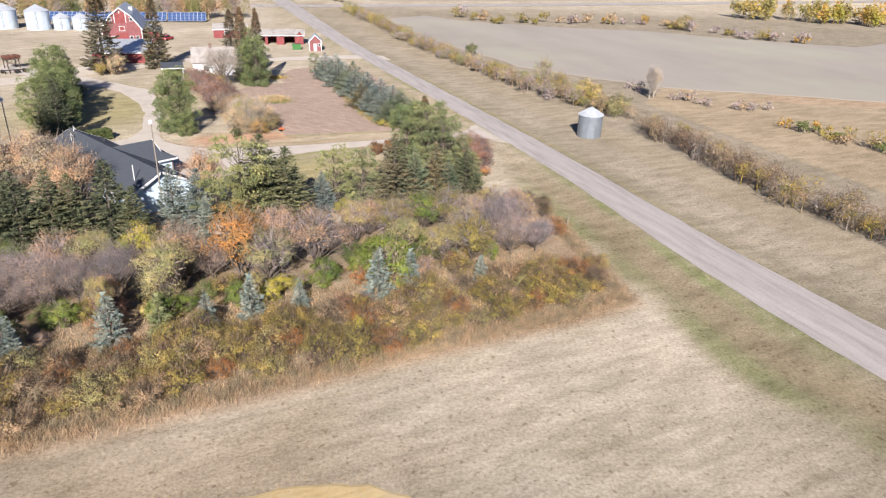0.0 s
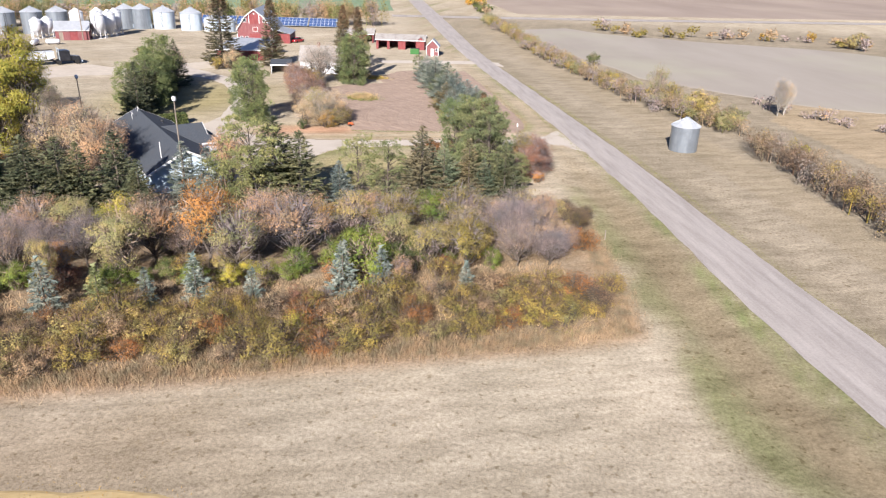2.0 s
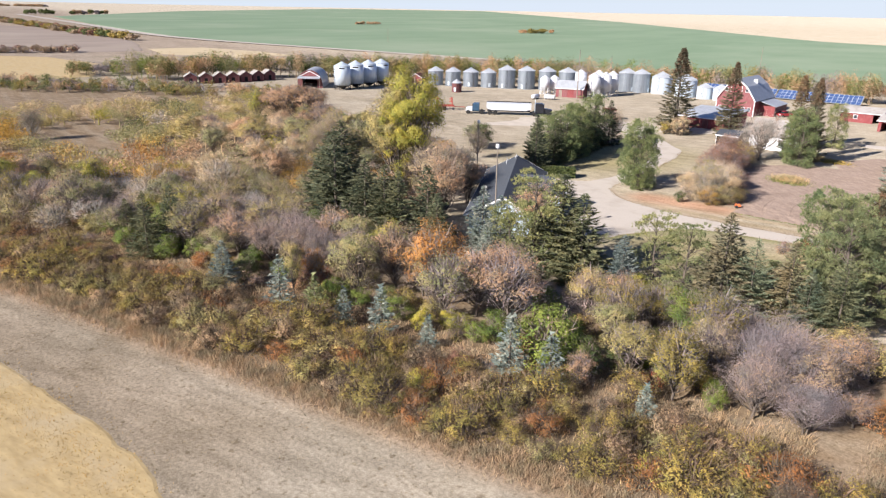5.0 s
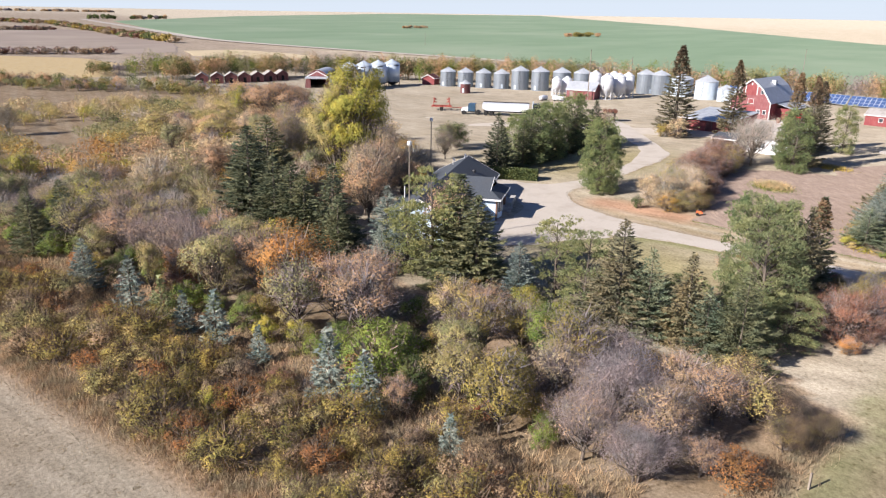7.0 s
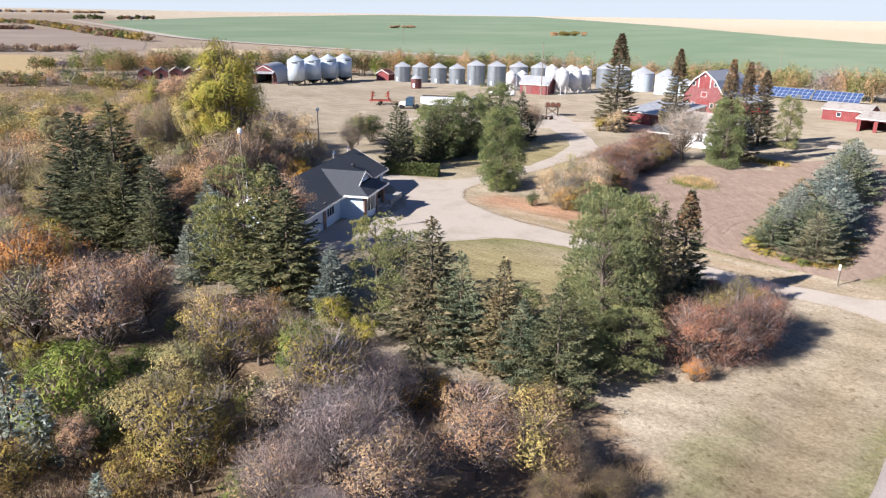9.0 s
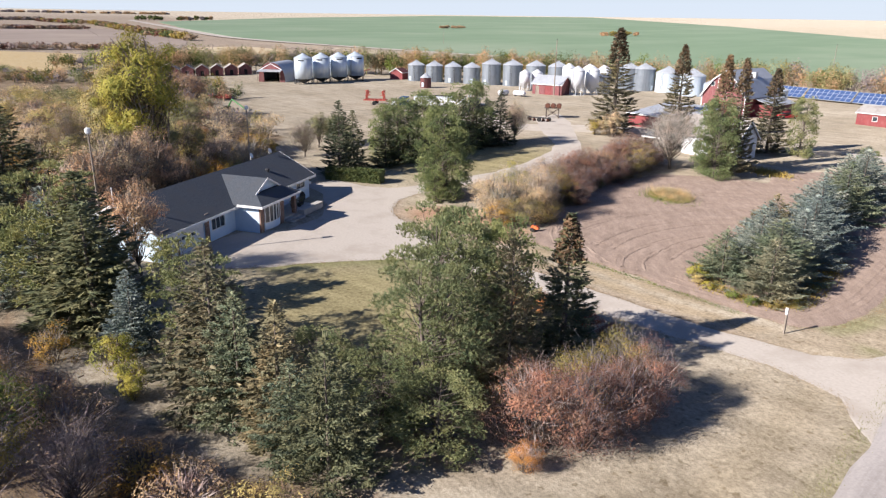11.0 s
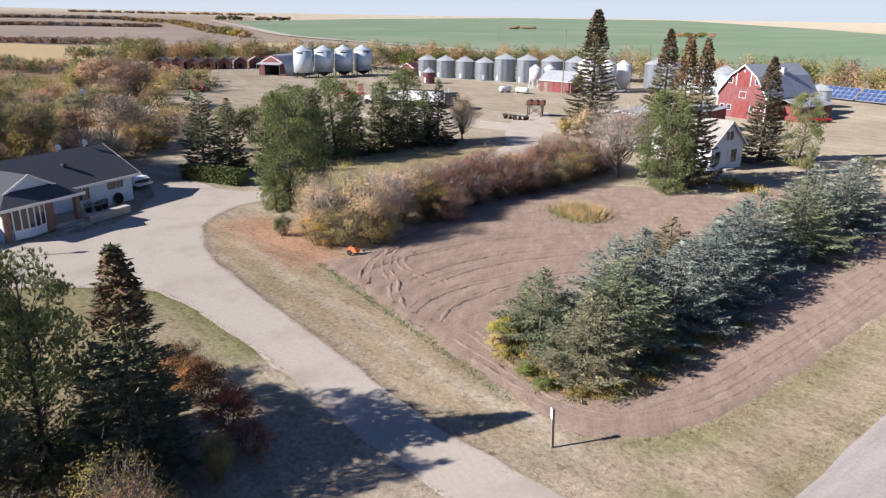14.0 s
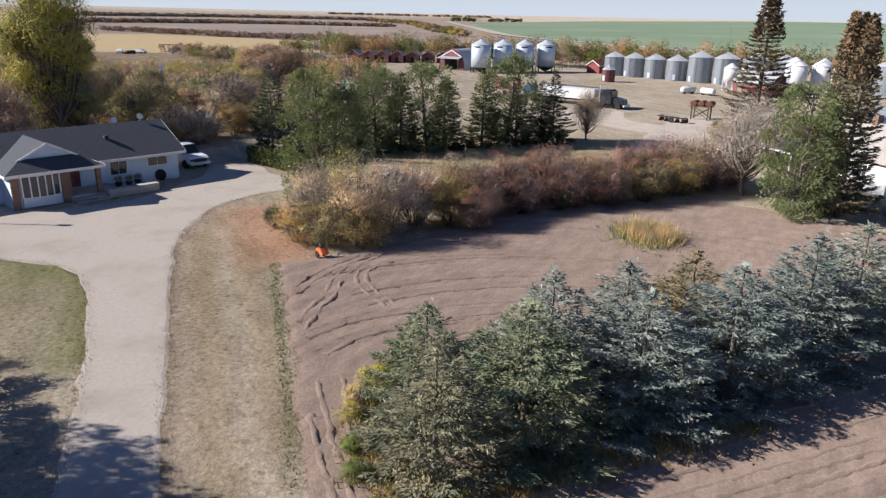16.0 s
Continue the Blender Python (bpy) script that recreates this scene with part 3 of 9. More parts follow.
ROAD_MAT = road_material()
strip("road", ROAD_L, ROAD_R, -0.012, ROAD_MAT, "pale gravel country road with darker wheel tracks", "road", 440)
strip("side_road", [(-75, 289), (-20, 304), (60, 334), (240, 404), (700, 580)], [(-78, 297), (-23, 313), (57, 343), (237, 414), (697, 592)], 0.03, ROAD_MAT, "pale gravel cross road between the fields", "road", 120)
strip("far_road", [(-1370, 106), (-819, 143), (-587, 153), (-519, 168), (-417, 206), (-339, 232), (-250, 262)], [(-1370, 118), (-819, 155), (-587, 165), (-519, 178), (-415, 216), (-337, 242), (-247, 271)], 0.25, DRIVE, "pale distant grid road along the green field", "road", 120)

DRIVE_POLY = [(8.75, 109.2), (10.8, 104.2), (8.9, 105.5), (7.6, 106.8), (5.6, 106.6), (3.5, 106.2), (1.0, 105.0), (-1.8, 103.7), (-5.5, 102.4), (-7.8, 101.6), (-10.8, 100.4), (-14.3, 98.7), (-18.4, 96.8), (-20.8, 95.2), (-22.2, 93.2), (-22.9, 90.0), (-23.6, 86.5), (-24.5, 82), (-25.2, 78.2), (-27.2, 76.0), (-31.8, 80.0), (-34.6, 83.6), (-33.0, 87.0), (-36.5, 91.0), (-41, 93), (-46.0, 93.5), (-50.5, 93.0), (-51.2, 96.6), (-47.5, 98.8), (-45.2, 101.2), (-45.6, 106.6), (-48.8, 116.2), (-52.2, 122.6), (-55.2, 127.0), (-59.4, 132.2), (-64.4, 136.0), (-74, 140), (-86, 146), (-100, 153), (-101, 160), (-84, 152), (-72, 145), (-64.2, 140.3), (-55.2, 134.6), (-51.0, 127.6), (-48.6, 121.8), (-46.2, 116.6), (-42.9, 107.0), (-41.8, 103.2), (-40.0, 100.2), (-37.5, 98.6), (-35.0, 97.7), (-31.2, 97.5), (-27.0, 98.0), (-21.5, 99.6), (-14.6, 102.1), (-9.3, 104.0), (-4.9, 105.5), (-1.6, 106.9), (1.2, 108.1), (3.4, 109.5), (5.2, 112.0), (5.9, 115.0), (6.3, 115.0)]
sheet("driveway", DRIVE_POLY, -0.012, DRIVE, "pale packed gravel driveway with a turning court", "driveway", 0.7, 0.16)
YARD_POLY = [(-200, 105), (-180, 104), (-150, 108), (-120, 112), (-100, 117), (-90, 130), (-78, 140), (-70, 152), (-58, 166), (-44, 172), (-34, 174), (-24, 181), (-16.5, 181), (-18.5, 186.5), (-27, 188.5), (-33, 190), (-38, 197), (-47, 204), (-60, 216), (-72, 222), (-90, 212), (-110, 205), (-128, 214), (-140, 212), (-150, 196), (-172, 172), (-192, 158), (-200, 140), (-215, 122), (-216, 80), (-208, 76), (-203, 90)]
sheet("farmyard", YARD_POLY, -0.018, YARD, "bare pale dirt farmyard worn by machinery", "farmyard", 3.0, 0.8)
sheet("side_track", [(-12, 176.5), (-17, 178.5), (-40, 171), (-42, 174), (-18.5, 183.5), (-14.5, 182)], 0.03, DRIVE, "pale gravel lane into the yard", "track", 1.5, 0.2)
# crop green lightened and greyed: distance haze is put into its colour
GREEN = surface("hazy_crop_green", (0.15, 0.22, 0.13), (0.20, 0.27, 0.17), 0.02, 0.95, stain=(0.23, 0.285, 0.19), stain_scale=0.006, bump=0, local=False, stretch=(1, 0.2, 1, 25))
GOLD = surface("stubble_gold", (0.36, 0.265, 0.13), (0.52, 0.395, 0.205), 1.8, 0.95, stain=(0.45, 0.355, 0.21), stain_scale=0.3, bump=0.6, local=False, stretch=(0.3, 1, 1, 25))
FALLOW = surface("fallow_grey", (0.265, 0.235, 0.2), (0.325, 0.29, 0.25), 0.05, 0.95, stain=(0.33, 0.31, 0.24), stain_scale=0.015, bump=0, local=False, stretch=(1, 0.25, 1, 20))
FALLOW2 = surface("fallow_brown", (0.24, 0.19, 0.155), (0.31, 0.25, 0.205), 0.03, 0.95, stain=(0.34, 0.28, 0.22), stain_scale=0.01, bump=0, local=False, stretch=(1, 0.25, 1, 20))
STRAW_FIELD = surface("stubble_pale", (0.46, 0.37, 0.23), (0.54, 0.44, 0.28), 0.05, 0.95, stain=(0.44, 0.36, 0.25), stain_scale=0.02, bump=0, local=False)
sheet("green_field", [(-84, 318), (-218, 700), (-381, 752), (-1128, 1267), (-3600, 2700), (-3600, 1700), (-1977, 518), (-1238, 150), (-819, 157), (-587, 167), (-519, 180), (-415, 218), (-337, 244), (-247, 272), (-180, 285)], 0.1, GREEN, "wide green field of young winter crop", "field", 30, 1.5)
sheet("stubble_field", STUBBLE, 0.0, GOLD, "golden harvested grain stubble", "field", 1.0, 0.3)
sheet("stubble_field", [(-232, -14), (-236, 36), (-246, 62), (-300, 74), (-352, 58), (-392, 6), (-420, -60), (-390, -110), (-300, -60)], 0.1, GOLD, "golden stubble field beyond the bush", "field", 8, 1)
sheet("stubble_field", [(-411, 115), (-419, 147), (-370, 168), (-337, 170), (-326, 142), (-364, 112)], 0.1, STRAW_FIELD, "narrow golden stubble field below the road", "field", 8, 1)
sheet("fallow_field", [(-760, -120), (-860, 40), (-734, 108), (-503, 124), (-394, 108), (-384, 75), (-400, 6), (-440, -90), (-600, -180)], 0.1, FALLOW2, "brown fallow field on a slope", "field", 15, 1)
sheet("fallow_field", FIELD_EAST, 0.06, FALLOW, "smooth grey-tan fallow field", "field", 6, 0.8)
sheet("fallow_field", [(-30, 330), (60, 360), (300, 450), (420, 760), (-40, 900), (-160, 640)], 0.1, FALLOW2, "brown fallow field beyond the cross road", "field", 15, 1)

WATER, nt_, b_ = shader("pond_water")
b_.inputs["Base Color"].default_value = (0.035, 0.04, 0.025, 1)
b_.inputs["Roughness"].default_value = 0.08
bumped(nt_, b_, noise_tex(nt_, 1.5, 3).outputs[0], 0.05, 0.02)
sheet("pond_mud", [(-134, 38), (-128, 34), (-116, 34), (-104, 39), (-103, 46), (-110, 50), (-124, 49), (-133, 44)], -0.012, DRIVE, "pale dried mud rim of the slough", "mud", 1.5, 0.6)
sheet("pond", [(-130, 39), (-124, 36), (-115, 36.5), (-107, 40), (-106, 44), (-112, 47), (-123, 46), (-129, 43)], 0.0, WATER, "small dark still slough water among the bush", "pond", 1.5, 0.5)


def soil_material():
    m, nt, b = shader("dark_tilled_soil")
    b.inputs["Diffuse Roughness"].default_value = 0.3
    g1 = noise_tex(nt, 1.2, 6, 0.75, (1.0, 0.3, 1, 60))
    r1 = ramp(nt, [(0.3, (0.225, 0.168, 0.134)), (0.55, (0.31, 0.236, 0.19)), (0.75, (0.39, 0.305, 0.25))])
    nt.links.new(g1.outputs[0], r1.inputs[0])
    g2 = noise_tex(nt, 9.0, 5, 0.75)
    r2 = ramp(nt, [(0.3, (0.75, 0.75, 0.75)), (0.7, (1.18, 1.18, 1.18))])
    nt.links.new(g2.outputs[0], r2.inputs[0])
    nt.links.new(mixc(nt, r1.outputs[0], r2.outputs[0], 1.0, "MULTIPLY"), b.inputs["Base Color"])
    b.inputs["Roughness"].default_value = 1.0
    b.inputs["Specular IOR Level"].default_value = 0.1
    bumped(nt, b, g2.outputs[0], 0.6, 0.05)
    return m


SOIL = soil_material()


def build_garden():
    """Tilled soil with harrow ridges that sweep round the plot."""
    xs, ys = np.arange(-43, 4, 0.25), np.arange(103, 169, 0.25)
    X, Y = np.meshgrid(xs, ys, indexing="ij")
    edge_d = dist_line(X, Y, GARDEN + GARDEN[:1]) * np.where(inside(X, Y, GARDEN), 1, -1) + 0.12 * wobble(X, Y, 1.1)
    keep = edge_d > -0.8
    # arcs round a turning point, and long passes beside the spruce row
    R1 = np.hypot(X + 3, Y - 121)
    Z = 0.05 + 0.03 * np.sin(R1 * 3.9 + 0.6 * wobble(X, Y, 0.4)) * (X < -12)
    Z += 0.014 * np.sin((X * 0.93 + Y * 0.37) * 4.2) * (X >= -12)
    Z += rng.normal(0, 0.012, X.shape)
    Z = -0.3 + (Z + 0.3) * np.clip((edge_d + 0.8) / 1.1, 0, 1)
    idx = -np.ones(X.shape, int)
    full = keep[:-1, :-1] & keep[1:, :-1] & keep[1:, 1:] & keep[:-1, 1:]
    used = np.zeros(X.shape, bool)
    for a in (0, 1):
        for c in (0, 1):
            used[a:X.shape[0] - 1 + a, c:X.shape[1] - 1 + c] |= full
    idx[used] = np.arange(used.sum())
    F = np.stack([idx[:-1, :-1][full], idx[1:, :-1][full], idx[1:, 1:][full], idx[:-1, 1:][full]], -1)
    me = mesh_from("garden_plot", np.c_[X[used], Y[used], Z[used]], F, [SOIL], True)
    return one("garden_plot", me, "bare brown tilled garden soil with harrow tracks", "garden plot", "structure")


garden = build_garden()


def soil_ridges():
    """Narrow ridges thrown up beside the wheel tracks of the last turns."""
    trails = [[(-18.5, 107.4), (-20.3, 107.8), (-21.9, 108.5), (-23.6, 109.5), (-25.1, 110.9), (-27.5, 114), (-29, 118)], [(-13.2, 108.6), (-14.8, 108.6), (-17.1, 108.9), (-18.6, 109.4), (-20.8, 109.2), (-24.7, 110.6), (-27.6, 113.2)], [(-17.5, 112.4), (-19.2, 111.2), (-20.9, 110.5), (-22.3, 110.6), (-23.4, 111.3), (-24.5, 113.0), (-25.2, 116), (-26, 121)], [(-12.8, 108.4), (-14.9, 110.1), (-16.2, 112.2), (-16.9, 114.7), (-17.6, 119)], [(-11.8, 109.9), (-13.7, 111.1), (-14.6, 112.7), (-15.1, 114.7), (-15.8, 118)], [(-9.5, 109.4), (-4.5, 110.9), (-1.2, 112.2), (0.1, 114.5), (0.0, 118.5), (-2.2, 124), (-6, 133), (-20, 163)], [(-10, 110.9), (-6.4, 111.6), (-4.2, 111.9)]]
    for k in (1.6, 3.2, 4.9):
        trails.append([(0.3 - k * 0.6, 114.5), (-0.1 - k * 0.8, 119), (-2.2 - k, 125), (-6 - k, 134), (-20 - k, 164)])
    for rad in (12.5, 14.1, 18.0, 19.6, 22.3, 25.0, 26.6, 29.4, 31.0):
        trails.append([(-3 + rad * math.cos(w), 121 + rad * math.sin(w)) for w in np.linspace(2.35, 3.75, 16)])
    # the second wheel of each pass
    twins = []
    for trail in trails:
        p = np.array(trail, float)
        t = np.gradient(p, axis=0)
        t /= np.linalg.norm(t, axis=1)[:, None]
        twins.append([tuple(v) for v in p + 0.55 * np.c_[-t[:, 1], t[:, 0]]])
    r = np.random.default_rng(15)
    for trail in trails + twins:
        V, F = [], []
        p = np.array(trail)
        for _ in range(3):
            q = [p[0]]
            for a, b in zip(p, p[1:]):
                q += [a * 0.75 + b * 0.25, a * 0.25 + b * 0.75]
            p = np.array(q + [p[-1]])
        n = max(4, int(np.hypot(*np.diff(p, axis=0).T).sum() / 0.35))
        p = resample([tuple(v) for v in p], n)
        p += r.normal(0, 0.025, p.shape)
        t = np.gradient(p, axis=0)
        t /= np.linalg.norm(t, axis=1)[:, None]
        nv = np.c_[-t[:, 1], t[:, 0]]
        ok = inside(p[:, 0], p[:, 1], GARDEN) & (dist_line(p[:, 0], p[:, 1], GARDEN + GARDEN[:1]) > 0.5)
        base = len(V)
        for i in range(n):
            h = 0.075 * r.uniform(0.3, 1.3)
            w = 0.14 * r.uniform(0.6, 1.4)
            for off, z in ((-w, -0.02), (0.0, h), (w, -0.02)):
                V.append((p[i][0] + nv[i][0] * off, p[i][1] + nv[i][1] * off, 0.05 + z))
            if i and ok[i] and ok[i - 1]:
                a, b = base + 3 * (i - 1), base + 3 * i
                F += [(a, a + 1, b + 1, b), (a + 1, a + 2, b + 2, b + 1)]
        if not F:
            continue
        me = mesh_from("soil_ridge", np.array(V), np.array(F), [SOIL])
        if me.polygons[0].normal.z < 0:
            me.flip_normals()
        part("soil_ridge", me, SOIL, garden)


soil_ridges()


# ---- plants: generators ----
def leaves(P, size, r, flat=0.5, long=1.6, N=None, slim=1.0):
    """One small triangle for each point: leaf sprays of a given size, facing about N, or at random turns."""
    n = len(P)
    if N is None:
        N = r.normal(size=(n, 3))
    N = N / (np.linalg.norm(N, axis=1)[:, None] + 1e-9)
    a = np.cross(N, r.normal(size=(n, 3)))
    a /= np.linalg.norm(a, axis=1)[:, None] + 1e-9
    b = np.cross(N, a)
    s = (size * r.uniform(0.6, 1.35, n))[:, None]
    w = s * slim
    V = np.stack([P - a * s * 0.5 * long - b * w * 0.3, P - a * s * 0.3 * long + b * w * 0.6, P + a * s * 0.7 * long], 1).reshape(-1, 3)
    F = np.arange(3 * n).reshape(n, 3)
    return V, F


def slivers(P, Q, w, r):
    """Thin twigs from P to Q."""
    n = len(P)
    d = Q - P
    b = np.cross(d, r.normal(size=(n, 3)))
    b /= np.linalg.norm(b, axis=1)[:, None] + 1e-9
    V = np.stack([P - b * w, P + b * w, Q], 1).reshape(-1, 3)
    return V, np.arange(3 * n).reshape(n, 3)


def limbs(paths, sides=5):
    """Tapered limbs, each a list of (point, radius)."""
    V, F = [], []
    for path in paths:
        base = len(V)
        for p, rad in path:
            for k in range(sides):
                V.append((p[0] + rad * math.cos(6.283 * k / sides), p[1] + rad * math.sin(6.283 * k / sides), p[2]))
        for j in range(len(path) - 1):
            for k in range(sides):
                a, b = base + j * sides + k, base + j * sides + (k + 1) % sides
                F.append((a, b, b + sides, a + sides))
    return np.array(V), np.array(F)


def bough_path(p, q, r0, r1, r, n=4, bend=0.12):
    p, q = np.array(p, float), np.array(q, float)
    L = np.linalg.norm(q - p)
    off = r.normal(0, bend * L * 0.5, 3)
    return [(p + (q - p) * s + off * math.sin(math.pi * s), r0 + (r1 - r0) * s) for s in np.linspace(0, 1, n)]


def spruce_meshes(seed, h, rad, dens=5.0, size=0.32, base=0.03, top_cones=0.0):
    """Trunk and needle sprays of a spruce: whorls of drooping boughs."""
    r = np.random.default_rng(seed)
    P, O, W = [], [], []
    z = base * h + 0.15
    layer = 0
    while z < h * 0.985:
        k = z / h
        L0 = rad * (1 - k) ** 0.82 * (0.6 + 0.4 * min(1, k / 0.12 + 0.3)) + 0.12
        nb = int(7 + 5 * (1 - k))
        a0 = r.uniform(0, 6.28)
        for b in range(nb):
            az = a0 + 6.283 * b / nb + r.normal(0, 0.22)
            L = L0 * r.uniform(0.6, 1.22)
            n = max(4, int(L * L * dens + L * 3))
            # sprays gather in tufts along the bough, thickest at its end
            knots = max(2, int(1.5 + 2.2 * L))
            ks = r.uniform(0.15, 1, knots) ** 0.5
            kl = r.uniform(-1, 1, knots) * (0.08 + 0.42 * ks * (1.15 - ks)) * L
            w = r.integers(0, knots, n)
            loose = r.random(n) < 0.45
            s = np.where(loose, r.uniform(0.03, 1, n) ** 0.5, np.clip(ks[w] + r.normal(0, 0.07, n), 0.02, 1.06))
            lat = np.where(loose, r.uniform(-1, 1, n) * (0.13 + 0.28 * s * (1.1 - s)) * L, kl[w] * 0.8 + r.normal(0, 0.075 + 0.02 * L, n))
            rise = r.uniform(-0.34, -0.1) * (1 - 1.1 * k) + 0.12 * k
            zz = z + L * (rise * s + 0.2 * s ** 3) - 0.2 * np.abs(lat) + np.abs(r.normal(0, 0.06, n)) - 0.02
            d = np.array([math.cos(az), math.sin(az)])
            P.append(np.c_[d[0] * L * s - d[1] * lat, d[1] * L * s + d[0] * lat, zz])
            aim = az + np.sign(lat) * r.uniform(0.1, 1.0, n)
            O.append(np.c_[np.cos(aim), np.sin(aim), r.normal(0.1, 0.25, n)])
        z += (0.26 + 0.2 * (1 - k)) * r.uniform(0.8, 1.25) * (h / 10) ** 0.45
    P, O = np.concatenate(P), np.concatenate(O)
    n = len(P)
    s = (size * r.uniform(0.7, 1.35, n))[:, None]
    sd = np.cross(O, np.array([0, 0, 1.0])) + r.normal(0, 0.6, (n, 3))
    sd /= np.linalg.norm(sd, axis=1)[:, None]
    wd = 0.33
    V = np.stack([P - sd * s * wd - O * s * 0.4, P + sd * s * wd - O * s * 0.4, P + O * s], 1).reshape(-1, 3)
    F = np.arange(3 * n).reshape(n, 3)
    lead = np.array([[0, 0, h * 0.96]]) + r.normal(0, 0.07, (14, 3)) + np.array([0, 0, 1]) * np.linspace(-0.5, 0.35, 14)[:, None]
    V2, F2 = leaves(lead, 0.22, r)
    V, F = np.r_[V, V2], np.r_[F, F2 + len(V)]
    tv, tf = limbs([[(np.array([0, 0, zz * h]), 0.016 * h * (1 - zz) + 0.015) for zz in np.linspace(-0.02, 0.97, 8)]], 7)
    trunk = mesh_from("trunk", tv, tf, [BARK], True)
    green = len(F)
    if top_cones:
        m = int(top_cones)
        k = r.uniform(0.7, 0.98, m)
        az, q = r.uniform(0, 6.28, m), r.uniform(0.5, 1.05, m)
        L = rad * (1 - k) ** 0.66 * q
        cv, cf = leaves(np.c_[np.cos(az) * L, np.sin(az) * L, k * h - 0.2 * L - 0.1], 0.26, r)
        V, F = np.r_[V, cv], np.r_[F, cf + len(V)]
    needles = mesh_from("needles", V, F, [LEAF["needle"], LEAF["cone"]])
    needles.polygons.foreach_set("material_index", (np.arange(len(F)) >= green).astype(np.int32))
    return {"needles": needles, "trunk": trunk}


def crown_meshes(seed, h, rad, n_leaf, leaf, kind="tree", n_twig=400, lumps=16, low=0.35, sides=3, crest=0.0, core=260):
    """Trunk, limbs, twigs and leaf sprays of a broadleaf tree or a shrub.
    kind: tree (one or two stems), shrub (many stems from the ground), pine (flat needle pads on bare limbs).
    crest: how far up the crown the last leaves begin. core: inner boughs that close the crown."""
    r = np.random.default_rng(seed)
    if kind == "pine":
        C, S = [], []
        for i in range(lumps):
            az, u = r.uniform(0, 6.28), r.uniform(0, 1)
            k = low + (0.95 - low) * (i + r.uniform(0, 1)) / lumps
            d = rad * (0.3 + 0.66 * math.sqrt(u)) * math.sqrt(max(0.05, 1 - ((k - 0.45) / 0.62) ** 2))
            C.append((d * math.cos(az), d * math.sin(az), k * h))
            S.append(r.uniform(0.17, 0.3) * rad)
        C, S = np.array(C), np.array(S)
        mid = np.array([0, 0, 0.45 * h])
    else:
        mid = np.array([0, 0, 0.4 * h if kind == "shrub" else h * (low + 0.92) / 2])
        semi = np.array([0.84 * rad, 0.84 * rad, 0.5 * h if kind == "shrub" else h * (0.94 - low) / 2])
        d = r.normal(size=(lumps, 3))
        d[:, 2] = np.abs(d[:, 2]) * np.where(r.random(lumps) < 0.72, 1, -0.8)
        d /= np.linalg.norm(d, axis=1)[:, None]
        swell = 1 + 0.2 * np.sin(3 * d[:, 0] + seed) * np.cos(2.3 * d[:, 1] + 2 * seed) + 0.12 * np.sin(5 * d[:, 2] + seed)
        C = mid + d * semi * (r.uniform(0.5, 0.95, lumps) * swell)[:, None]
        C[:, 2] = np.clip(C[:, 2], 0.1 * h, 0.96 * h)
        S = rad * r.uniform(0.17, 0.31, lumps)
    out_dir = C - mid
    out_dir /= np.linalg.norm(out_dir, axis=1)[:, None] + 1e-6
    if crest:
        high = np.flatnonzero(C[:, 2] > crest * h)
        which = high[r.integers(0, len(high), n_leaf)]
    else:
        which = r.integers(0, lumps, n_leaf)
    g = r.normal(size=(n_leaf, 3)) + 0.55 * out_dir[which] + np.array([0, 0, 0.3])
    g /= np.linalg.norm(g, axis=1)[:, None]
    full = kind == "pine" and low < 0.06
    if full:
        S = S * 1.25
    sq = np.array([1.0, 1.0, 0.8]) if full else np.array([1.2, 1.2, 0.5 if kind == "pine" else 0.85])
    P = C[which] + g * (r.uniform(0.45, 1.1, n_leaf) * S[which])[:, None] * sq
    P[:, 2] = np.maximum(P[:, 2], 0.08 + 0.1 * r.random(n_leaf))
    if kind == "pine":
        # needles spray out of tufts at the twig ends
        per = 9
        m = n_leaf // per
        T = P[:m]
        T[:, 2] = np.maximum(T[:, 2], 0.15)
        aim = 0.5 * g[:m] + 0.8 * out_dir[which[:m]] + np.array([0, 0, 0.45])
        aim = np.repeat(aim / np.linalg.norm(aim, axis=1)[:, None], per, 0) + r.normal(0, 0.6, (m * per, 3))
        aim *= (leaf * 2.4 * r.uniform(0.7, 1.2, m * per) / np.linalg.norm(aim, axis=1))[:, None]
        P0 = np.repeat(T, per, 0) + r.normal(0, 0.03, (m * per, 3))
        lv, lf = slivers(P0, P0 + aim, leaf * (0.46 if full else 0.3), r)
        n_leaf = m * per
    else:
        N = g + 0.6 * out_dir[which] + r.normal(0, 0.36, (n_leaf, 3)) + np.array([0, 0, 0.25])
        lv, lf = leaves(P, leaf, r, 0.6, 1.5, N, 0.72)
    out = {}
    paths = []
    if kind == "shrub":
        for c in C[::2]:
            b = np.array([c[0] * 0.22, c[1] * 0.22, -0.05])
            paths.append(bough_path(b, c, 0.035, 0.012, r, 4))
    else:
        stems = 1 if kind == "pine" or seed % 3 else 2
        tops = []
        for s in range(stems):
            tip = np.array([r.normal(0, 0.12) * rad, r.normal(0, 0.12) * rad, h * (0.9 if kind == "pine" else 0.72)])
            foot = np.array([0.25 * s, 0.1 * s, -0.05])
            w = 0.02 * h + 0.02
            paths.append([(foot + (tip - foot) * q + np.array([math.sin(5 * q) * 0.06, math.cos(4 * q) * 0.06, 0]), w * (1 - 0.85 * q)) for q in np.linspace(0, 1, 7)])
            tops.append((foot, tip))
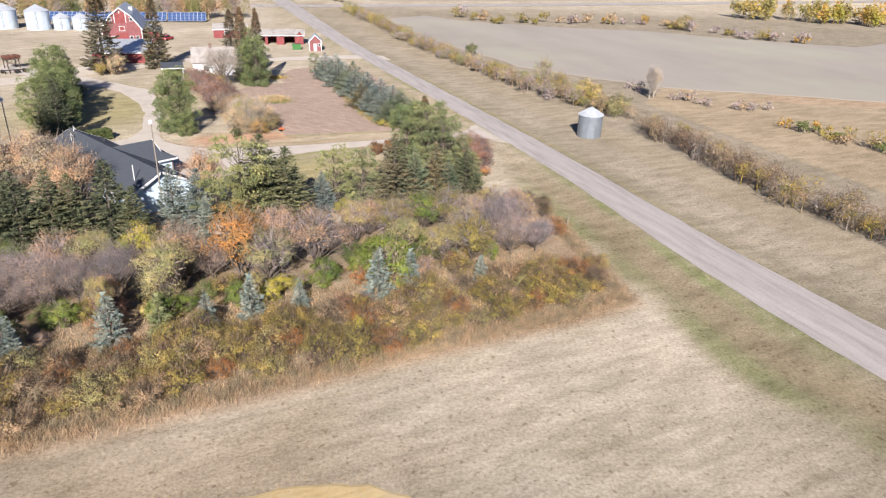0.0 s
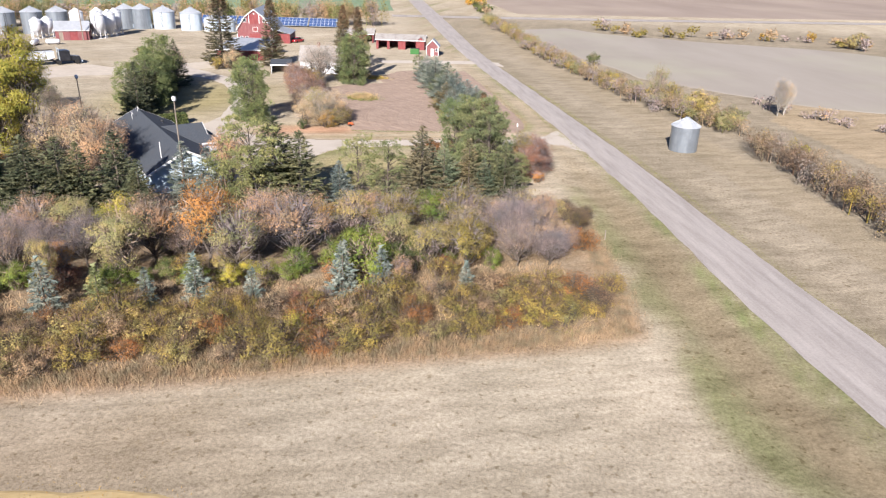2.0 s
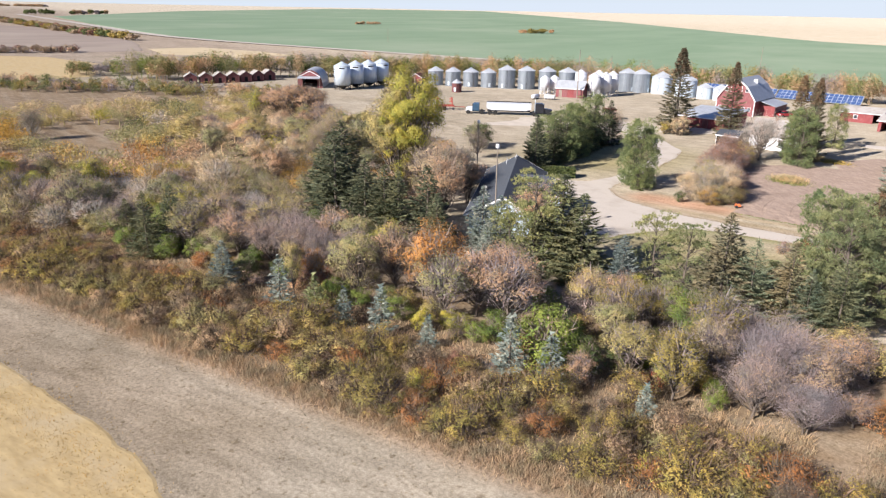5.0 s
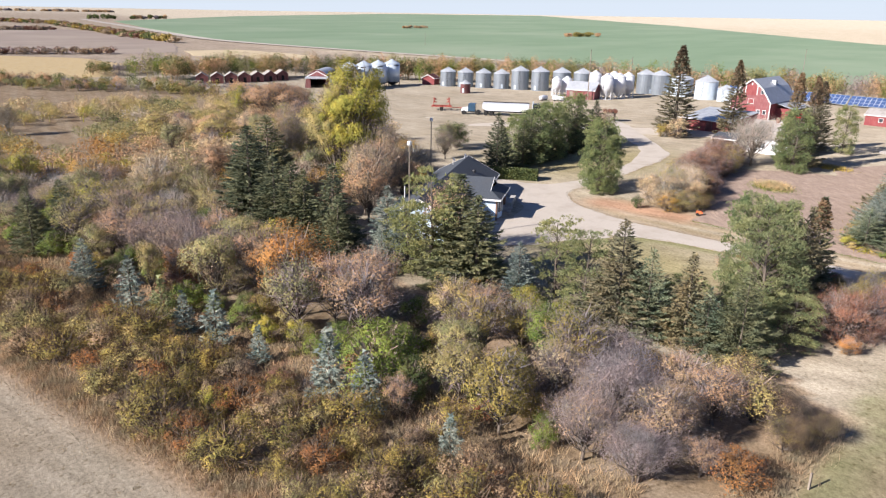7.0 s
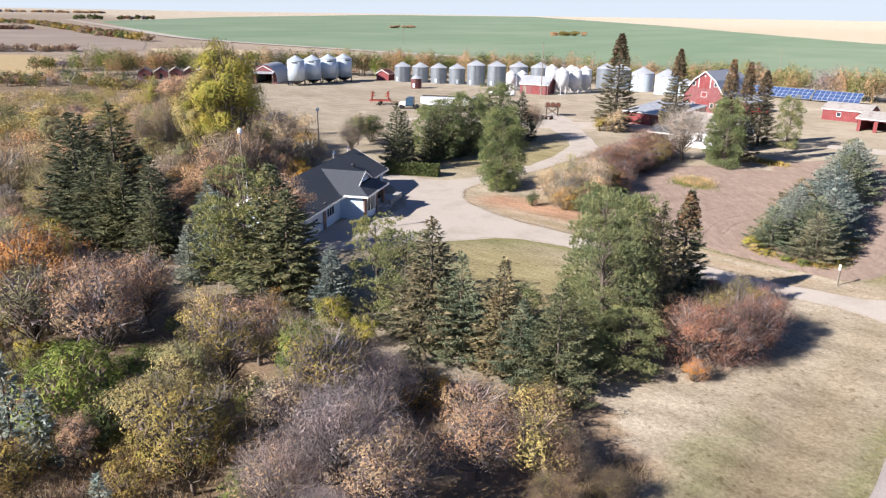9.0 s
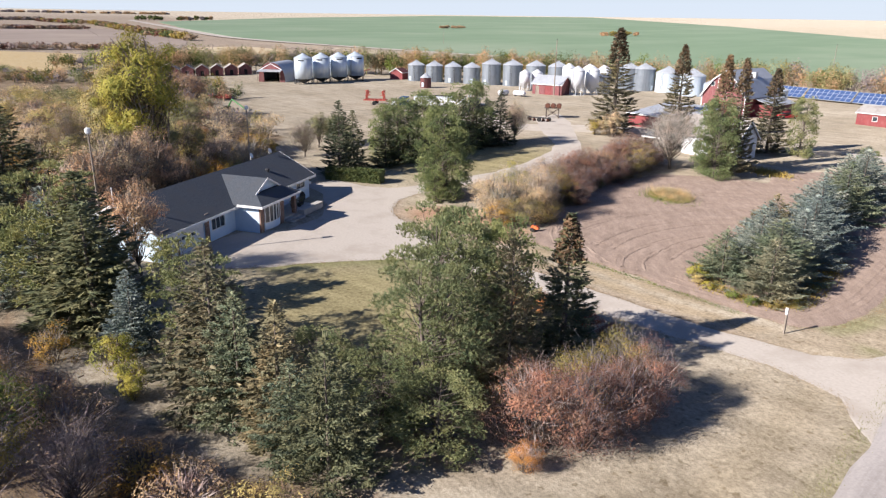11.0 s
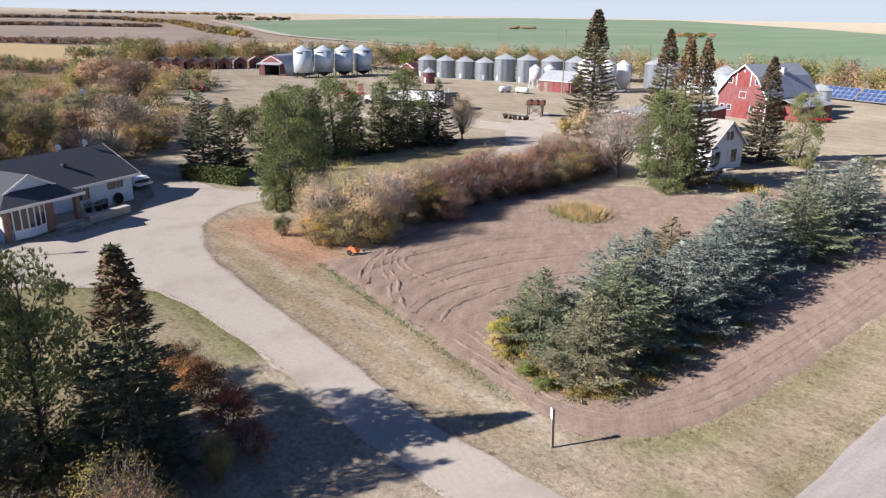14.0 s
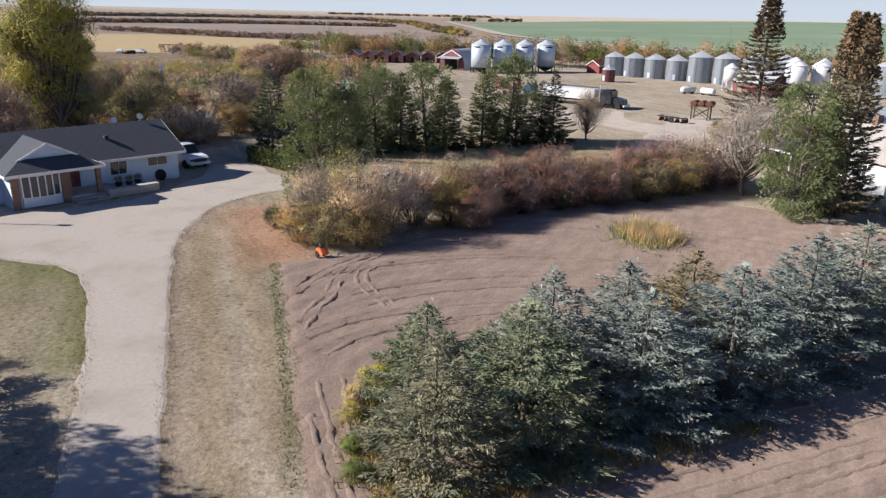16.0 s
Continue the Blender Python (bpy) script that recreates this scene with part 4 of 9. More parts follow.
        for c in C:
            foot, tip = tops[r.integers(0, stems)]
            q = min(0.95, max(0.18, c[2] / h - (0.06 if kind == "pine" else 0.28)))
            paths.append(bough_path(foot + (tip - foot) * q, c, 0.012 * h * (1.05 - q) + 0.01, 0.012, r, 4, 0.18))
    tv, tf = limbs(paths, sides)
    out["trunk"] = mesh_from("limbs", tv, tf, [], True)
    if n_twig:
        # twigs fan out from the stem's foot and stand up past the leaves
        wt = r.integers(0, lumps, n_twig)
        p = C[wt] + r.normal(size=(n_twig, 3)) * S[wt][:, None] * 0.6 - 0.12 * rad * out_dir[wt]
        root = np.array([0, 0, 0.1 * h if kind == "shrub" else 0.3 * h])
        way = (p - root) / (np.linalg.norm(p - root, axis=1)[:, None] + 1e-6) + r.normal(0, 0.6 if kind == "shrub" else 1.0, (n_twig, 3)) + np.array([0, 0, 0.2])
        q = p + way * (0.26 * rad * r.uniform(0.5, 1.3, n_twig) / np.linalg.norm(way, axis=1))[:, None]
        q[:, 2] = np.maximum(q[:, 2], 0.1)
        p[:, 2] = np.maximum(p[:, 2], 0.03)
        sv, sf = slivers(p, q, (0.0035 + 0.0014 * rad) * (0.7 if n_twig > 6000 else 1.0), r)
        lv, lf = np.r_[lv, sv], np.r_[lf, sf + len(lv)]
    if core and kind != "pine":
        d = r.normal(size=(core, 3))
        d /= np.linalg.norm(d, axis=1)[:, None]
        p = mid + d * semi * (0.62 * r.uniform(0.1, 1, core) ** 0.5)[:, None]
        p[:, 2] = np.clip(p[:, 2], 0.05 * h, 0.8 * h)
        q = p + (d * 0.6 + np.array([0, 0, 0.5]) + r.normal(0, 0.35, (core, 3))) * 0.3 * rad
        q[:, 2] = np.maximum(q[:, 2], 0.1)
        sv, sf = slivers(p, q, 0.022 * rad, r)
        lv, lf = np.r_[lv, sv], np.r_[lf, sf + len(lv)]
    me = mesh_from("leaves", lv, lf, [LEAF["olive"], LEAF["twig"]])
    me.polygons.foreach_set("material_index", (np.arange(len(lf)) >= n_leaf).astype(np.int32))
    out["leaves"] = me
    return out


def plant(name, meshes, label, category, x, y, turn=0, scale=1.0, tall=1.0, colours=(), group=""):
    """A plant of shared meshes; colours: part name, material."""
    ob = thing(name, label, category, Matrix.Translation((x, y, -0.06)) @ Matrix.Rotation(turn, 4, "Z") @ Matrix.Diagonal((scale, scale, scale * tall, 1)), group)
    twig = dict(colours).get("twigs")
    for key, mat in colours:
        me = meshes.get(key)
        if me is None:
            continue
        if key == "twigs":
            continue
        nm = {"leaves": "crown", "needles": "crown", "trunk": "trunk"}[key]
        if not me.materials:
            me.materials.append(mat)
        p = new(nm, me)
        p.parent = ob
        p.material_slots[0].link = "OBJECT"
        p.material_slots[0].material = mat
        if key == "leaves" and twig:
            p.material_slots[1].link = "OBJECT"
            p.material_slots[1].material = twig
    return ob


SPRUCE = [spruce_meshes(11 + i, 10, 2.7 + 0.2 * i, 10.0, 0.25) for i in range(3)]
SPRUCE_FINE = [spruce_meshes(31 + i, 6, 2.9 + 0.15 * i, 30.0, 0.125, 0.02) for i in range(3)]
SPRUCE_TALL = [spruce_meshes(51 + i, 16, 2.9 + 0.3 * i, 12.0, 0.25, 0.04, 600) for i in range(2)]
SPRUCE_SMALL = [spruce_meshes(71 + i, 3.5, 1.0, 22, 0.16) for i in range(2)]
PINE = [crown_meshes(91 + i, 10, 3.0, 16200, 0.1, "pine", 0, 84, 0.07) for i in range(3)]
PINE_FINE = [crown_meshes(95 + i, 10, 3.0, 41400, 0.07, "pine", 0, 96, 0.08) for i in range(2)]
PINE_FULL = [crown_meshes(181 + i, 10, 2.8, 45000, 0.062, "pine", 0, 96, 0.04) for i in range(2)]
COTTON = [crown_meshes(201 + i, 16, 4.6, 19000, 0.15, "tree", 2600, 52, 0.16, 5) for i in range(2)]
SHRUB = [crown_meshes(111 + i, 3.0, 2.0, 1900, 0.08, "shrub", 1100, 40, core=150) for i in range(4)]
TREE = [crown_meshes(131 + i, 6.5, 2.7, 5200, 0.1, "tree", 1200, 52, 0.26) for i in range(4)]
HALF = [crown_meshes(141 + i, 6.0, 2.7, 3400, 0.085, "tree", 2600, 60, 0.2, crest=0.5) for i in range(3)]
DENSE = [crown_meshes(151 + i, 4.5, 2.3, 3800, 0.115, "shrub", 300, 48) for i in range(3)]
DENSE_FINE = [crown_meshes(161 + i, 4.5, 2.3, 8600, 0.066, "shrub", 3200, 64) for i in range(2)]
BARE = [crown_meshes(171 + i, 5.0, 2.4, 1400, 0.06, "tree", 8000, 72, 0.16, core=0) for i in range(3)]
HAZY = [crown_meshes(211 + i, 4.5, 2.3, 9000, 0.058, "shrub", 2400, 76) for i in range(3)]
COARSE = [crown_meshes(191 + i, 4.5, 3.4, 4200, 0.088, "shrub", 900, 54, core=240) for i in range(4)]

SPRUCE_C = (("needles", LEAF["needle"]), ("trunk", BARK))
BLUE_C = (("needles", LEAF["blue"]), ("trunk", BARK))
TAN_C = (("needles", LEAF["tan_needle"]), ("trunk", BARK))
SAGE_C = (("needles", LEAF["sage"]), ("trunk", BARK))
GRIZZLE_C = (("needles", LEAF["grizzle"]), ("trunk", BARK))
PINE_C = (("leaves", LEAF["pine"]), ("trunk", BARK))
DEEP_C = (("leaves", LEAF["deep_pine"]), ("trunk", BARK))


def broad(leaf, twig="twig", bark=BARK):
    return (("leaves", LEAF[leaf]), ("trunk", bark), ("twigs", LEAF[twig]))


prand = random.Random(5)


def turn():
    return prand.uniform(0, 6.28)


# ---- spruces and pines round the house and the yard ----
def spruce(x, y, h, col=SPRUCE_C, wide=1.0, label="", fine=False):
    kinds, ref = (SPRUCE_TALL, 16) if h > 12.5 else (SPRUCE_FINE, 6) if fine else (SPRUCE_SMALL, 3.5) if h < 4.6 else (SPRUCE, 10)
    label = label or {id(BLUE_C): "young blue-grey spruce with branches to the ground" if h < 4.6 else "blue-grey spruce with branches to the ground", id(TAN_C): "dull olive-tan spruce with brown cones", id(SAGE_C): "sage-green spruce with branches to the ground", id(GRIZZLE_C): "grizzled grey-tan spruce with branches to the ground"}.get(id(col), "dark green spruce with drooping boughs")
    s = h / ref
    return plant("spruce", prand.choice(kinds), label, "spruce tree", x, y, turn(), s * wide, 1 / wide, col)


def pine(x, y, h, wide=1.0, label="rounded green pine with open limbs", fine=False, full=False, col=PINE_C):
    s = h / 10
    return plant("pine", prand.choice(PINE_FULL if full else PINE_FINE if fine else PINE), label, "pine tree", x, y, turn(), s * wide, 1 / wide, col)


for x, y, h, w in ((-50.0, 63.4, 11.0, 1.25), (-43.6, 59.5, 10.9, 1.35), (-47.3, 60.5, 10.2, 1.2), (-38.8, 60.8, 8.4, 1.3), (-36.2, 61.8, 8.2, 1.25), (-32.1, 64.7, 8.4, 1.3), (-34.6, 62.6, 7.6, 1.2), (-29.5, 64.2, 6.0, 1.2)):
    spruce(x, y, h, SPRUCE_C, w)
for x, y, h, w in ((-27.2, 68.3, 7.0, 1.15), (-24.6, 68.6, 6.6, 1.15), (-12.6, 73.4, 5.0, 1.15), (-23.0, 65.8, 4.6, 1.1)):
    spruce(x, y, h, BLUE_C, w)
for x, y, h, w in ((-18.6, 71.2, 9.6, 1.5), (-16.0, 71.4, 8.2, 1.5)):
    spruce(x, y, h, SPRUCE_C, w)
for x, y, h, w in ((-4.8, 77.0, 8.5, 1.15), (-0.2, 79.2, 6.9, 1.15)):
    spruce(x, y, h, TAN_C, w)
spruce(-2.6, 77.8, 6.6, SAGE_C, 0.8, "", True)
spruce(3.5, 80.4, 6.5, SPRUCE_C, 0.85, "", True)
spruce(1.4, 79.4, 4.8, SAGE_C, 0.85, "", True)
plant("spruce", SPRUCE_TALL[0], "dark sparse spruce with a cone-laden top beside the driveway", "spruce tree", -1.9, 95.6, 1.1, 0.556 * 1.3, 1 / 1.3, SPRUCE_C)
pine(-2.6, 81.4, 4.2, 1.5, "low spreading pine beside the lawn", True)
pine(-11.5, 76.4, 7.2, 1.0)
pine(-8.6, 77.0, 6.8, 1.0)
BIG_PINE = "large spreading green pine beside the driveway"
pine(-1.2, 87.8, 10.0, 0.95, BIG_PINE, True)
pine(0.8, 86.0, 8.6, 1.0, BIG_PINE, True)
# the deeper needle tone puts the shade on these two pines into their colour
pine(-4.2, 90.2, 8.9, 0.85, BIG_PINE, False, True, DEEP_C)
pine(-3.0, 92.4, 8.4, 0.8, BIG_PINE, False, True, DEEP_C)
spruce(0.3, 90.8, 8.9, TAN_C, 0.62, "", True)
pine(3.6, 85.2, 4.2, 1.6, "low spreading pine beside the driveway", True)
pine(1.0, 83.6, 4.4, 1.5, "low spreading pine beside the driveway", True)
pine(-20.4, 69.6, 9.8, 1.1)
pine(-22.4, 68.2, 6.6, 1.2)
# windbreak between the court and the farmyard
for x, y, h, w in ((-53.6, 97.9, 9.2, 1.0), (-56.6, 100.6, 7.6, 1.05), (-57.4, 105.2, 7.2, 1.2), (-59.8, 110.0, 8.2, 1.2), (-62.0, 114.6, 7.8, 1.2), (-63.6, 118.8, 8.4, 1.1), (-66.2, 127.0, 8.4, 1.1), (-66.0, 122.8, 7.4, 1.15), (-69.0, 126.0, 7.0, 1.1)):
    spruce(x, y, h, SPRUCE_C, w)
for x, y, h in ((-58.4, 107.6, 8.6), (-60.8, 112.8, 9.2), (-66.0, 121.6, 9.9), (-61.5, 107.0, 7.6)):
    pine(x, y, h, 1.2, "dense dark green pine in the windbreak", False, True, DEEP_C)
GREEN_C = (("needles", LEAF["pine"]), ("trunk", BARK))
pine(-39.0, 104.9, 9.9, 0.95, "tall dense green pine at the bend of the drive", False, True, DEEP_C)
pine(-37.8, 103.6, 3.4, 1.2, "low dense green pine at the bend of the drive", False, True, DEEP_C)
pine(-40.4, 106.0, 8.4, 1.15, "dense green pine at the bend of the drive", False, True, DEEP_C)
# round the old house and the yard
for x, y, h, w in ((-71.0, 152.0, 17.8, 1.3), (-62.0, 158.0, 15.4, 1.05)):
    spruce(x, y, h, TAN_C, w, "tall old dark spruce with ragged boughs")
for x, y, h, w in ((-39.6, 144.6, 15.0, 0.95), (-36.4, 144.2, 14.8, 0.9), (-46.5, 161.5, 12.6, 1.15)):
    spruce(x, y, h, TAN_C, w, "tall old spruce with brown cone-laden top")
pine(-36.2, 140.8, 9.8, 0.95, "full dull green pine in front of the old house", False, True, DEEP_C)
pine(-38.4, 142.6, 7.6, 1.0, "full dull green pine in front of the old house", False, True, DEEP_C)
pine(-42.8, 163.8, 8.6, 0.85, "upright grey-green pine at the edge of the yard", False, True)
# blue spruce row beside the garden
for x, y, h, c in ((-4.2, 114.6, 4.4, GRIZZLE_C), (-6.4, 117.6, 4.9, SAGE_C), (-8.3, 114.2, 4.0, SAGE_C), (-9.2, 118.8, 5.0, BLUE_C), (-8.0, 122.0, 4.8, BLUE_C), (-11.6, 122.2, 4.6, BLUE_C), (-10.4, 126.2, 5.0, BLUE_C), (-13.8, 125.6, 4.4, TAN_C), (-13.2, 130.4, 5.4, BLUE_C), (-15.8, 134.0, 5.2, BLUE_C), (-16.8, 138.8, 5.8, SAGE_C), (-20.2, 143.0, 5.6, BLUE_C), (-21.4, 147.8, 5.6, BLUE_C), (-24.2, 151.6, 5.2, BLUE_C)):
    spruce(x, y, h, c, 1.3, "", True)
plant("evergreen_bush", PINE[0], "bright green bushy young pine at the end of the spruce row", "pine tree", -27.2, 156.5, 1.0, 0.45, 1.0, PINE_C)
# young spruces planted along the shelterbelt
for x, y, h, c in ((-24.0, 45.2, 4.3, BLUE_C), (-14.6, 49.6, 4.0, BLUE_C), (-4.8, 54.2, 4.4, BLUE_C), (-2.1, 55.4, 3.8, BLUE_C), (-11.1, 51.6, 2.6, BLUE_C), (-17.7, 48.0, 3.2, BLUE_C), (-30.2, 42.4, 4.6, BLUE_C), (-21.0, 47.0, 3.4, GREEN_C), (4.2, 57.5, 2.6, BLUE_C), (-42.4, 38.6, 6.6, SPRUCE_C), (-43.6, 41.4, 6.8, SPRUCE_C), (-49.0, 38.0, 4.6, SPRUCE_C)):
    spruce(x, y, h, c, 1.05)


# ---- shelterbelt of shrubs and broadleaf trees ----
LABELS = {"pale": "nearly leafless bush with a haze of pale grey twigs", "rust": "dense shrub with dull rust-orange autumn leaves", "mauve": "thicket shrub bare but for mauve-grey twigs", "tan": "half-bare bush with pale tan leaves and fine twigs", "olive": "willow shrub with thin olive-yellow leaves", "brown": "half-bare shrub with brown autumn leaves", "yellow": "shrub in bright yellow autumn leaf", "gold": "slender autumn tree in gold leaf", "orange": "tree in vivid orange autumn leaf", "pink": "autumn tree or bush with faded pinkish-brown leaves", "red": "low shrub in red autumn leaf", "maroon": "autumn shrub with dark red-brown leaves", "green": "dense leafy bush still fully green", "lime": "leafy tree turning from green to yellow", "grey": "leafy tree with dull grey-green foliage", "dark": "dense leafy bush of dark green"}


def bush(x, y, h, leaf, form="shrub", twig="darktwig", wide=1.0, name="", label="", group=""):
    kinds, ref = {"shrub": (SHRUB, 3.0), "tree": (TREE, 6.5), "dense": (DENSE, 4.5), "bare": (BARE, 5.0), "half": (HALF, 6.0), "coarse": (COARSE, 4.5), "fine": (DENSE_FINE, 4.5), "hazy": (HAZY, 4.5)}[form]
    s = h / ref
    name = name or ("tree" if form in ("tree", "bare", "half") else "shrub")
    if form == "bare":
        label = label or "leafless shrub with a haze of mauve-grey twigs"
    return plant(name, prand.choice(kinds), label or LABELS[leaf], "tree" if name == "tree" else "shrub", x, y, turn(), s * wide, 1 / wide, broad(leaf, twig), group)


def clear(x, y):
    """Free of the drive, the house, the garden and the court."""
    for cx, cy, rr in CLEAR:
        if (x - cx) ** 2 + (y - cy) ** 2 < rr * rr:
            return False
    return True


CLEAR = [(-31, 81, 8), (-38, 86, 8), (-44, 92, 8), (-36, 80, 6), (-42, 85, 6), (-122, 42, 10), (-109, 41, 8), (-98, 41, 7), (-54, 100, 5)]
edge = resample(FIELD_EDGE[1:], 400)
normal = np.array([-0.43, 0.90])


def along(u, off):
    """A point beside the field edge: u from 0 (far west) to 1 (the corner), off metres into the belt."""
    p = edge[int(min(0.9999, max(0, u)) * 399)]
    return p[0] + normal[0] * off, p[1] + normal[1] * off


# outer row of willow shrubs
u = 0.24
while u < 0.985:
    for off in (2.2, 4.0, 5.8, 7.4):
        x, y = along(u + prand.uniform(-0.007, 0.007), off + prand.uniform(-0.8, 0.8))
        if x > 16.0:
            continue
        leaf = prand.choices(("olive", "brown", "yellow", "rust", "lime"), (5, 2.4, 1.6, 0.9, 0.4))[0]
        bush(x, y, prand.uniform(1.6, 3.0), leaf, "shrub", "darktwig", prand.uniform(1.0, 1.4), "willow")
    u += 0.0185
# the corner: bare willows, rust and olive shrubs
for x, y, h, leaf, form, twig in ((14.4, 56.4, 2.8, "brown", "bare", "darktwig"), (15.0, 59.4, 2.4, "olive", "shrub", "darktwig"), (12.2, 55.6, 2.6, "olive", "shrub", "darktwig"), (10.0, 57.0, 2.4, "brown", "shrub", "darktwig"), (12.6, 69.0, 2.4, "rust", "shrub", "darktwig"), (11.4, 68.0, 2.6, "pink", "half", "mauve"), (12.0, 73.6, 2.4, "olive", "bare", "darktwig"), (12.4, 76.4, 2.0, "olive", "bare", "darktwig"), (10.4, 75.4, 2.8, "brown", "bare", "darktwig"), (8.4, 72.4, 4.2, "pink", "half", "mauve"), (8.8, 75.0, 3.2, "yellow", "shrub", "twig"), (6.2, 77.4, 2.8, "yellow", "shrub", "darktwig"), (4.0, 74.6, 2.6, "brown", "shrub", "mauve"), (1.4, 73.2, 2.4, "gold", "shrub", "darktwig"), (-2.6, 70.4, 3.0, "brown", "shrub", "mauve"), (-6.4, 69.4, 2.8, "pink", "shrub", "mauve"), (-0.4, 71.4, 2.6, "brown", "shrub", "mauve")):
    bush(x, y, h, leaf, form, twig, 1.25)
# low brush in the lane between the outer row and the taller trees
brush = random.Random(77)
for i in range(26):
    x, y = along(0.34 + 0.023 * i + brush.uniform(-0.01, 0.01), brush.uniform(8.6, 13.2))
    if -8 < x < 11 or brush.random() < 0.45:
        bush(x, y, brush.uniform(0.9, 1.7), brush.choice(("pink", "maroon", "brown", "brown", "pink")), "shrub", brush.choice(("mauve", "darktwig")), brush.uniform(1.2, 1.5))
# understorey at the foot of the taller trees
for i in range(34):
    x, y = along(0.24 + 0.0205 * i + brush.uniform(-0.008, 0.008), brush.uniform(12.6, 15.2))
    leaf = ("green", "dark", "olive", "lime", "green", "rust", "yellow", "dark", "green", "maroon")[(i * 7 + i // 3) % 10]
    bush(x, y, brush.uniform(1.7, 3.0), leaf, "dense", "twig", brush.uniform(0.95, 1.2))
# inner rows of taller trees: the ones that stand out by colour, then a close fill
MARKED = [(-17.2, 55.9, 8.0, "orange", "tree", "twig", 0.95), (-21.8, 51.1, 6.6, "grey", "tree", "twig", 0.95), (-21.4, 48.9, 3.4, "green", "dense", "twig", 0.9), (-29.5, 55.2, 5.6, "grey", "tree", "twig", 1.05), (-26.0, 56.6, 5.6, "lime", "tree", "twig", 0.95), (-21.8, 55.0, 6.6, "pink", "half", "twig", 1.0), (-10.8, 59.0, 6.8, "pink", "half", "mauve", 1.1), (-14.0, 58.0, 6.4, "pink", "half", "mauve", 1.0), (-25.2, 46.9, 5.6, "yellow", "tree", "twig", 0.5), (-25.8, 49.0, 4.2, "orange", "half", "mauve", 0.8), (-37.2, 46.0, 5.6, "pink", "half", "mauve", 1.2), (-34.0, 48.0, 5.4, "brown", "bare", "mauve", 1.2), (-31.5, 50.2, 5.6, "brown", "bare", "mauve", 1.1), (-26.8, 50.4, 1.8, "red", "shrub", "darktwig", 1.3)]
MARKED += [(-4.0, 57.2, 5.4, "green", "dense", "twig", 1.0), (-6.2, 57.0, 3.8, "green", "dense", "twig", 0.9), (-1.9, 58.2, 3.6, "dark", "dense", "twig", 0.9), (0.6, 60.0, 5.0, "yellow", "tree", "mauve", 1.05), (3.4, 61.0, 5.6, "olive", "tree", "mauve", 1.05), (2.0, 62.4, 4.6, "yellow", "half", "mauve", 1.0), (2.2, 58.6, 2.6, "olive", "shrub", "darktwig", 1.1), (-1.0, 57.0, 2.8, "pink", "half", "mauve", 1.0), (6.4, 66.6, 5.8, "mauve", "bare", "mauve", 1.2), (9.0, 67.6, 4.8, "brown", "half", "mauve", 1.1), (7.4, 63.6, 4.6, "brown", "bare", "mauve", 1.15), (10.2, 64.6, 3.8, "mauve", "bare", "mauve", 1.2), (5.4, 62.6, 2.4, "green", "dense", "twig", 0.8), (1.5, 61.6, 1.4, "red", "shrub", "darktwig", 1.2), (-13.8, 52.8, 2.4, "lime", "dense", "twig", 1.0), (-11.6, 54.6, 2.2, "lime", "shrub", "twig", 1.0)]
for tree_row in MARKED:
    bush(*tree_row)
placed = [(row[0], row[1]) for row in MARKED]
tries = 0
while tries < 1500:
    tries += 1
    x, y = along(prand.uniform(0.1, 0.97), prand.uniform(13.6, 27))
    if x > 8 or y > 71 or not clear(x, y) or y - 0.45 * x > 70:
        continue
    if min((x - a) ** 2 + (y - b) ** 2 for a, b in placed) < 2.35 ** 2:
        continue
    placed.append((x, y))
    bare = ("brown", "bare", "mauve")
    half = (prand.choice(("pink", "pink", "tan", "yellow", "grey", "lime")), "half", "mauve")
    under = prand.choice((("green", "dense", "twig"), ("dark", "dense", "darktwig"), ("olive", "shrub", "darktwig")))
    lit = prand.choice((("lime", "tree", "twig"), ("green", "tree", "twig"), ("yellow", "shrub", "twig"), ("grey", "tree", "twig"), ("olive", "half", "mauve")))
    west = x < -27
    leaf, form, twig = prand.choices((bare, half, under, lit), (2.2, 1.6, 3.4, 2.8) if west else (1.8, 3.2, 3.0, 2.0))[0]
    bush(x, y, {"tree": prand.uniform(4.2, 5.8), "half": prand.uniform(4.6, 6.2), "bare": prand.uniform(3.8, 5.4), "dense": prand.uniform(2.2, 3.6), "shrub": prand.uniform(1.6, 2.8)}[form], leaf, form, twig, prand.uniform(0.95, 1.2))
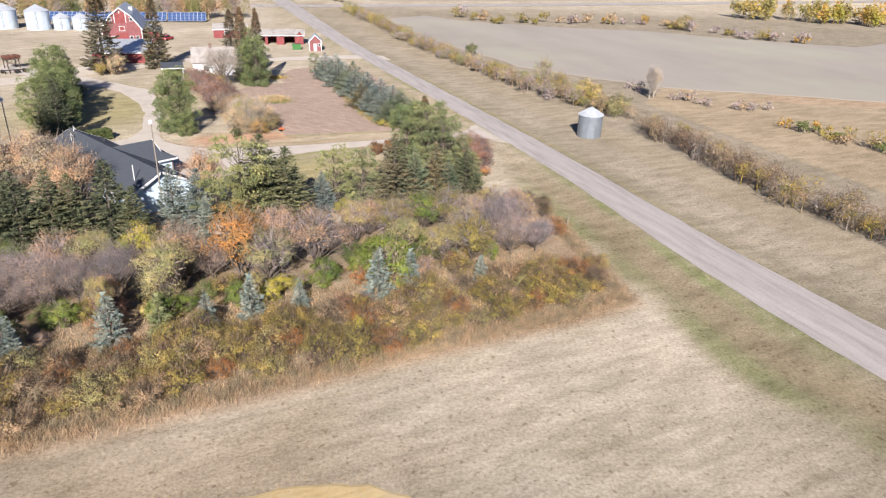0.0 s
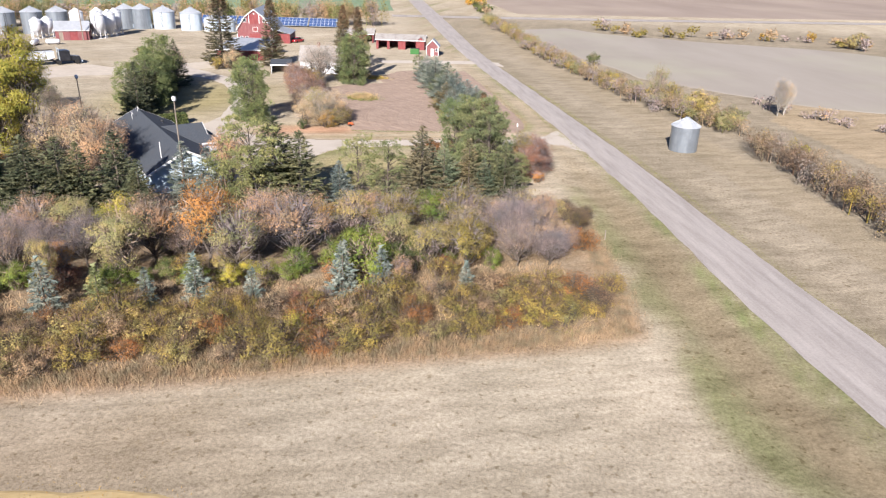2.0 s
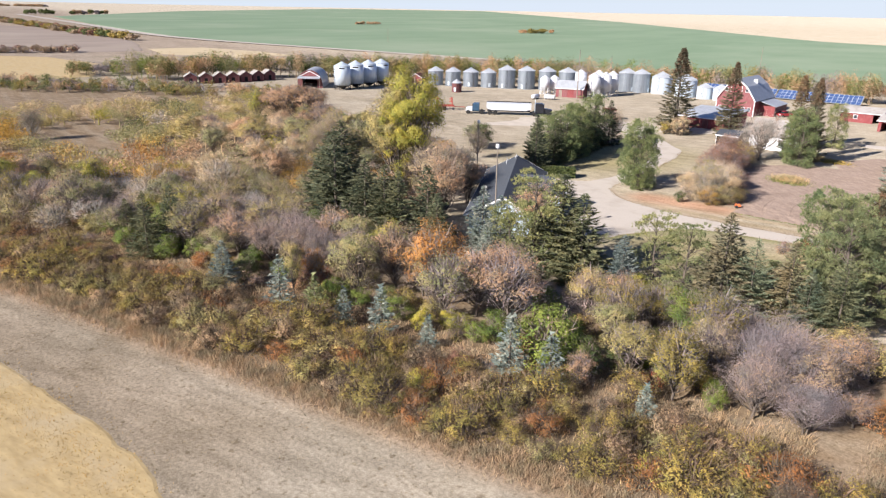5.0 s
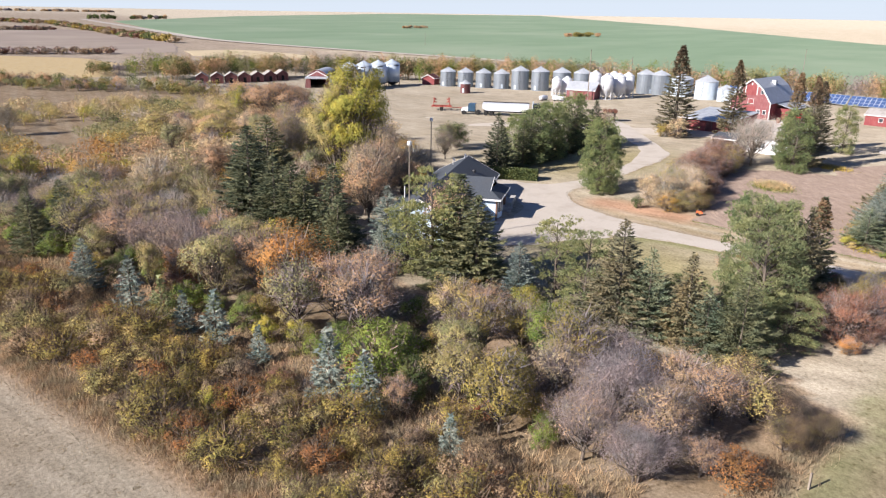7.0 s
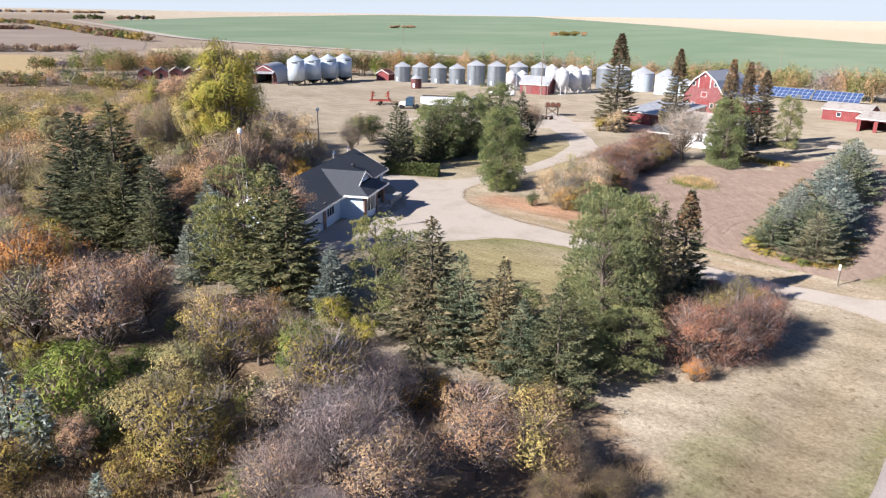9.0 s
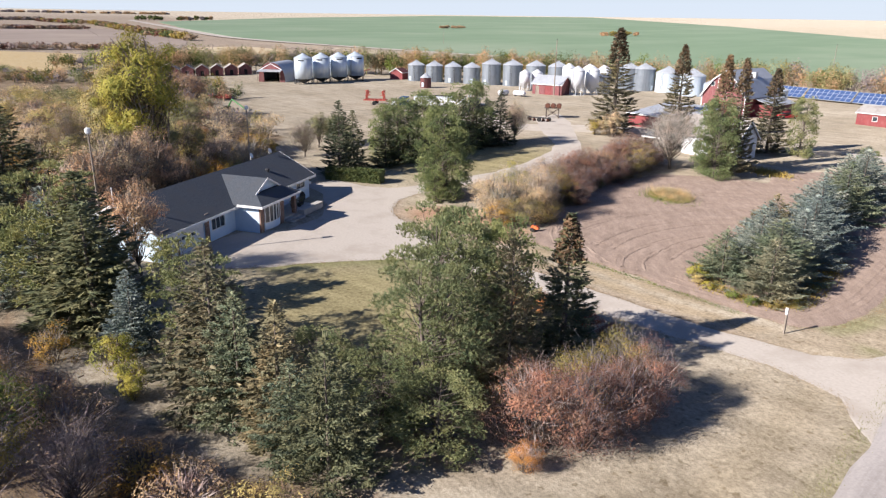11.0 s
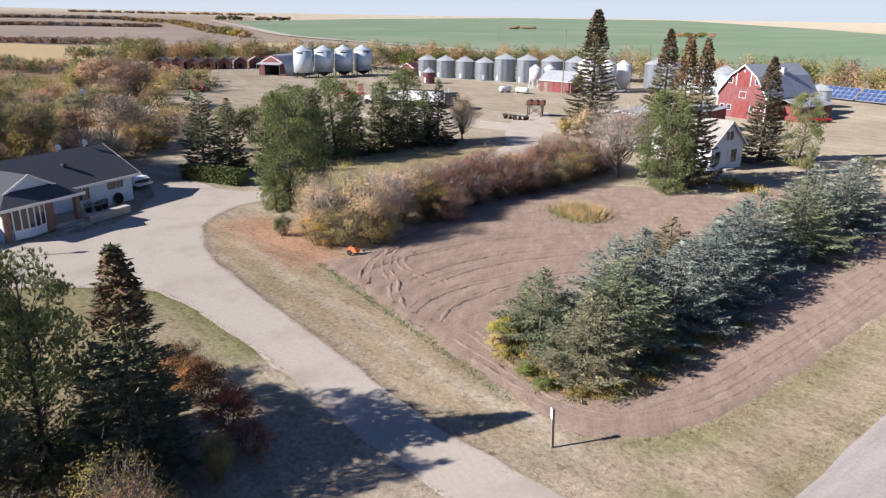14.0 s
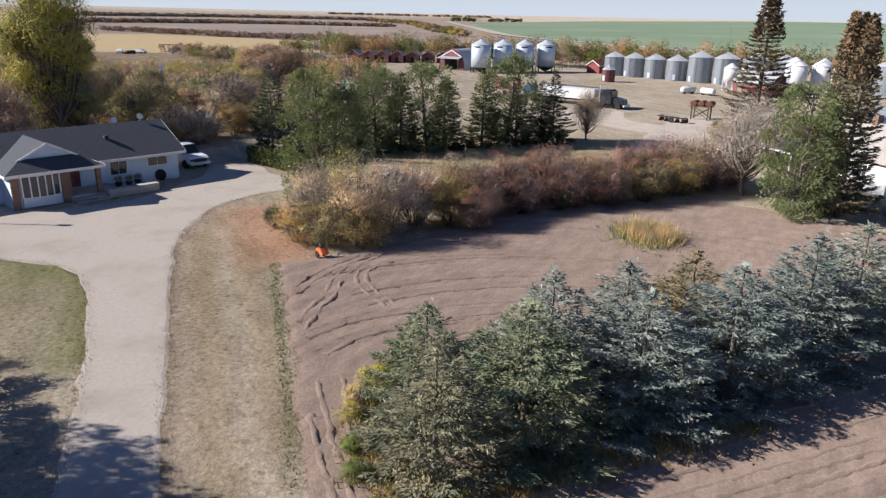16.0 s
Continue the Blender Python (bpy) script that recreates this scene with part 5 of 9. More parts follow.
# bushes by the house and along the drive
for s in ((-25.6, 74.2, 7.4, "pink", "half", "twig", 0.85), (-42.2, 73.6, 9.0, "tan", "half", "twig", 0.95), (-38.8, 71.4, 8.2, "pink", "half", "twig", 0.95), (-45.6, 76.4, 8.4, "pink", "half", "twig", 0.95), (-43.6, 78.2, 6.4, "pink", "tree", "twig", 1.0), (-48.6, 75.0, 7.6, "tan", "half", "mauve", 1.0), (-41.5, 72.0, 5.6, "brown", "tree", "mauve", 1.2), (-46.0, 77.0, 5.8, "brown", "tree", "twig", 1.2), (-38.5, 67.5, 5.0, "pink", "tree", "twig", 1.2), (4.7, 89.8, 4.9, "maroon", "hazy", "mauve", 1.0, "", "rounded shrub of mauve twigs with dark pink leaves"), (4.2, 92.8, 4.7, "olive", "hazy", "mauve", 0.9), (5.6, 93.6, 4.6, "maroon", "hazy", "mauve", 0.9), (5.8, 91.4, 4.6, "maroon", "hazy", "mauve", 0.9), (3.4, 95.8, 4.4, "olive", "hazy", "mauve", 0.9), (5.0, 96.2, 4.2, "maroon", "hazy", "mauve", 0.85), (-1.0, 98.2, 2.2, "olive", "fine", "twig", 0.75), (-4.2, 98.8, 2.2, "red", "dense", "darktwig", 1.0), (-2.2, 99.4, 1.8, "maroon", "dense", "darktwig", 1.0), (-6.6, 97.6, 2.5, "rust", "dense", "darktwig", 1.15, "", "dense shrub with dull rust-orange autumn leaves"), (-8.6, 96.6, 2.3, "rust", "dense", "darktwig", 1.15, "", "dense shrub with dull rust-orange autumn leaves"), (-10.4, 95.4, 1.6, "pink", "shrub", "mauve", 1.0), (-5.0, 95.6, 2.0, "dark", "dense", "darktwig", 1.1), (6.4, 88.2, 1.6, "orange", "fine", "mauve", 1.1), (-10.0, 72.4, 2.8, "lime", "dense", "twig", 1.0), (-6.6, 73.2, 2.6, "lime", "dense", "twig", 0.9), (-12.6, 69.2, 2.4, "gold", "shrub", "twig", 1.0)):
    bush(*s)
# shrub border west of the garden
for x, y, h, leaf, twig, wide in ((-28.6, 106.8, 5.0, "tan", "pale", 1.2), (-28.0, 109.2, 5.2, "tan", "pale", 1.2), (-30.0, 108.4, 5.6, "lime", "pale", 0.8), (-30.8, 110.8, 5.3, "pale", "pale", 1.2), (-31.0, 106.6, 4.5, "tan", "pale", 1.1), (-26.6, 107.6, 3.2, "yellow", "twig", 1.3), (-27.4, 105.6, 2.8, "gold", "twig", 1.3), (-26.4, 109.8, 2.8, "olive", "darktwig", 1.3), (-32.0, 112.8, 4.8, "pink", "pale", 1.2)):
    bush(x, y, h, leaf, "hazy", twig, wide)
BORDER = [(-31.8, 115.2, 3.6, "olive"), (-33.8, 115.6, 4.2, "brown"), (-36.0, 118.8, 4.0, "maroon"), (-37.8, 122.2, 4.3, "maroon"), (-39.0, 125.8, 3.9, "pink"), (-40.6, 129.0, 4.2, "maroon"), (-42.8, 132.4, 4.4, "maroon"), (-44.8, 135.6, 4.0, "brown"), (-46.6, 138.2, 3.6, "maroon")]
for x, y, h, leaf in BORDER:
    bush(x, y, h, leaf, "hazy", "darktwig", 1.25)
    bush(x - 1.6, y + 0.6, h * 1.1, leaf, "hazy", "mauve", 1.25)
    bush(x + 0.6, y + 1.7, h * 0.9, prand.choice(("brown", "maroon", "olive", "maroon")), "hazy", "mauve", 1.3)
bush(-38.6, 128.2, 3.0, "green", "fine", "twig", 0.9)
for x, y in ((-30.4, 103.4), (-36.8, 123.8), (-47.4, 138.8)):
    bush(x, y, 1.9, "dark", "dense", "twig", 0.9)
# yard trees
bush(-42.6, 139.4, 8.4, "pale", "bare", "pale", 1.2, "", "large leafless tree with pale grey twigs")
for x, y, h, leaf in ((-9.0, 112.5, 1.5, "lime"), (-8.2, 111.8, 1.0, "yellow"), (-7.0, 111.6, 0.8, "lime"), (-5.0, 111.9, 0.8, "green"), (-3.6, 112.2, 0.9, "green"), (-2.6, 113.4, 0.7, "olive"), (-2.6, 115.6, 0.6, "lime"), (-9.8, 113.8, 1.1, "yellow")):
    bush(x, y, h, leaf, "dense", "twig", 1.3, "weed_clump", "low yellow-green weed clump at the foot of the spruces")
bush(-67.2, 149.0, 5.2, "tan", "dense", "twig", 0.9)
bush(-69.8, 147.6, 3.4, "olive", "dense", "twig", 1.0)
bush(-69.4, 131.6, 6.4, "grey", "bare", "twig", 0.9)
bush(-67.6, 97.1, 5.0, "grey", "bare", "twig", 1.0)
bush(-73.8, 100.6, 5.4, "grey", "tree", "twig", 1.0)
bush(-76.0, 104.0, 5.2, "dark", "dense", "twig", 1.1)
# tall cottonwood and the birches behind it
for k, (x, y, h, w, leaf) in enumerate(((-54.6, 77.0, 19.4, 0.92, "lime"), (-57.0, 74.6, 16.4, 0.95, "yellow"), (-55.4, 74.8, 13.0, 0.85, "lime"), (-56.6, 77.6, 9.6, 1.0, "yellow"))):
    plant("tree", COTTON[k % 2], "tall cottonwood turning from green to yellow", "tree", x, y, turn(), h / 16 * w, 1 / w, broad(leaf, "twig", BARK))
for x, y, h, leaf in ((-58.6, 78.0, 2.6, "gold"), (-61.6, 80.4, 2.8, "yellow"), (-60.0, 83.2, 2.4, "gold"), (-63.4, 85.0, 2.8, "yellow"), (-65.8, 87.6, 2.6, "gold"), (-68.4, 90.2, 2.8, "yellow"), (-70.6, 93.0, 2.4, "olive"), (-66.0, 82.0, 3.4, "olive"), (-57.4, 81.4, 2.2, "rust"), (-70.0, 77.4, 3.0, "gold")):
    bush(x, y, h, leaf, "dense", "twig", 1.15)
bush(-53.0, 84.0, 3.4, "gold", "dense", "twig", 1.1)
bush(-56.4, 85.6, 3.0, "yellow", "dense", "twig", 1.1)
plant("tree", BARE[2], "white dead tree standing by the slough", "tree", -119.0, 34.6, 0.7, 1.2, 1.0, broad("grey", "twig", BARK_PALE))
for x, y, h in ((-70.3, 71.4, 9.7), (-68.0, 68.0, 8.4), (-73.5, 74.0, 8.0)):
    plant("tree", BARE[1], "slender pale-barked birch, nearly leafless", "tree", x, y, turn(), h / 5 * 0.6, 1 / 0.6, broad("lime", "twig", BARK_PALE))
# taller crowns that stand out of the west bush
grove_rand = random.Random(31)
tall_spots = []
for leaf, twig in (("pink", "mauve"), ("tan", "pale"), ("yellow", "twig"), ("tan", "mauve"), ("grey", "twig"), ("pink", "twig"), ("yellow", "twig")) * 5:
    for _ in range(40):
        x, y = grove_rand.uniform(-104, -58), grove_rand.uniform(58, 94)
        if inside(x, y, WEST) and clear(x, y) and y < 96 + 0.2 * (x + 58) and all((x - a) ** 2 + (y - b) ** 2 > 16 for a, b in tall_spots):
            break
    tall_spots.append((x, y))
    bush(x, y, grove_rand.uniform(4.8, 7.0), leaf, "half" if twig == "mauve" else "tree", twig, grove_rand.uniform(1.1, 1.4))
for x, y, h, leaf, w in ((-113.6, 82.6, 9.6, "pink", 1.25), (-117.4, 80.6, 9.0, "pink", 1.2), (-110.6, 85.2, 8.6, "pink", 1.2), (-114.8, 87.0, 8.8, "pink", 1.2), (-106.7, 82.1, 6.0, "yellow", 0.9), (-120.4, 77.4, 8.2, "lime", 0.9)):
    bush(x, y, h, leaf, "tree", "mauve", w, "", "large round tree with faded rust-pink leaves" if leaf == "pink" else "")
    tall_spots.append((x, y))
for x, y, h, leaf in ((-67.3, 90.0, 4.2, "gold"), (-65.4, 88.2, 3.0, "yellow"), (-70.2, 91.8, 3.0, "yellow"), (-71.9, 76.2, 4.0, "gold"), (-69.6, 78.4, 3.8, "gold"), (-67.4, 80.4, 3.6, "gold"), (-73.8, 73.8, 4.0, "gold"), (-65.0, 82.8, 3.2, "yellow")):
    bush(x, y, h, leaf, "fine", "twig", 1.15)
    tall_spots.append((x, y))
# bush to the west
THICKET = []
placed = list(tall_spots)
tries = 0
while tries < 2600:
    tries += 1
    x, y = prand.uniform(-150, -44), prand.uniform(0, 100)
    gap = 3.0 if x > -80 else 3.9
    if not inside(x, y, WEST) or not clear(x, y) or y < 0.485 * x + 58:
        continue
    if placed and min((x - a) ** 2 + (y - b) ** 2 for a, b in placed) < gap * gap:
        continue
    placed.append((x, y))
    k = wobble(x, y, 0.09) + prand.uniform(-0.4, 0.4)
    leaf, twig = ("pink", "mauve") if k > 0.7 else ("tan", "pale") if k > 0.2 else ("yellow", "twig") if k > -0.3 else ("grey", "twig") if k > -0.7 else ("gold", "twig")
    if -95 < x < -66 and y < 50 and prand.random() < 0.7:
        leaf = prand.choice(("gold", "gold", "yellow", "orange"))
    if prand.random() < 0.22:
        leaf = prand.choice(("brown", "grey", "pale"))
    if prand.random() < 0.1:
        leaf = prand.choice(("yellow", "gold", "lime", "dark", "yellow", "dark"))
    if x > -72:
        bush(x, y, prand.uniform(2.8, 4.8), leaf, "coarse", twig, prand.uniform(0.95, 1.2), "thicket_bush")
    else:
        THICKET.append((x, y, prand.uniform(2.6, 4.6), prand.uniform(2.4, 3.6), leaf))


# ---- far woods, tree lines and hedges ----
def woods(name, label, spots, leaf_mats, size=0.6, per=90):
    """A far tree line: many leaf clumps over short stems, joined by tone."""
    r = np.random.default_rng(len(name) + len(spots))
    groups = {}
    for x, y, h, rad, tone in spots:
        groups.setdefault(tone, []).append((x, y, h, rad))
    top = None
    for tone, lst in groups.items():
        Vs, Fs, n = [], [], 0
        for x, y, h, rad in lst:
            k = int(per * (rad / 2.5) ** 1.5) + 20
            lumps = int(4 + 2.2 * rad)
            az, d, lz = r.uniform(0, 6.283, lumps), rad * np.sqrt(r.uniform(0, 1, lumps)) * 0.75, h * r.uniform(0.3, 0.82, lumps)
            c = np.c_[x + d * np.cos(az), y + d * np.sin(az), lz]
            w = r.integers(0, lumps, k)
            g = r.normal(size=(k, 3))
            g /= np.linalg.norm(g, axis=1)[:, None]
            g *= r.uniform(0.3, 1.1, (k, 1)) ** 0.6
            P = c[w] + g * np.array([rad * 0.42, rad * 0.42, h * 0.24])
            lift = float(rise_of(x, y))
            P[:, 2] = np.maximum(P[:, 2], 0.1) + lift
            v, f = leaves(P, size * (0.75 + 0.25 * rad / 2.5), r, 0.8, 1.3, g + r.normal(0, 0.5, g.shape) + np.array([0, 0, 0.3]))
            Vs.append(v)
            Fs.append(f + n)
            n += len(v)
            v, f = limbs([[((x, y, lift - 0.2), 0.12), ((x, y, lift + h * 0.5), 0.06)]], 3)
            f = np.r_[f[:, [0, 1, 2]], f[:, [0, 2, 3]]]
            Vs.append(v)
            Fs.append(f + n)
            n += len(v)
        me = mesh_from(name, np.concatenate(Vs), np.concatenate(Fs), [LEAF[tone]])
        ob = new(name, me)
        tagged(ob, label, "trees", "", "stuff")


def line_spots(pts, step, depth, h, rad, tones, seed=1):
    r = random.Random(seed)
    p = resample(pts, max(2, int(sum(math.dist(a, b) for a, b in zip(pts, pts[1:])) / step)))
    out = []
    for x, y in p:
        for _ in range(max(1, int(depth / (rad[1] * 1.3)))):
            k = r.uniform(*rad)
            out.append((x + r.uniform(-depth, depth) * 0.5, y + r.uniform(-depth, depth) * 0.5, r.uniform(*h), k, r.choice(tones)))
    return out


woods("tree_line", "dense line of green and rust autumn trees behind the bins", line_spots([(-232, 70), (-226, 99), (-222, 130), (-200, 158), (-178, 184), (-160, 206), (-140, 226), (-122, 240), (-104, 246), (-84, 250), (-68, 250)], 1.9, 10, (6.0, 10.0), (2.6, 3.8), ("dark", "dark", "grey", "olive", "brown", "brown", "grey", "pink", "mauve", "green"), 3), LEAF, 0.24, 420)
woods("tree_line", "rust-coloured brush along the far grid road", line_spots([(-252, 60), (-258, 110), (-246, 160), (-225, 200), (-190, 235)], 2.6, 14, (3.5, 6.0), (2.2, 3.4), ("brown", "mauve", "dark", "dark", "grey", "olive"), 4), LEAF, 0.3, 260)
woods("hedgerow", "roadside hedgerow of close grey-brown twiggy shrubs", line_spots([(54, 58), (48.9, 70.6), (44.2, 79), (41.2, 90), (37.2, 104), (35.5, 113)], 0.5, 4.4, (2.8, 4.0), (1.6, 2.2), ("darktwig", "darktwig", "darktwig", "brown", "olive", "twig"), 5), LEAF, 0.12, 640)
woods("hedgerow", "roadside hedgerow of brown and gold shrubs", line_spots([(32, 122), (26, 133), (19, 142), (11, 160), (0, 186), (-8, 207), (-22, 246), (-36, 284)], 0.9, 3.8, (2.4, 4.0), (1.5, 2.2), ("brown", "olive", "yellow", "brown", "mauve", "grey"), 6), LEAF, 0.17, 560)
woods("hedgerow", "brush row beyond the cross road", line_spots([(-40, 318), (-75, 415), (-140, 590), (-200, 745)], 6, 8, (3, 5), (2.2, 3.4), ("brown", "olive", "gold", "dark"), 7), LEAF, 0.7, 70)
woods("grove", "yellow aspen grove with pale trunks", line_spots([(122, 300), (135, 296), (150, 290), (172, 284), (200, 276)], 3.5, 14, (7, 10), (2.2, 3.2), ("yellow", "lime", "gold", "olive"), 8), LEAF, 0.6, 120)
woods("brush", "low gold and grey brush in the field draws", line_spots([(6, 276), (24, 256), (36, 262), (60, 268), (76, 266), (86, 252), (100, 234), (115, 225)], 3.5, 7, (2.0, 4.5), (1.8, 2.8), ("olive", "gold", "brown", "mauve"), 9), LEAF, 0.5, 90)
woods("brush", "low brown brush by the slough", line_spots([(60, 118), (66, 110), (69, 103), (76, 98), (90, 90)], 2.4, 5, (1.4, 2.8), (1.2, 1.9), ("brown", "olive", "dark", "gold"), 10), LEAF, 0.3, 150)
woods("brush", "grey leafless brush at the field corner", line_spots([(40, 147), (47, 139), (55, 134), (62, 131)], 1.8, 4, (1.4, 2.6), (1.1, 1.7), ("mauve", "mauve", "gold", "brown"), 11), LEAF, 0.25, 170)
# far rows take duller leaf tones, which put the haze into their colour
woods("far_trees", "distant dark shelterbelt", line_spots([(-470, -110), (-425, -40), (-396, 20), (-388, 74)], 1.0, 9, (2.2, 4.0), (2.5, 3.5), ("brown", "mauve", "twig", "maroon"), 12), LEAF, 0.55, 70)
woods("far_trees", "distant dark shelterbelt", line_spots([(-700, -240), (-780, -150), (-800, -60), (-790, 50)], 1.5, 14, (2.4, 4.6), (3.5, 5), ("brown", "mauve", "twig", "maroon"), 13), LEAF, 1.0, 40)
woods("far_trees", "distant brown tree row between fallow fields", line_spots([(-1050, -450), (-1250, -300), (-1300, -120), (-1290, -20)], 2.6, 22, (3, 5.5), (4, 6), ("brown", "twig", "mauve"), 23), LEAF, 1.5, 30)
woods("far_trees", "distant orange tree row", line_spots([(-1166, -10), (-1011, 64), (-684, 101), (-522, 124)], 5, 10, (3.5, 6), (4, 6), ("brown", "brown", "olive", "maroon", "dark"), 14), LEAF, 0.8, 100)
woods("far_trees", "orange tree clump in the green field", line_spots([(-611, 555), (-611, 590)], 5, 8, (4, 6), (4, 5), ("pink", "olive", "brown"), 15), LEAF, 0.6, 260)
woods("far_trees", "rust brush clump in the green field", line_spots([(-930, 510), (-940, 545)], 6, 12, (3, 5), (4, 6), ("brown", "brown"), 16), LEAF, 0.9, 160)
woods("far_trees", "distant farm shelterbelt", line_spots([(-1380, 120), (-1400, 165)], 6, 10, (6, 9), (4, 6), ("dark", "dark"), 17), LEAF, 1.6, 60)
woods("far_trees", "distant farm shelterbelt", line_spots([(-1420, 200), (-1470, 260)], 8, 14, (5, 8), (4, 6), ("mauve", "brown", "mauve", "dark"), 18), LEAF, 2.0, 50)
woods("far_trees", "dark skyline shelterbelt", line_spots([(-2600, -300), (-2500, 260)], 16, 20, (3, 5), (8, 12), ("mauve", "brown"), 20), LEAF, 2.6, 40)
woods("brush", "rust and gold brush between pond and fields", line_spots([(-235, 22), (-205, 50), (-190, 74), (-165, 90), (-140, 94)], 2.0, 14, (2.2, 4.2), (1.8, 2.8), ("brown", "pink", "mauve", "olive", "dark", "grey"), 21), LEAF, 0.24, 300)
bush(28.5, 134.5, 5.2, "yellow", "dense", "twig", 1.3, "", "roadside shrub with yellow-green leaves")
bush(32.0, 125.6, 4.4, "grey", "dense", "twig", 1.3, "", "roadside shrub with grey-green leaves")
bush(24.0, 141.5, 5.0, "olive", "shrub", "twig", 1.0)
bush(22.0, 150.0, 6.4, "grey", "shrub", "twig", 0.7, "", "tall grey-green willow by the road")
bush(8.0, 187.0, 3.8, "dark", "dense", "twig", 1.0)
bush(40.6, 113.0, 1.8, "lime", "dense", "twig", 0.9)
bush(84.0, 254.0, 6.0, "yellow", "dense", "twig", 1.2)
for x, y, h in ((41.6, 139.5, 7.2), (43.0, 141.0, 6.6)):
    plant("tree", BARE[0], "pale leaning birch with few yellow leaves", "tree", x, y, turn(), h / 5 * 0.45, 1 / 0.45, broad("gold", "pale", BARK_PALE))

woods("thicket", "wide thicket of olive, gold and brown autumn bush", THICKET, LEAF, 0.15, 640)


# ---- grasses ----
def blades(name, label, P, h, w, tone, seed=3, lean=0.35):
    """Upright blades at the given points, each a slim leaning triangle."""
    r = np.random.default_rng(seed)
    n = len(P)
    P = np.c_[P, np.full(n, -0.05)]
    hh = h * r.uniform(0.55, 1.25, n)
    az = r.uniform(0, 6.283, n)
    b = np.c_[np.cos(az), np.sin(az), np.zeros(n)] * (w * r.uniform(0.6, 1.4, n))[:, None]
    tip = P + np.c_[r.normal(0, lean, n) * hh, r.normal(0, lean, n) * hh, hh]
    V = np.stack([P - b, P + b, tip], 1).reshape(-1, 3)
    me = mesh_from(name, V, np.arange(3 * n).reshape(n, 3), [LEAF[tone]])
    return one(name, me, label, "grass", "stuff")


gr_ = np.random.default_rng(9)


def near_line(pts, n, spread, shift=0.0):
    p = resample(pts, 400)
    i = gr_.integers(0, 399, n)
    t = gr_.random(n)[:, None]
    q = p[i] * (1 - t) + p[i + 1] * t
    d = p[i + 1] - p[i]
    d /= np.linalg.norm(d, axis=1)[:, None]
    o = gr_.normal(0, spread, n) + shift
    return q + np.c_[-d[:, 1], d[:, 0]] * o[:, None]


EDGE_LINE = [(-60, 16.4)] + FIELD_EDGE[2:]
blades("tall_weeds", "rust-brown tall weeds along the field edge", near_line(EDGE_LINE, 34000, 0.75, 0.8), 0.5, 0.017, "weed", 1, 0.45)
blades("tall_weeds", "rust-brown tall weeds along the belt's end", near_line([(17.1, 54.2), (16.2, 60), (13.6, 71), (11.0, 79.5)], 10000, 0.6, 0.2), 0.4, 0.017, "weed", 2, 0.45)
blades("tall_grass", "dry tan tall grass between the shrub rows", near_line(EDGE_LINE, 26000, 1.9, 10.3), 0.45, 0.022, "weed", 3, 0.45)
blades("tall_grass", "dry tan grass under the shrubs", near_line(EDGE_LINE, 9000, 1.6, 5.0), 0.4, 0.03, "straw", 4, 0.55)
f_ = np.c_[gr_.uniform(-45, 34, 9000), gr_.uniform(18, 66, 9000)]
f_ = f_[(f_[:, 1] < 44 + 0.48 * f_[:, 0]) & ~inside(f_[:, 0], f_[:, 1], STUBBLE) & (wobble(f_[:, 0], f_[:, 1], 0.5) + gr_.normal(0, 0.4, len(f_)) > 0.1)]
f_ = f_[(dist_line(f_[:, 0], f_[:, 1], ROAD_L) > 6) | (f_[:, 0] < 20)]
blades("grass_tufts", "scattered dark dry tufts in the mown grass", np.repeat(f_, 10, 0) + gr_.normal(0, 0.09, (len(f_) * 10, 2)), 0.1, 0.03, "tuft", 5, 0.8)
blades("stubble", "golden cut straw standing in rows", near_line([(-45, 16), (-19.7, 25), (-9.8, 28.6), (-3.5, 29.6)], 9000, 1.2, -0.3), 0.16, 0.03, "gold", 6)
blades("grass_fringe", "tufty green and tan turf along the road", near_line(ROAD_L[5:15], 9000, 0.3, 0.5), 0.11, 0.014, "turf", 7, 0.5)
blades("grass_fringe", "tufty green and tan turf along the road", near_line(ROAD_R[5:15], 9000, 0.28, -0.6), 0.12, 0.014, "turf", 8, 0.5)
blades("grass_fringe", "rough grass along the drive and the garden", np.r_[near_line(DRIVE_POLY[2:20], 5000, 0.2, 0.12), near_line(DRIVE_POLY[-21:-1], 6500, 0.2, 0.12), near_line(GARDEN[:6], 4500, 0.2, 0.25), near_line(GARDEN[5:11], 4000, 0.3, -0.3)], 0.1, 0.014, "tuft", 9, 0.6)
blades("clods", "dark clods and weeds along the edge of the tilled plot", near_line([(-23.4, 104.9), (-15.8, 107.0), (-9.6, 108.7), (-5.2, 109.8), (-2.8, 110.3)], 1700, 0.16, 0.0), 0.09, 0.024, "green", 14, 0.8)
blades("weed_patch", "yellowing weeds under the spruce row", near_line([(-8.6, 112.6), (-5.6, 112.2), (-3.2, 112.8), (-2.2, 115), (-4.2, 119), (-7.4, 126)], 5200, 0.5, 0.0), 0.35, 0.03, "olive", 10, 0.5)
blades("weed_patch", "yellowing weeds under the spruce row", near_line([(-9.4, 113.2), (-12, 118), (-15, 126), (-19, 137)], 3600, 0.5, 0.0), 0.35, 0.03, "olive", 11, 0.5)
blades("weed_patch", "dry flower clump left in the tilled plot", np.c_[gr_.normal(-29.9, 1.0, 3600), gr_.normal(128.4, 0.75, 3600)], 1.0, 0.02, "straw", 12, 0.4)
blades("weed_patch", "green weeds round the dry flower clump", np.c_[gr_.normal(-29.9, 1.3, 2400), gr_.normal(128.2, 0.95, 2400)], 0.5, 0.03, "green", 15, 0.7)
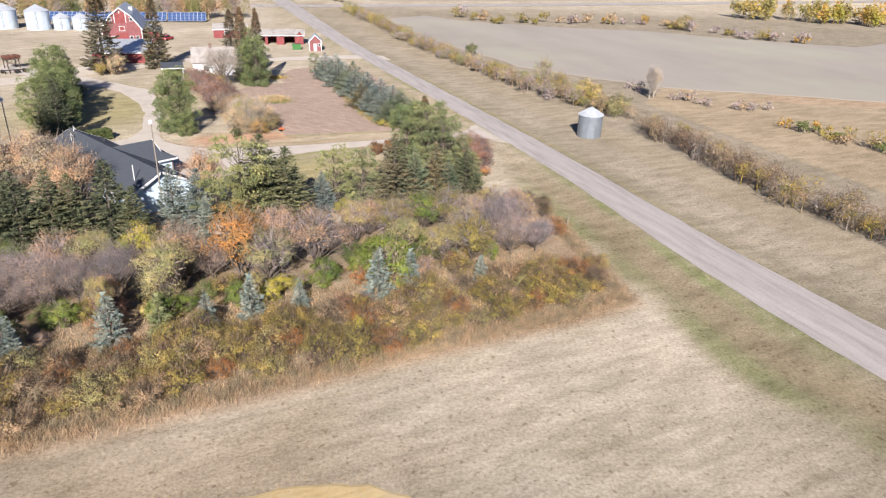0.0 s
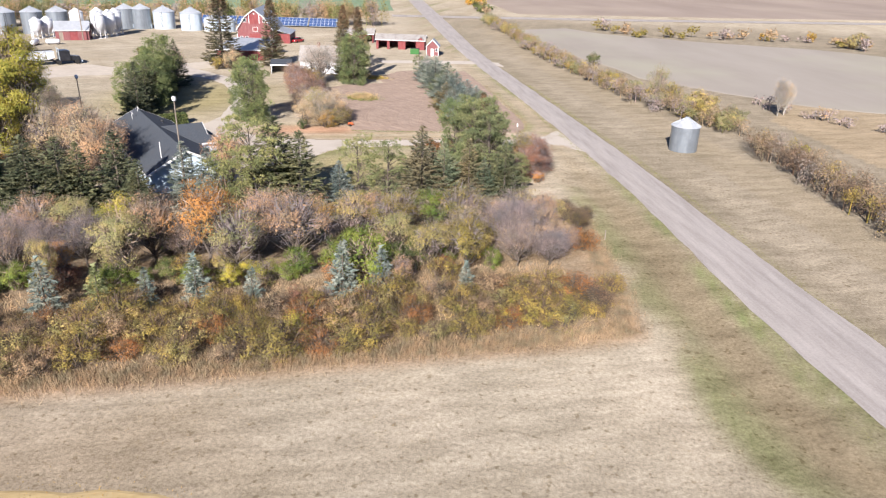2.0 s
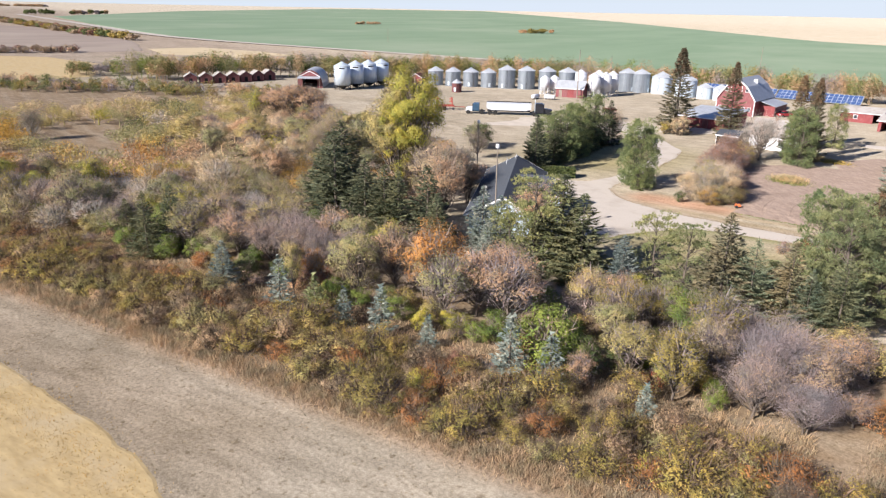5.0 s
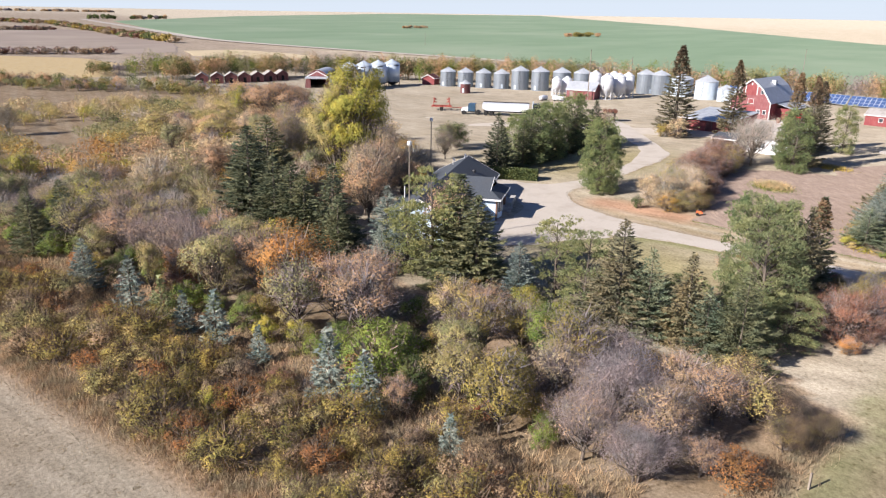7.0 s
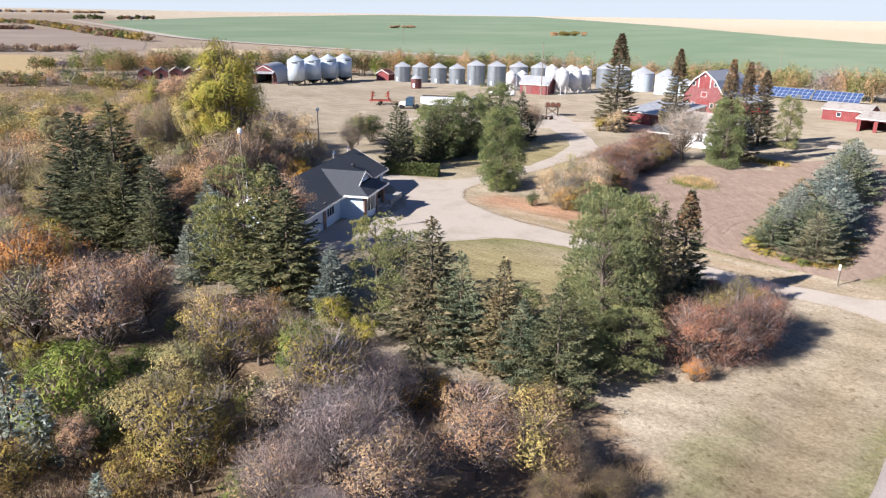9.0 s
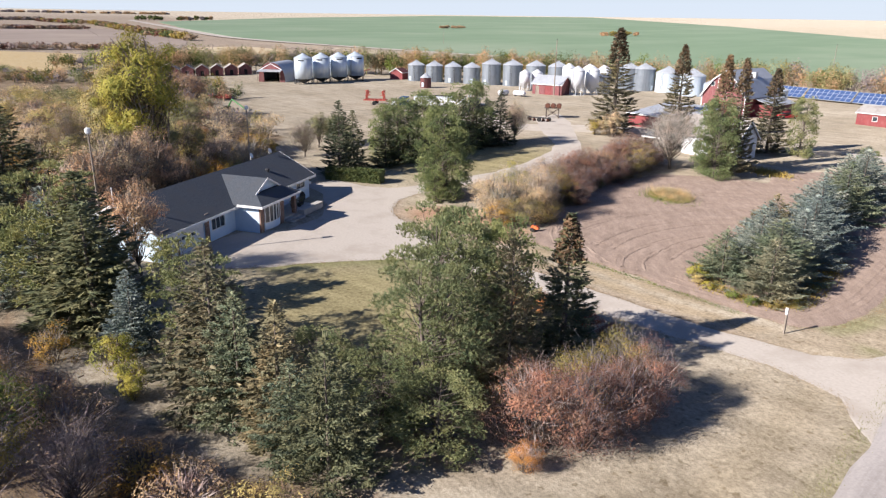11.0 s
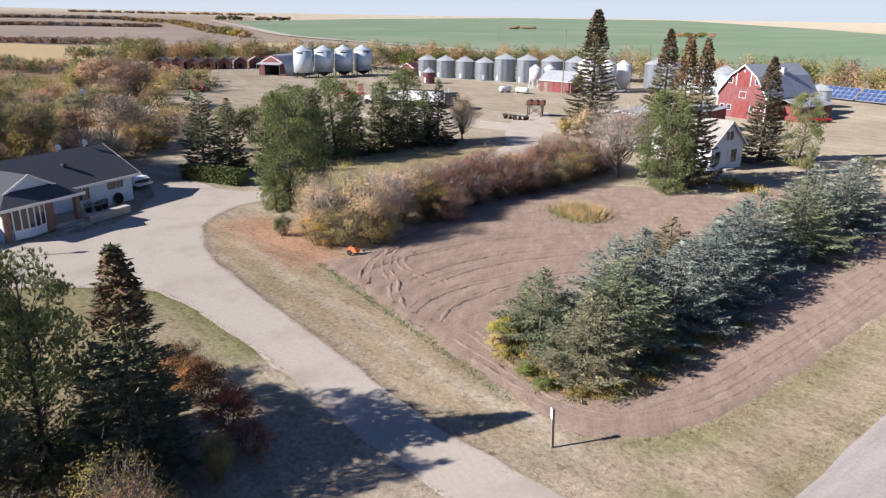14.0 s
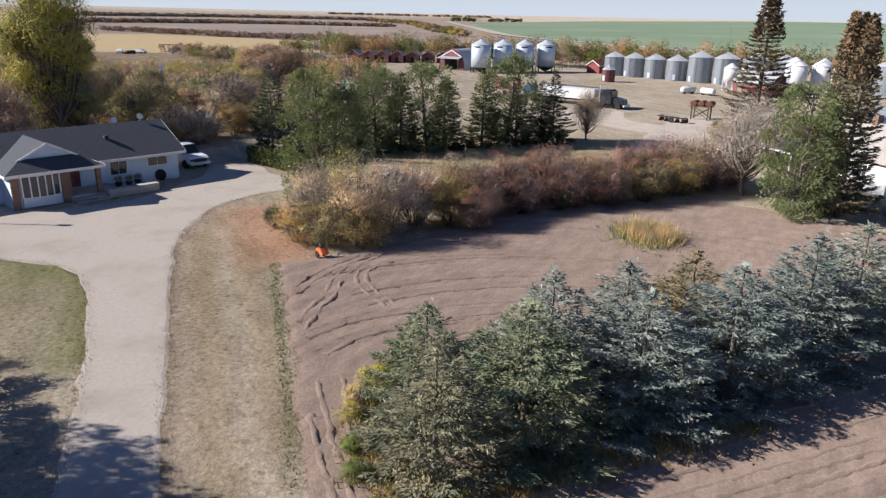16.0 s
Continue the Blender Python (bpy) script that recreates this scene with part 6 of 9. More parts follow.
blades("weed_patch", "dry weeds at the plot's far end", np.c_[gr_.normal(-35.5, 1.6, 900), gr_.normal(149.6, 0.8, 900)], 0.6, 0.05, "olive", 13, 0.6)


# ---- building materials ----
def siding(name, c1, c2, step=0.2, stain=None, depth=0.02):
    """Painted lap boards: courses across the height, weathered paint."""
    m, nt, b = shader(name)
    n = noise_tex(nt, 1.2, 5, 0.65, None, False)
    r = ramp(nt, [(0.3, c1), (0.7, c2)])
    nt.links.new(n.outputs[0], r.inputs[0])
    col = r.outputs[0]
    if stain:
        n2 = noise_tex(nt, 5.0, 4, 0.7, (1, 1, 0.15), False)
        r2 = ramp(nt, [(0.5, (0, 0, 0)), (0.72, (1, 1, 1))])
        nt.links.new(n2.outputs[0], r2.inputs[0])
        col = mixc(nt, col, stain, r2.outputs[0])
    nt.links.new(col, b.inputs["Base Color"])
    b.inputs["Roughness"].default_value = 0.7
    tc = nt.nodes.new("ShaderNodeTexCoord")
    sep = nt.nodes.new("ShaderNodeSeparateXYZ")
    nt.links.new(tc.outputs["Object"], sep.inputs[0])
    mth = nt.nodes.new("ShaderNodeMath")
    mth.operation = "PINGPONG"
    mth.inputs[1].default_value = step
    nt.links.new(sep.outputs["Z"], mth.inputs[0])
    bumped(nt, b, mth.outputs[0], 0.8, depth)
    return m


def ribbed(name, c1, c2, rough=0.4, metal=0.7, stain=(0.4, 0.42, 0.44), scale=2.0):
    """Sheet metal with streaks that run down and faint dull patches."""
    m, nt, b = shader(name)
    n = noise_tex(nt, scale, 4, 0.6, (1, 1, 0.12), False)
    r = ramp(nt, [(0.3, c1), (0.7, c2)])
    nt.links.new(n.outputs[0], r.inputs[0])
    n2 = noise_tex(nt, 0.7, 3, 0.6, None, False)
    r2 = ramp(nt, [(0.5, (0, 0, 0)), (0.75, (0.7, 0.7, 0.7))])
    nt.links.new(n2.outputs[0], r2.inputs[0])
    nt.links.new(mixc(nt, r.outputs[0], stain, r2.outputs[0]), b.inputs["Base Color"])
    b.inputs["Roughness"].default_value = rough
    b.inputs["Metallic"].default_value = metal
    return m


GALV = ribbed("galvanised_steel", (0.22, 0.25, 0.28), (0.31, 0.34, 0.37), 0.42, 0.4, (0.2, 0.22, 0.245))
GALV_BRIGHT = ribbed("bright_steel", (0.52, 0.60, 0.67), (0.64, 0.71, 0.77), 0.38, 0.25, (0.48, 0.55, 0.62))
GALV_ROOF = ribbed("roof_steel", (0.42, 0.45, 0.48), (0.54, 0.56, 0.59), 0.5, 0.2, (0.36, 0.37, 0.38))
WHITE_STEEL = ribbed("white_steel", (0.62, 0.63, 0.65), (0.72, 0.73, 0.75), 0.45, 0.0, (0.68, 0.67, 0.65))
RED = siding("red_boards", (0.19, 0.032, 0.036), (0.26, 0.05, 0.05), 0.18, (0.29, 0.11, 0.10))
RED_PALE = siding("faded_red_boards", (0.18, 0.052, 0.056), (0.25, 0.08, 0.08), 0.2, (0.29, 0.15, 0.145))
RED_DARK = siding("dark_red_boards", (0.11, 0.032, 0.034), (0.17, 0.052, 0.05), 0.18, (0.2, 0.12, 0.11))
BLUE = siding("pale_blue_siding", (0.53, 0.66, 0.79), (0.60, 0.73, 0.85), 0.2)
WHITE_BOARD = siding("white_boards", (0.70, 0.72, 0.74), (0.80, 0.82, 0.84), 0.15, (0.62, 0.63, 0.64))
TRIM = surface("white_trim", (0.72, 0.72, 0.71), (0.82, 0.82, 0.81), 4, 0.6, bump=0.1)
SHINGLE = surface("slate_shingle", (0.045, 0.055, 0.07), (0.095, 0.105, 0.12), 7, 0.9, stain=(0.075, 0.08, 0.09), stain_scale=0.8, bump=0.6, stretch=(1, 1, 3))
WOOD_DARK = surface("dark_timber", (0.07, 0.055, 0.045), (0.15, 0.12, 0.10), 6, 0.9, bump=0.4, stretch=(1, 1, 0.2))
SHINGLE_GREY = surface("weathered_shingle", (0.30, 0.28, 0.26), (0.44, 0.41, 0.38), 5, 0.9, stain=(0.26, 0.23, 0.21), stain_scale=0.9, bump=0.5)
METAL_ROOF = ribbed("barn_roof", (0.36, 0.38, 0.41), (0.46, 0.48, 0.51), 0.5, 0.15, (0.33, 0.34, 0.35))
# near-black that paints indoor shade into rooms and bays; also the granaries' dark doors
DARK = surface("dark_door_and_shade", (0.012, 0.012, 0.012), (0.03, 0.028, 0.026), 2, 0.9, bump=0)
CONCRETE = surface("concrete", (0.38, 0.36, 0.33), (0.50, 0.48, 0.44), 3, 0.9, stain=(0.30, 0.28, 0.26), stain_scale=0.8, bump=0.4)
STEEL_DARK = surface("dark_steel", (0.03, 0.032, 0.035), (0.07, 0.07, 0.075), 5, 0.55, 0.4, bump=0.2)
RUST = surface("rusted_steel", (0.12, 0.05, 0.035), (0.20, 0.09, 0.06), 4, 0.85, 0.1, stain=(0.10, 0.05, 0.035), stain_scale=1.5, bump=0.4)
MACHINE_RED = surface("machine_red", (0.34, 0.065, 0.05), (0.45, 0.11, 0.08), 3, 0.5, bump=0.1)
MACHINE_GREEN = surface("machine_green", (0.05, 0.16, 0.05), (0.08, 0.22, 0.07), 3, 0.5, bump=0.1)
WOOD_GREY = surface("weathered_wood", (0.20, 0.165, 0.13), (0.34, 0.29, 0.24), 5, 0.9, bump=0.5, stretch=(1, 1, 0.15))
PAINT_WHITE = surface("gloss_white", (0.74, 0.75, 0.76), (0.80, 0.81, 0.82), 2, 0.25, bump=0.0, spec=0.5)
PAINT_BLACK = surface("gloss_black", (0.015, 0.016, 0.02), (0.03, 0.032, 0.04), 2, 0.2, bump=0.0, spec=0.5)
PAINT_BLUE = surface("gloss_blue", (0.03, 0.07, 0.12), (0.05, 0.10, 0.16), 2, 0.25, bump=0.0, spec=0.5)
PAINT_RED = surface("gloss_red", (0.45, 0.03, 0.04), (0.55, 0.05, 0.06), 2, 0.25, bump=0.0, spec=0.5)
TYRE = surface("tyre_rubber", (0.015, 0.015, 0.015), (0.04, 0.038, 0.036), 6, 0.85, bump=0.3)
ORANGE = surface("orange_plastic", (0.70, 0.14, 0.05), (0.80, 0.22, 0.08), 3, 0.45, bump=0.0)


def glass_material():
    m, nt, b = shader("window_glass")
    b.inputs["Base Color"].default_value = (0.05, 0.06, 0.07, 1)
    b.inputs["Roughness"].default_value = 0.05
    b.inputs["Specular IOR Level"].default_value = 0.5
    return m


GLASS = glass_material()


def brick_material():
    m, nt, b = shader("brown_brick")
    bt = nt.nodes.new("ShaderNodeTexBrick")
    bt.inputs["Scale"].default_value = 1.0
    bt.inputs["Brick Width"].default_value = 0.22
    bt.inputs["Row Height"].default_value = 0.075
    bt.inputs["Mortar Size"].default_value = 0.008
    bt.inputs["Color1"].default_value = (0.15, 0.075, 0.05, 1)
    bt.inputs["Color2"].default_value = (0.26, 0.14, 0.09, 1)
    bt.inputs["Mortar"].default_value = (0.30, 0.27, 0.24, 1)
    tc = nt.nodes.new("ShaderNodeTexCoord")
    mp = nt.nodes.new("ShaderNodeMapping")
    mp.inputs["Rotation"].default_value = (radians(90), 0, 0)
    nt.links.new(tc.outputs["Object"], mp.inputs[0])
    nt.links.new(mp.outputs[0], bt.inputs["Vector"])
    nt.links.new(bt.outputs["Color"], b.inputs["Base Color"])
    b.inputs["Roughness"].default_value = 0.9
    return m


BRICK = brick_material()


def solar_material():
    m, nt, b = shader("solar_cell")
    n = noise_tex(nt, 0.6, 2, 0.5, None, False)
    r = ramp(nt, [(0.3, (0.045, 0.08, 0.19)), (0.7, (0.07, 0.12, 0.26))])
    nt.links.new(n.outputs[0], r.inputs[0])
    nt.links.new(r.outputs[0], b.inputs["Base Color"])
    b.inputs["Roughness"].default_value = 0.18
    return m


SOLAR = solar_material()


# ---- building helpers ----
def wall_cells(x0, x1, z0, z1, y0, y1, holes, across="x"):
    """A wall with openings that go right through: holes are (x0, x1, z0, z1)."""
    xs = sorted({x0, x1, *[h[0] for h in holes], *[h[1] for h in holes]})
    zs = sorted({z0, z1, *[h[2] for h in holes], *[h[3] for h in holes]})
    nx, nz = len(xs) - 1, len(zs) - 1

    def solid_at(i, j):
        if not (0 <= i < nx and 0 <= j < nz):
            return False
        return not any(h[0] <= xs[i] and xs[i + 1] <= h[1] and h[2] <= zs[j] and zs[j + 1] <= h[3] for h in holes)

    s, seen = Solid(), {}

    def corner(i, k, j):
        if (i, k, j) not in seen:
            seen[i, k, j] = len(s.v)
            y = (y0, y1)[k]
            s.v.append((xs[i], y, zs[j]) if across == "x" else (y, xs[i], zs[j]))
        return seen[i, k, j]

    for i in range(nx):
        for j in range(nz):
            if not solid_at(i, j):
                continue
            for k in (0, 1):
                s.f.append((corner(i, k, j), corner(i + 1, k, j), corner(i + 1, k, j + 1), corner(i, k, j + 1)))
            for di, dj, a, b in ((-1, 0, (i, j), (i, j + 1)), (1, 0, (i + 1, j), (i + 1, j + 1)), (0, -1, (i, j), (i + 1, j)), (0, 1, (i, j + 1), (i + 1, j + 1))):
                if not solid_at(i + di, j + dj):
                    s.f.append((corner(a[0], 0, a[1]), corner(b[0], 0, b[1]), corner(b[0], 1, b[1]), corner(a[0], 1, a[1])))
    return s


def slab(p, q, r, t, thick=0.12):
    """A roof slab over four corner points (in order), thickened downward."""
    s = Solid()
    v = [Vector(a) for a in (p, q, r, t)]
    n = (v[1] - v[0]).cross(v[3] - v[0]).normalized()
    if n.z < 0:
        n = -n
    s.add([*v, *[a - n * thick for a in v]], [(0, 1, 2, 3), (7, 6, 5, 4), (0, 4, 5, 1), (1, 5, 6, 2), (2, 6, 7, 3), (3, 7, 4, 0)])
    return s


def gable_roof(parent, x0, x1, y0, y1, eave, ridge, mat, over=0.35, thick=0.12, trim=None, label=""):
    """Two slabs with the ridge along x, and barge boards."""
    ym = (y0 + y1) / 2
    k = (ridge - eave) / (ym - y0)
    e = eave - k * over
    z = 0.02
    for ya in (y0 - over, y1 + over):
        part("roof", slab((x0 - over, ya, e + z), (x1 + over, ya, e + z), (x1 + over, ym, ridge + z), (x0 - over, ym, ridge + z), thick), mat, parent, label)
    if trim:
        for xa, w in ((x0 - over, -0.03), (x1 + over, 0.03)):
            for ya in (y0 - over, y1 + over):
                part("barge_board", slab((xa, ya, e + z + 0.015), (xa + w, ya, e + z + 0.015), (xa + w, ym, ridge + z + 0.015), (xa, ym, ridge + z + 0.015), thick + 0.1), trim, parent)
        for ya, w in ((y0 - over, -0.03), (y1 + over, 0.03)):
            part("fascia", Solid().box(x0 - over, min(ya, ya + w), e - thick - 0.06, x1 + over, max(ya, ya + w), e + z), trim, parent)


def window(parent, x0, x1, z0, z1, y, face=-1, across="x", panes=2, mat=TRIM, glass=GLASS, depth=0.08):
    """A window in a wall at y that faces -y (face -1) or +y: frame, mullions and panes."""
    def bx(s, a, b, c, d, e, f):
        lo, hi = sorted((y + face * e, y + face * f))
        return s.box(a, lo, c, b, hi, d) if across == "x" else s.box(lo, a, c, hi, b, d)
    fr = Solid()
    w = 0.07
    for a, b, c, d in ((x0 - w, x0, z0 - w, z1 + w), (x1, x1 + w, z0 - w, z1 + w), (x0, x1, z0 - w, z0), (x0, x1, z1, z1 + w)):
        bx(fr, a, b, c, d, -depth, 0.03)
    frame_ob = part("window", fr, mat, parent, "white-framed window" if mat is TRIM else "")
    for i in range(panes):
        a, b = x0 + (x1 - x0) * i / panes, x0 + (x1 - x0) * (i + 1) / panes
        part("pane", bx(Solid(), a + 0.02, b - 0.02, z0, z1, -depth + 0.01, -depth + 0.03), glass, frame_ob)
        if i:
            part("mullion", bx(Solid(), a - 0.02, a + 0.02, z0, z1, -depth, 0.01), mat, frame_ob)
    return frame_ob


# ---- the house ----
def build_house():
    h = thing("house", "pale blue ranch house with slate-grey shingle roof", "house", pose(-27.92, 76.74, 0, 0, 0, 137.1))
    F = 0.4
    E, K = 2.62, 4.55
    holes = [(0.15, 4.55, 0.02, 2.12), (5.6, 7.4, 0.95, 2.15), (16.9, 18.2, 1.0, 2.15), (20.0, 21.6, 1.35, 2.15), (13.6, 14.55, 0.45, 2.3)]
    part("wall", wall_cells(-0.7, 22.6, 0, E, F, F + 0.2, holes), BLUE, h)
    part("wall", Solid().box(-0.7, 7.6, 0, 22.6, 7.8, E), BLUE, h)
    ym = (F + 7.8) / 2
    for xa, xb in ((-0.7, -0.5), (22.4, 22.6)):
        part("wall", Solid().prism([(F + 0.2, 0), (7.6, 0), (7.6, E), (ym, K - 0.1), (F + 0.2, E)], xa, xb, "x"), BLUE, h)
    part("foundation", Solid().box(-0.68, F + 0.02, -0.3, 22.58, 7.78, 0.06), CONCRETE, h)
    gable_roof(h, -0.7, 22.6, F, 7.8, E, K, SHINGLE, 0.55, 0.14, TRIM)
    # rooms behind the panes: their dimness is painted as near-black blocks
    part("room_shade_block", Solid().box(-0.45, 1.6, 0.07, 22.35, 7.5, 2.5), DARK, h)
    # garage door of four panels with a row of small lights
    door = part("garage_door", Solid().box(0.15, F + 0.06, 0.03, 4.55, F + 0.1, 2.12), TRIM, h, "white panelled garage door")
    for i in range(4):
        part("panel", Solid().box(0.2, F + 0.035, 0.06 + 0.52 * i, 4.5, F + 0.058, 0.53 + 0.52 * i), TRIM, door)
    for i in range(4):
        x = 1.05 + 0.62 * i
        part("pane", Solid().box(x, F + 0.02, 1.22, x + 0.5, F + 0.034, 1.46), GLASS, door)
    for a, b in ((-0.72, 0.13), (4.62, 5.12)):
        part("brick_pier", Solid().box(a, F - 0.12, 0, b, F - 0.003, E), BRICK, h, "brown brick facing beside the garage door")
    window(h, 5.6, 7.4, 0.95, 2.15, F, -1, "x", 3)
    window(h, 16.9, 18.2, 1.0, 2.15, F, -1, "x", 2)
    window(h, 20.0, 21.6, 1.35, 2.15, F, -1, "x", 2)
    # projecting front with a bow window, under a hipped gable
    part("wall", Solid().box(9.0, -2.1, 0, 9.2, F, E), BLUE, h)
    part("wall", Solid().box(12.55, -2.1, 0, 12.75, F, E), BLUE, h)
    part("wall", wall_cells(9.2, 12.55, 0, E, -2.1, -1.9, [(9.65, 12.15, 0.75, 2.3)]), BLUE, h)
    part("room_shade_block", Solid().box(9.25, -1.5, 0.1, 12.5, F, 2.45), DARK, h)
    for a, b in ((8.98, 9.5), (12.3, 12.95)):
        part("brick_pier", Solid().box(a, -2.25, 0, b, -2.103, E), BRICK, h, "brown brick pier beside the bow window")
    # bow of five lights
    bow = []
    for i in range(6):
        s = i / 5
        bow.append((9.65 + 2.5 * s, -2.12 - 0.42 * math.sin(math.pi * (0.12 + 0.76 * s))))
    part("window_base", Solid().prism(bow + [(12.15, -1.95), (9.65, -1.95)], 0.12, 0.75, "z"), BLUE, h)
    part("window_head", Solid().prism(bow + [(12.15, -1.95), (9.65, -1.95)], 2.28, 2.45, "z"), TRIM, h)
    bw = part("window", Solid().prism(bow + [(12.15, -1.95), (9.65, -1.95)], 0.752, 0.8, "z"), TRIM, h, "white bow window of five tall lights")
    for i, (x, y) in enumerate(bow):
        part("mullion", Solid().box(x - 0.045, y - 0.045, 0.8, x + 0.045, y + 0.045, 2.28), TRIM, bw)
        if i:
            a, b = bow[i - 1], (x, y)
            part("pane", Solid().prism([a, b, (b[0], b[1] + 0.03), (a[0], a[1] + 0.03)], 0.8, 2.28, "z"), GLASS, bw)
    # cross roof: two slopes, skirt and small gable
    x0, x1, xm = 8.55, 15.35, 11.95
    yf, yg = -2.75, -1.35
    zt = 4.35
    k = (zt - E + 0.05) / (xm - x0)
    e = E - 0.06
    zg = e + (yg - yf) * k
    xg0, xg1 = x0 + (zg - e) / k, x1 - (zg - e) / k
    yb = 3.6
    part("roof", slab((x0, yf, e), (xg0, yg, zg), (xm, yg, zt), (xm, yb, zt), 0.02), SHINGLE, h)
    part("roof", Solid().add([(x0, yf, e), (xg0, yg, zg), (xm, yg, zt), (xm, yb, zt), (x0, 0.2, e), (x0, yf, e - 0.12), (x0, 0.2, e - 0.12), (xm, yb, e - 0.12)], [(0, 1, 2, 3, 4), (0, 4, 6, 5), (4, 3, 7, 6)]), SHINGLE, h)
    part("roof", Solid().add([(x1, yf, e), (xg1, yg, zg), (xm, yg, zt), (xm, yb, zt), (x1, 0.2, e), (x1, yf, e - 0.12), (x1, 0.2, e - 0.12), (xm, yb, e - 0.12)], [(4, 3, 2, 1, 0), (5, 6, 4, 0), (6, 7, 3, 4)]), SHINGLE, h)
    part("roof", slab((x0, yf, e), (x1, yf, e), (xg1, yg, zg), (xg0, yg, zg), 0.12), SHINGLE, h)
    part("gable", Solid().prism([(xg0, zg), (xg1, zg), (xm, zt)], yg + 0.25, yg + 0.35, "y"), BLUE, h)
    for a in (xg0 - 0.12, xg1 + 0.12):
        part("barge_board", slab((a, yg - 0.03, zg), (xm, yg - 0.03, zt + 0.06), (xm, yg + 0.02, zt + 0.06), (a, yg + 0.02, zg), 0.16), TRIM, h)
    part("fascia", Solid().box(x0, yf - 0.03, e - 0.2, x1, yf, e + 0.01), TRIM, h)
    part("fascia", Solid().box(x0 - 0.03, yf - 0.03, e - 0.2, x0, -0.2, e + 0.01), TRIM, h)
    part("fascia", Solid().box(x1, yf - 0.03, e - 0.2, x1 + 0.03, -0.2, e + 0.01), TRIM, h)
    part("soffit", Solid().box(x0 + 0.02, yf, e - 0.2, x1 - 0.02, F, e - 0.17), TRIM, h)
    # porch
    part("brick_pier", Solid().box(14.8, -2.3, 0.4, 15.15, -1.95, e - 0.2), BRICK, h, "brown brick porch pillar")
    part("door", Solid().box(13.6, F + 0.08, 0.45, 14.55, F + 0.13, 2.3), RED_DARK, h, "dark front door in shade")
    part("porch_floor", Solid().box(12.8, -2.3, 0, 16.4, F - 0.01, 0.42), CONCRETE, h)
    for i in range(2):
        part("step", Solid().box(12.9, -3.2 + 0.45 * i, 0, 15.2, -2.75 + 0.45 * i, 0.14 + 0.14 * i), CONCRETE, h)
    part("planter", Solid().box(15.3, -3.0, 0, 19.2, -2.35, 0.62), CONCRETE, h, "low grey planter wall by the steps")
    part("planter", Solid().box(16.42, -2.3, 0, 19.2, F - 0.02, 0.3), CONCRETE, h)
    # roof fittings
    part("vent", Solid().lathe([(0.16, 3.35), (0.16, 3.75), (0.26, 3.76), (0.22, 3.88), (0.02, 3.95)], 10, (17.6, 2.2)), STEEL_DARK, h)
    for x, y, z in ((21.4, 4.3, 4.4), (19.6, 5.4, 4.1)):
        dish = part("satellite_dish", Solid().tube((x, y, z - 0.3), (x, y, z + 0.45), 0.03), TRIM, h, "white satellite dish on the ridge")
        part("reflector", Solid().tube((x, y - 0.06, z + 0.5), (x, y - 0.12, z + 0.53), 0.05, 0.27, 14), TRIM, dish)
    part("mast", Solid().tube((1.0, 6.2, 3.0), (1.0, 6.2, 5.2), 0.05), TRIM, h, "white roof mast")
    return h


build_house()


def bench_things():
    m = pose(-27.92, 76.74, 0, 0, 0, 137.1)
    ob = thing("wagon_wheel", "dark iron wagon wheel leaning on the house wall", "wheel", m @ pose(20.9, 0.25, 0.48, 78, 0, 0))
    part("rim", Solid().lathe([(0.48, -0.03), (0.48, 0.03), (0.42, 0.03), (0.42, -0.03)], 24), STEEL_DARK, ob)
    for i in range(8):
        a = math.pi * i / 4
        part("spoke", Solid().tube((0, 0, 0), (0.43 * math.cos(a), 0.43 * math.sin(a), 0), 0.018, None, 5), STEEL_DARK, ob)
    for x, y in ((17.6, -1.2), (16.9, -0.9), (18.4, -1.0)):
        p = (m @ Vector((x, y, 0.3)))
        pot = thing("planter_pot", "dark pot with a withered shrub by the porch", "plant pot", Matrix.Translation(p), "porch pots")
        part("pot", Solid().lathe([(0.2, 0.0), (0.28, 0.35), (0.25, 0.36), (0.2, 0.3)], 12), STEEL_DARK, pot)
        c = new("crown", SHRUB[0]["leaves"])
        c.parent = pot
        c.matrix_local = Matrix.Translation((0, 0, 0.25)) @ Matrix.Scale(0.24, 4)
        c.material_slots[0].link = "OBJECT"
        c.material_slots[0].material = LEAF["dark"]


bench_things()


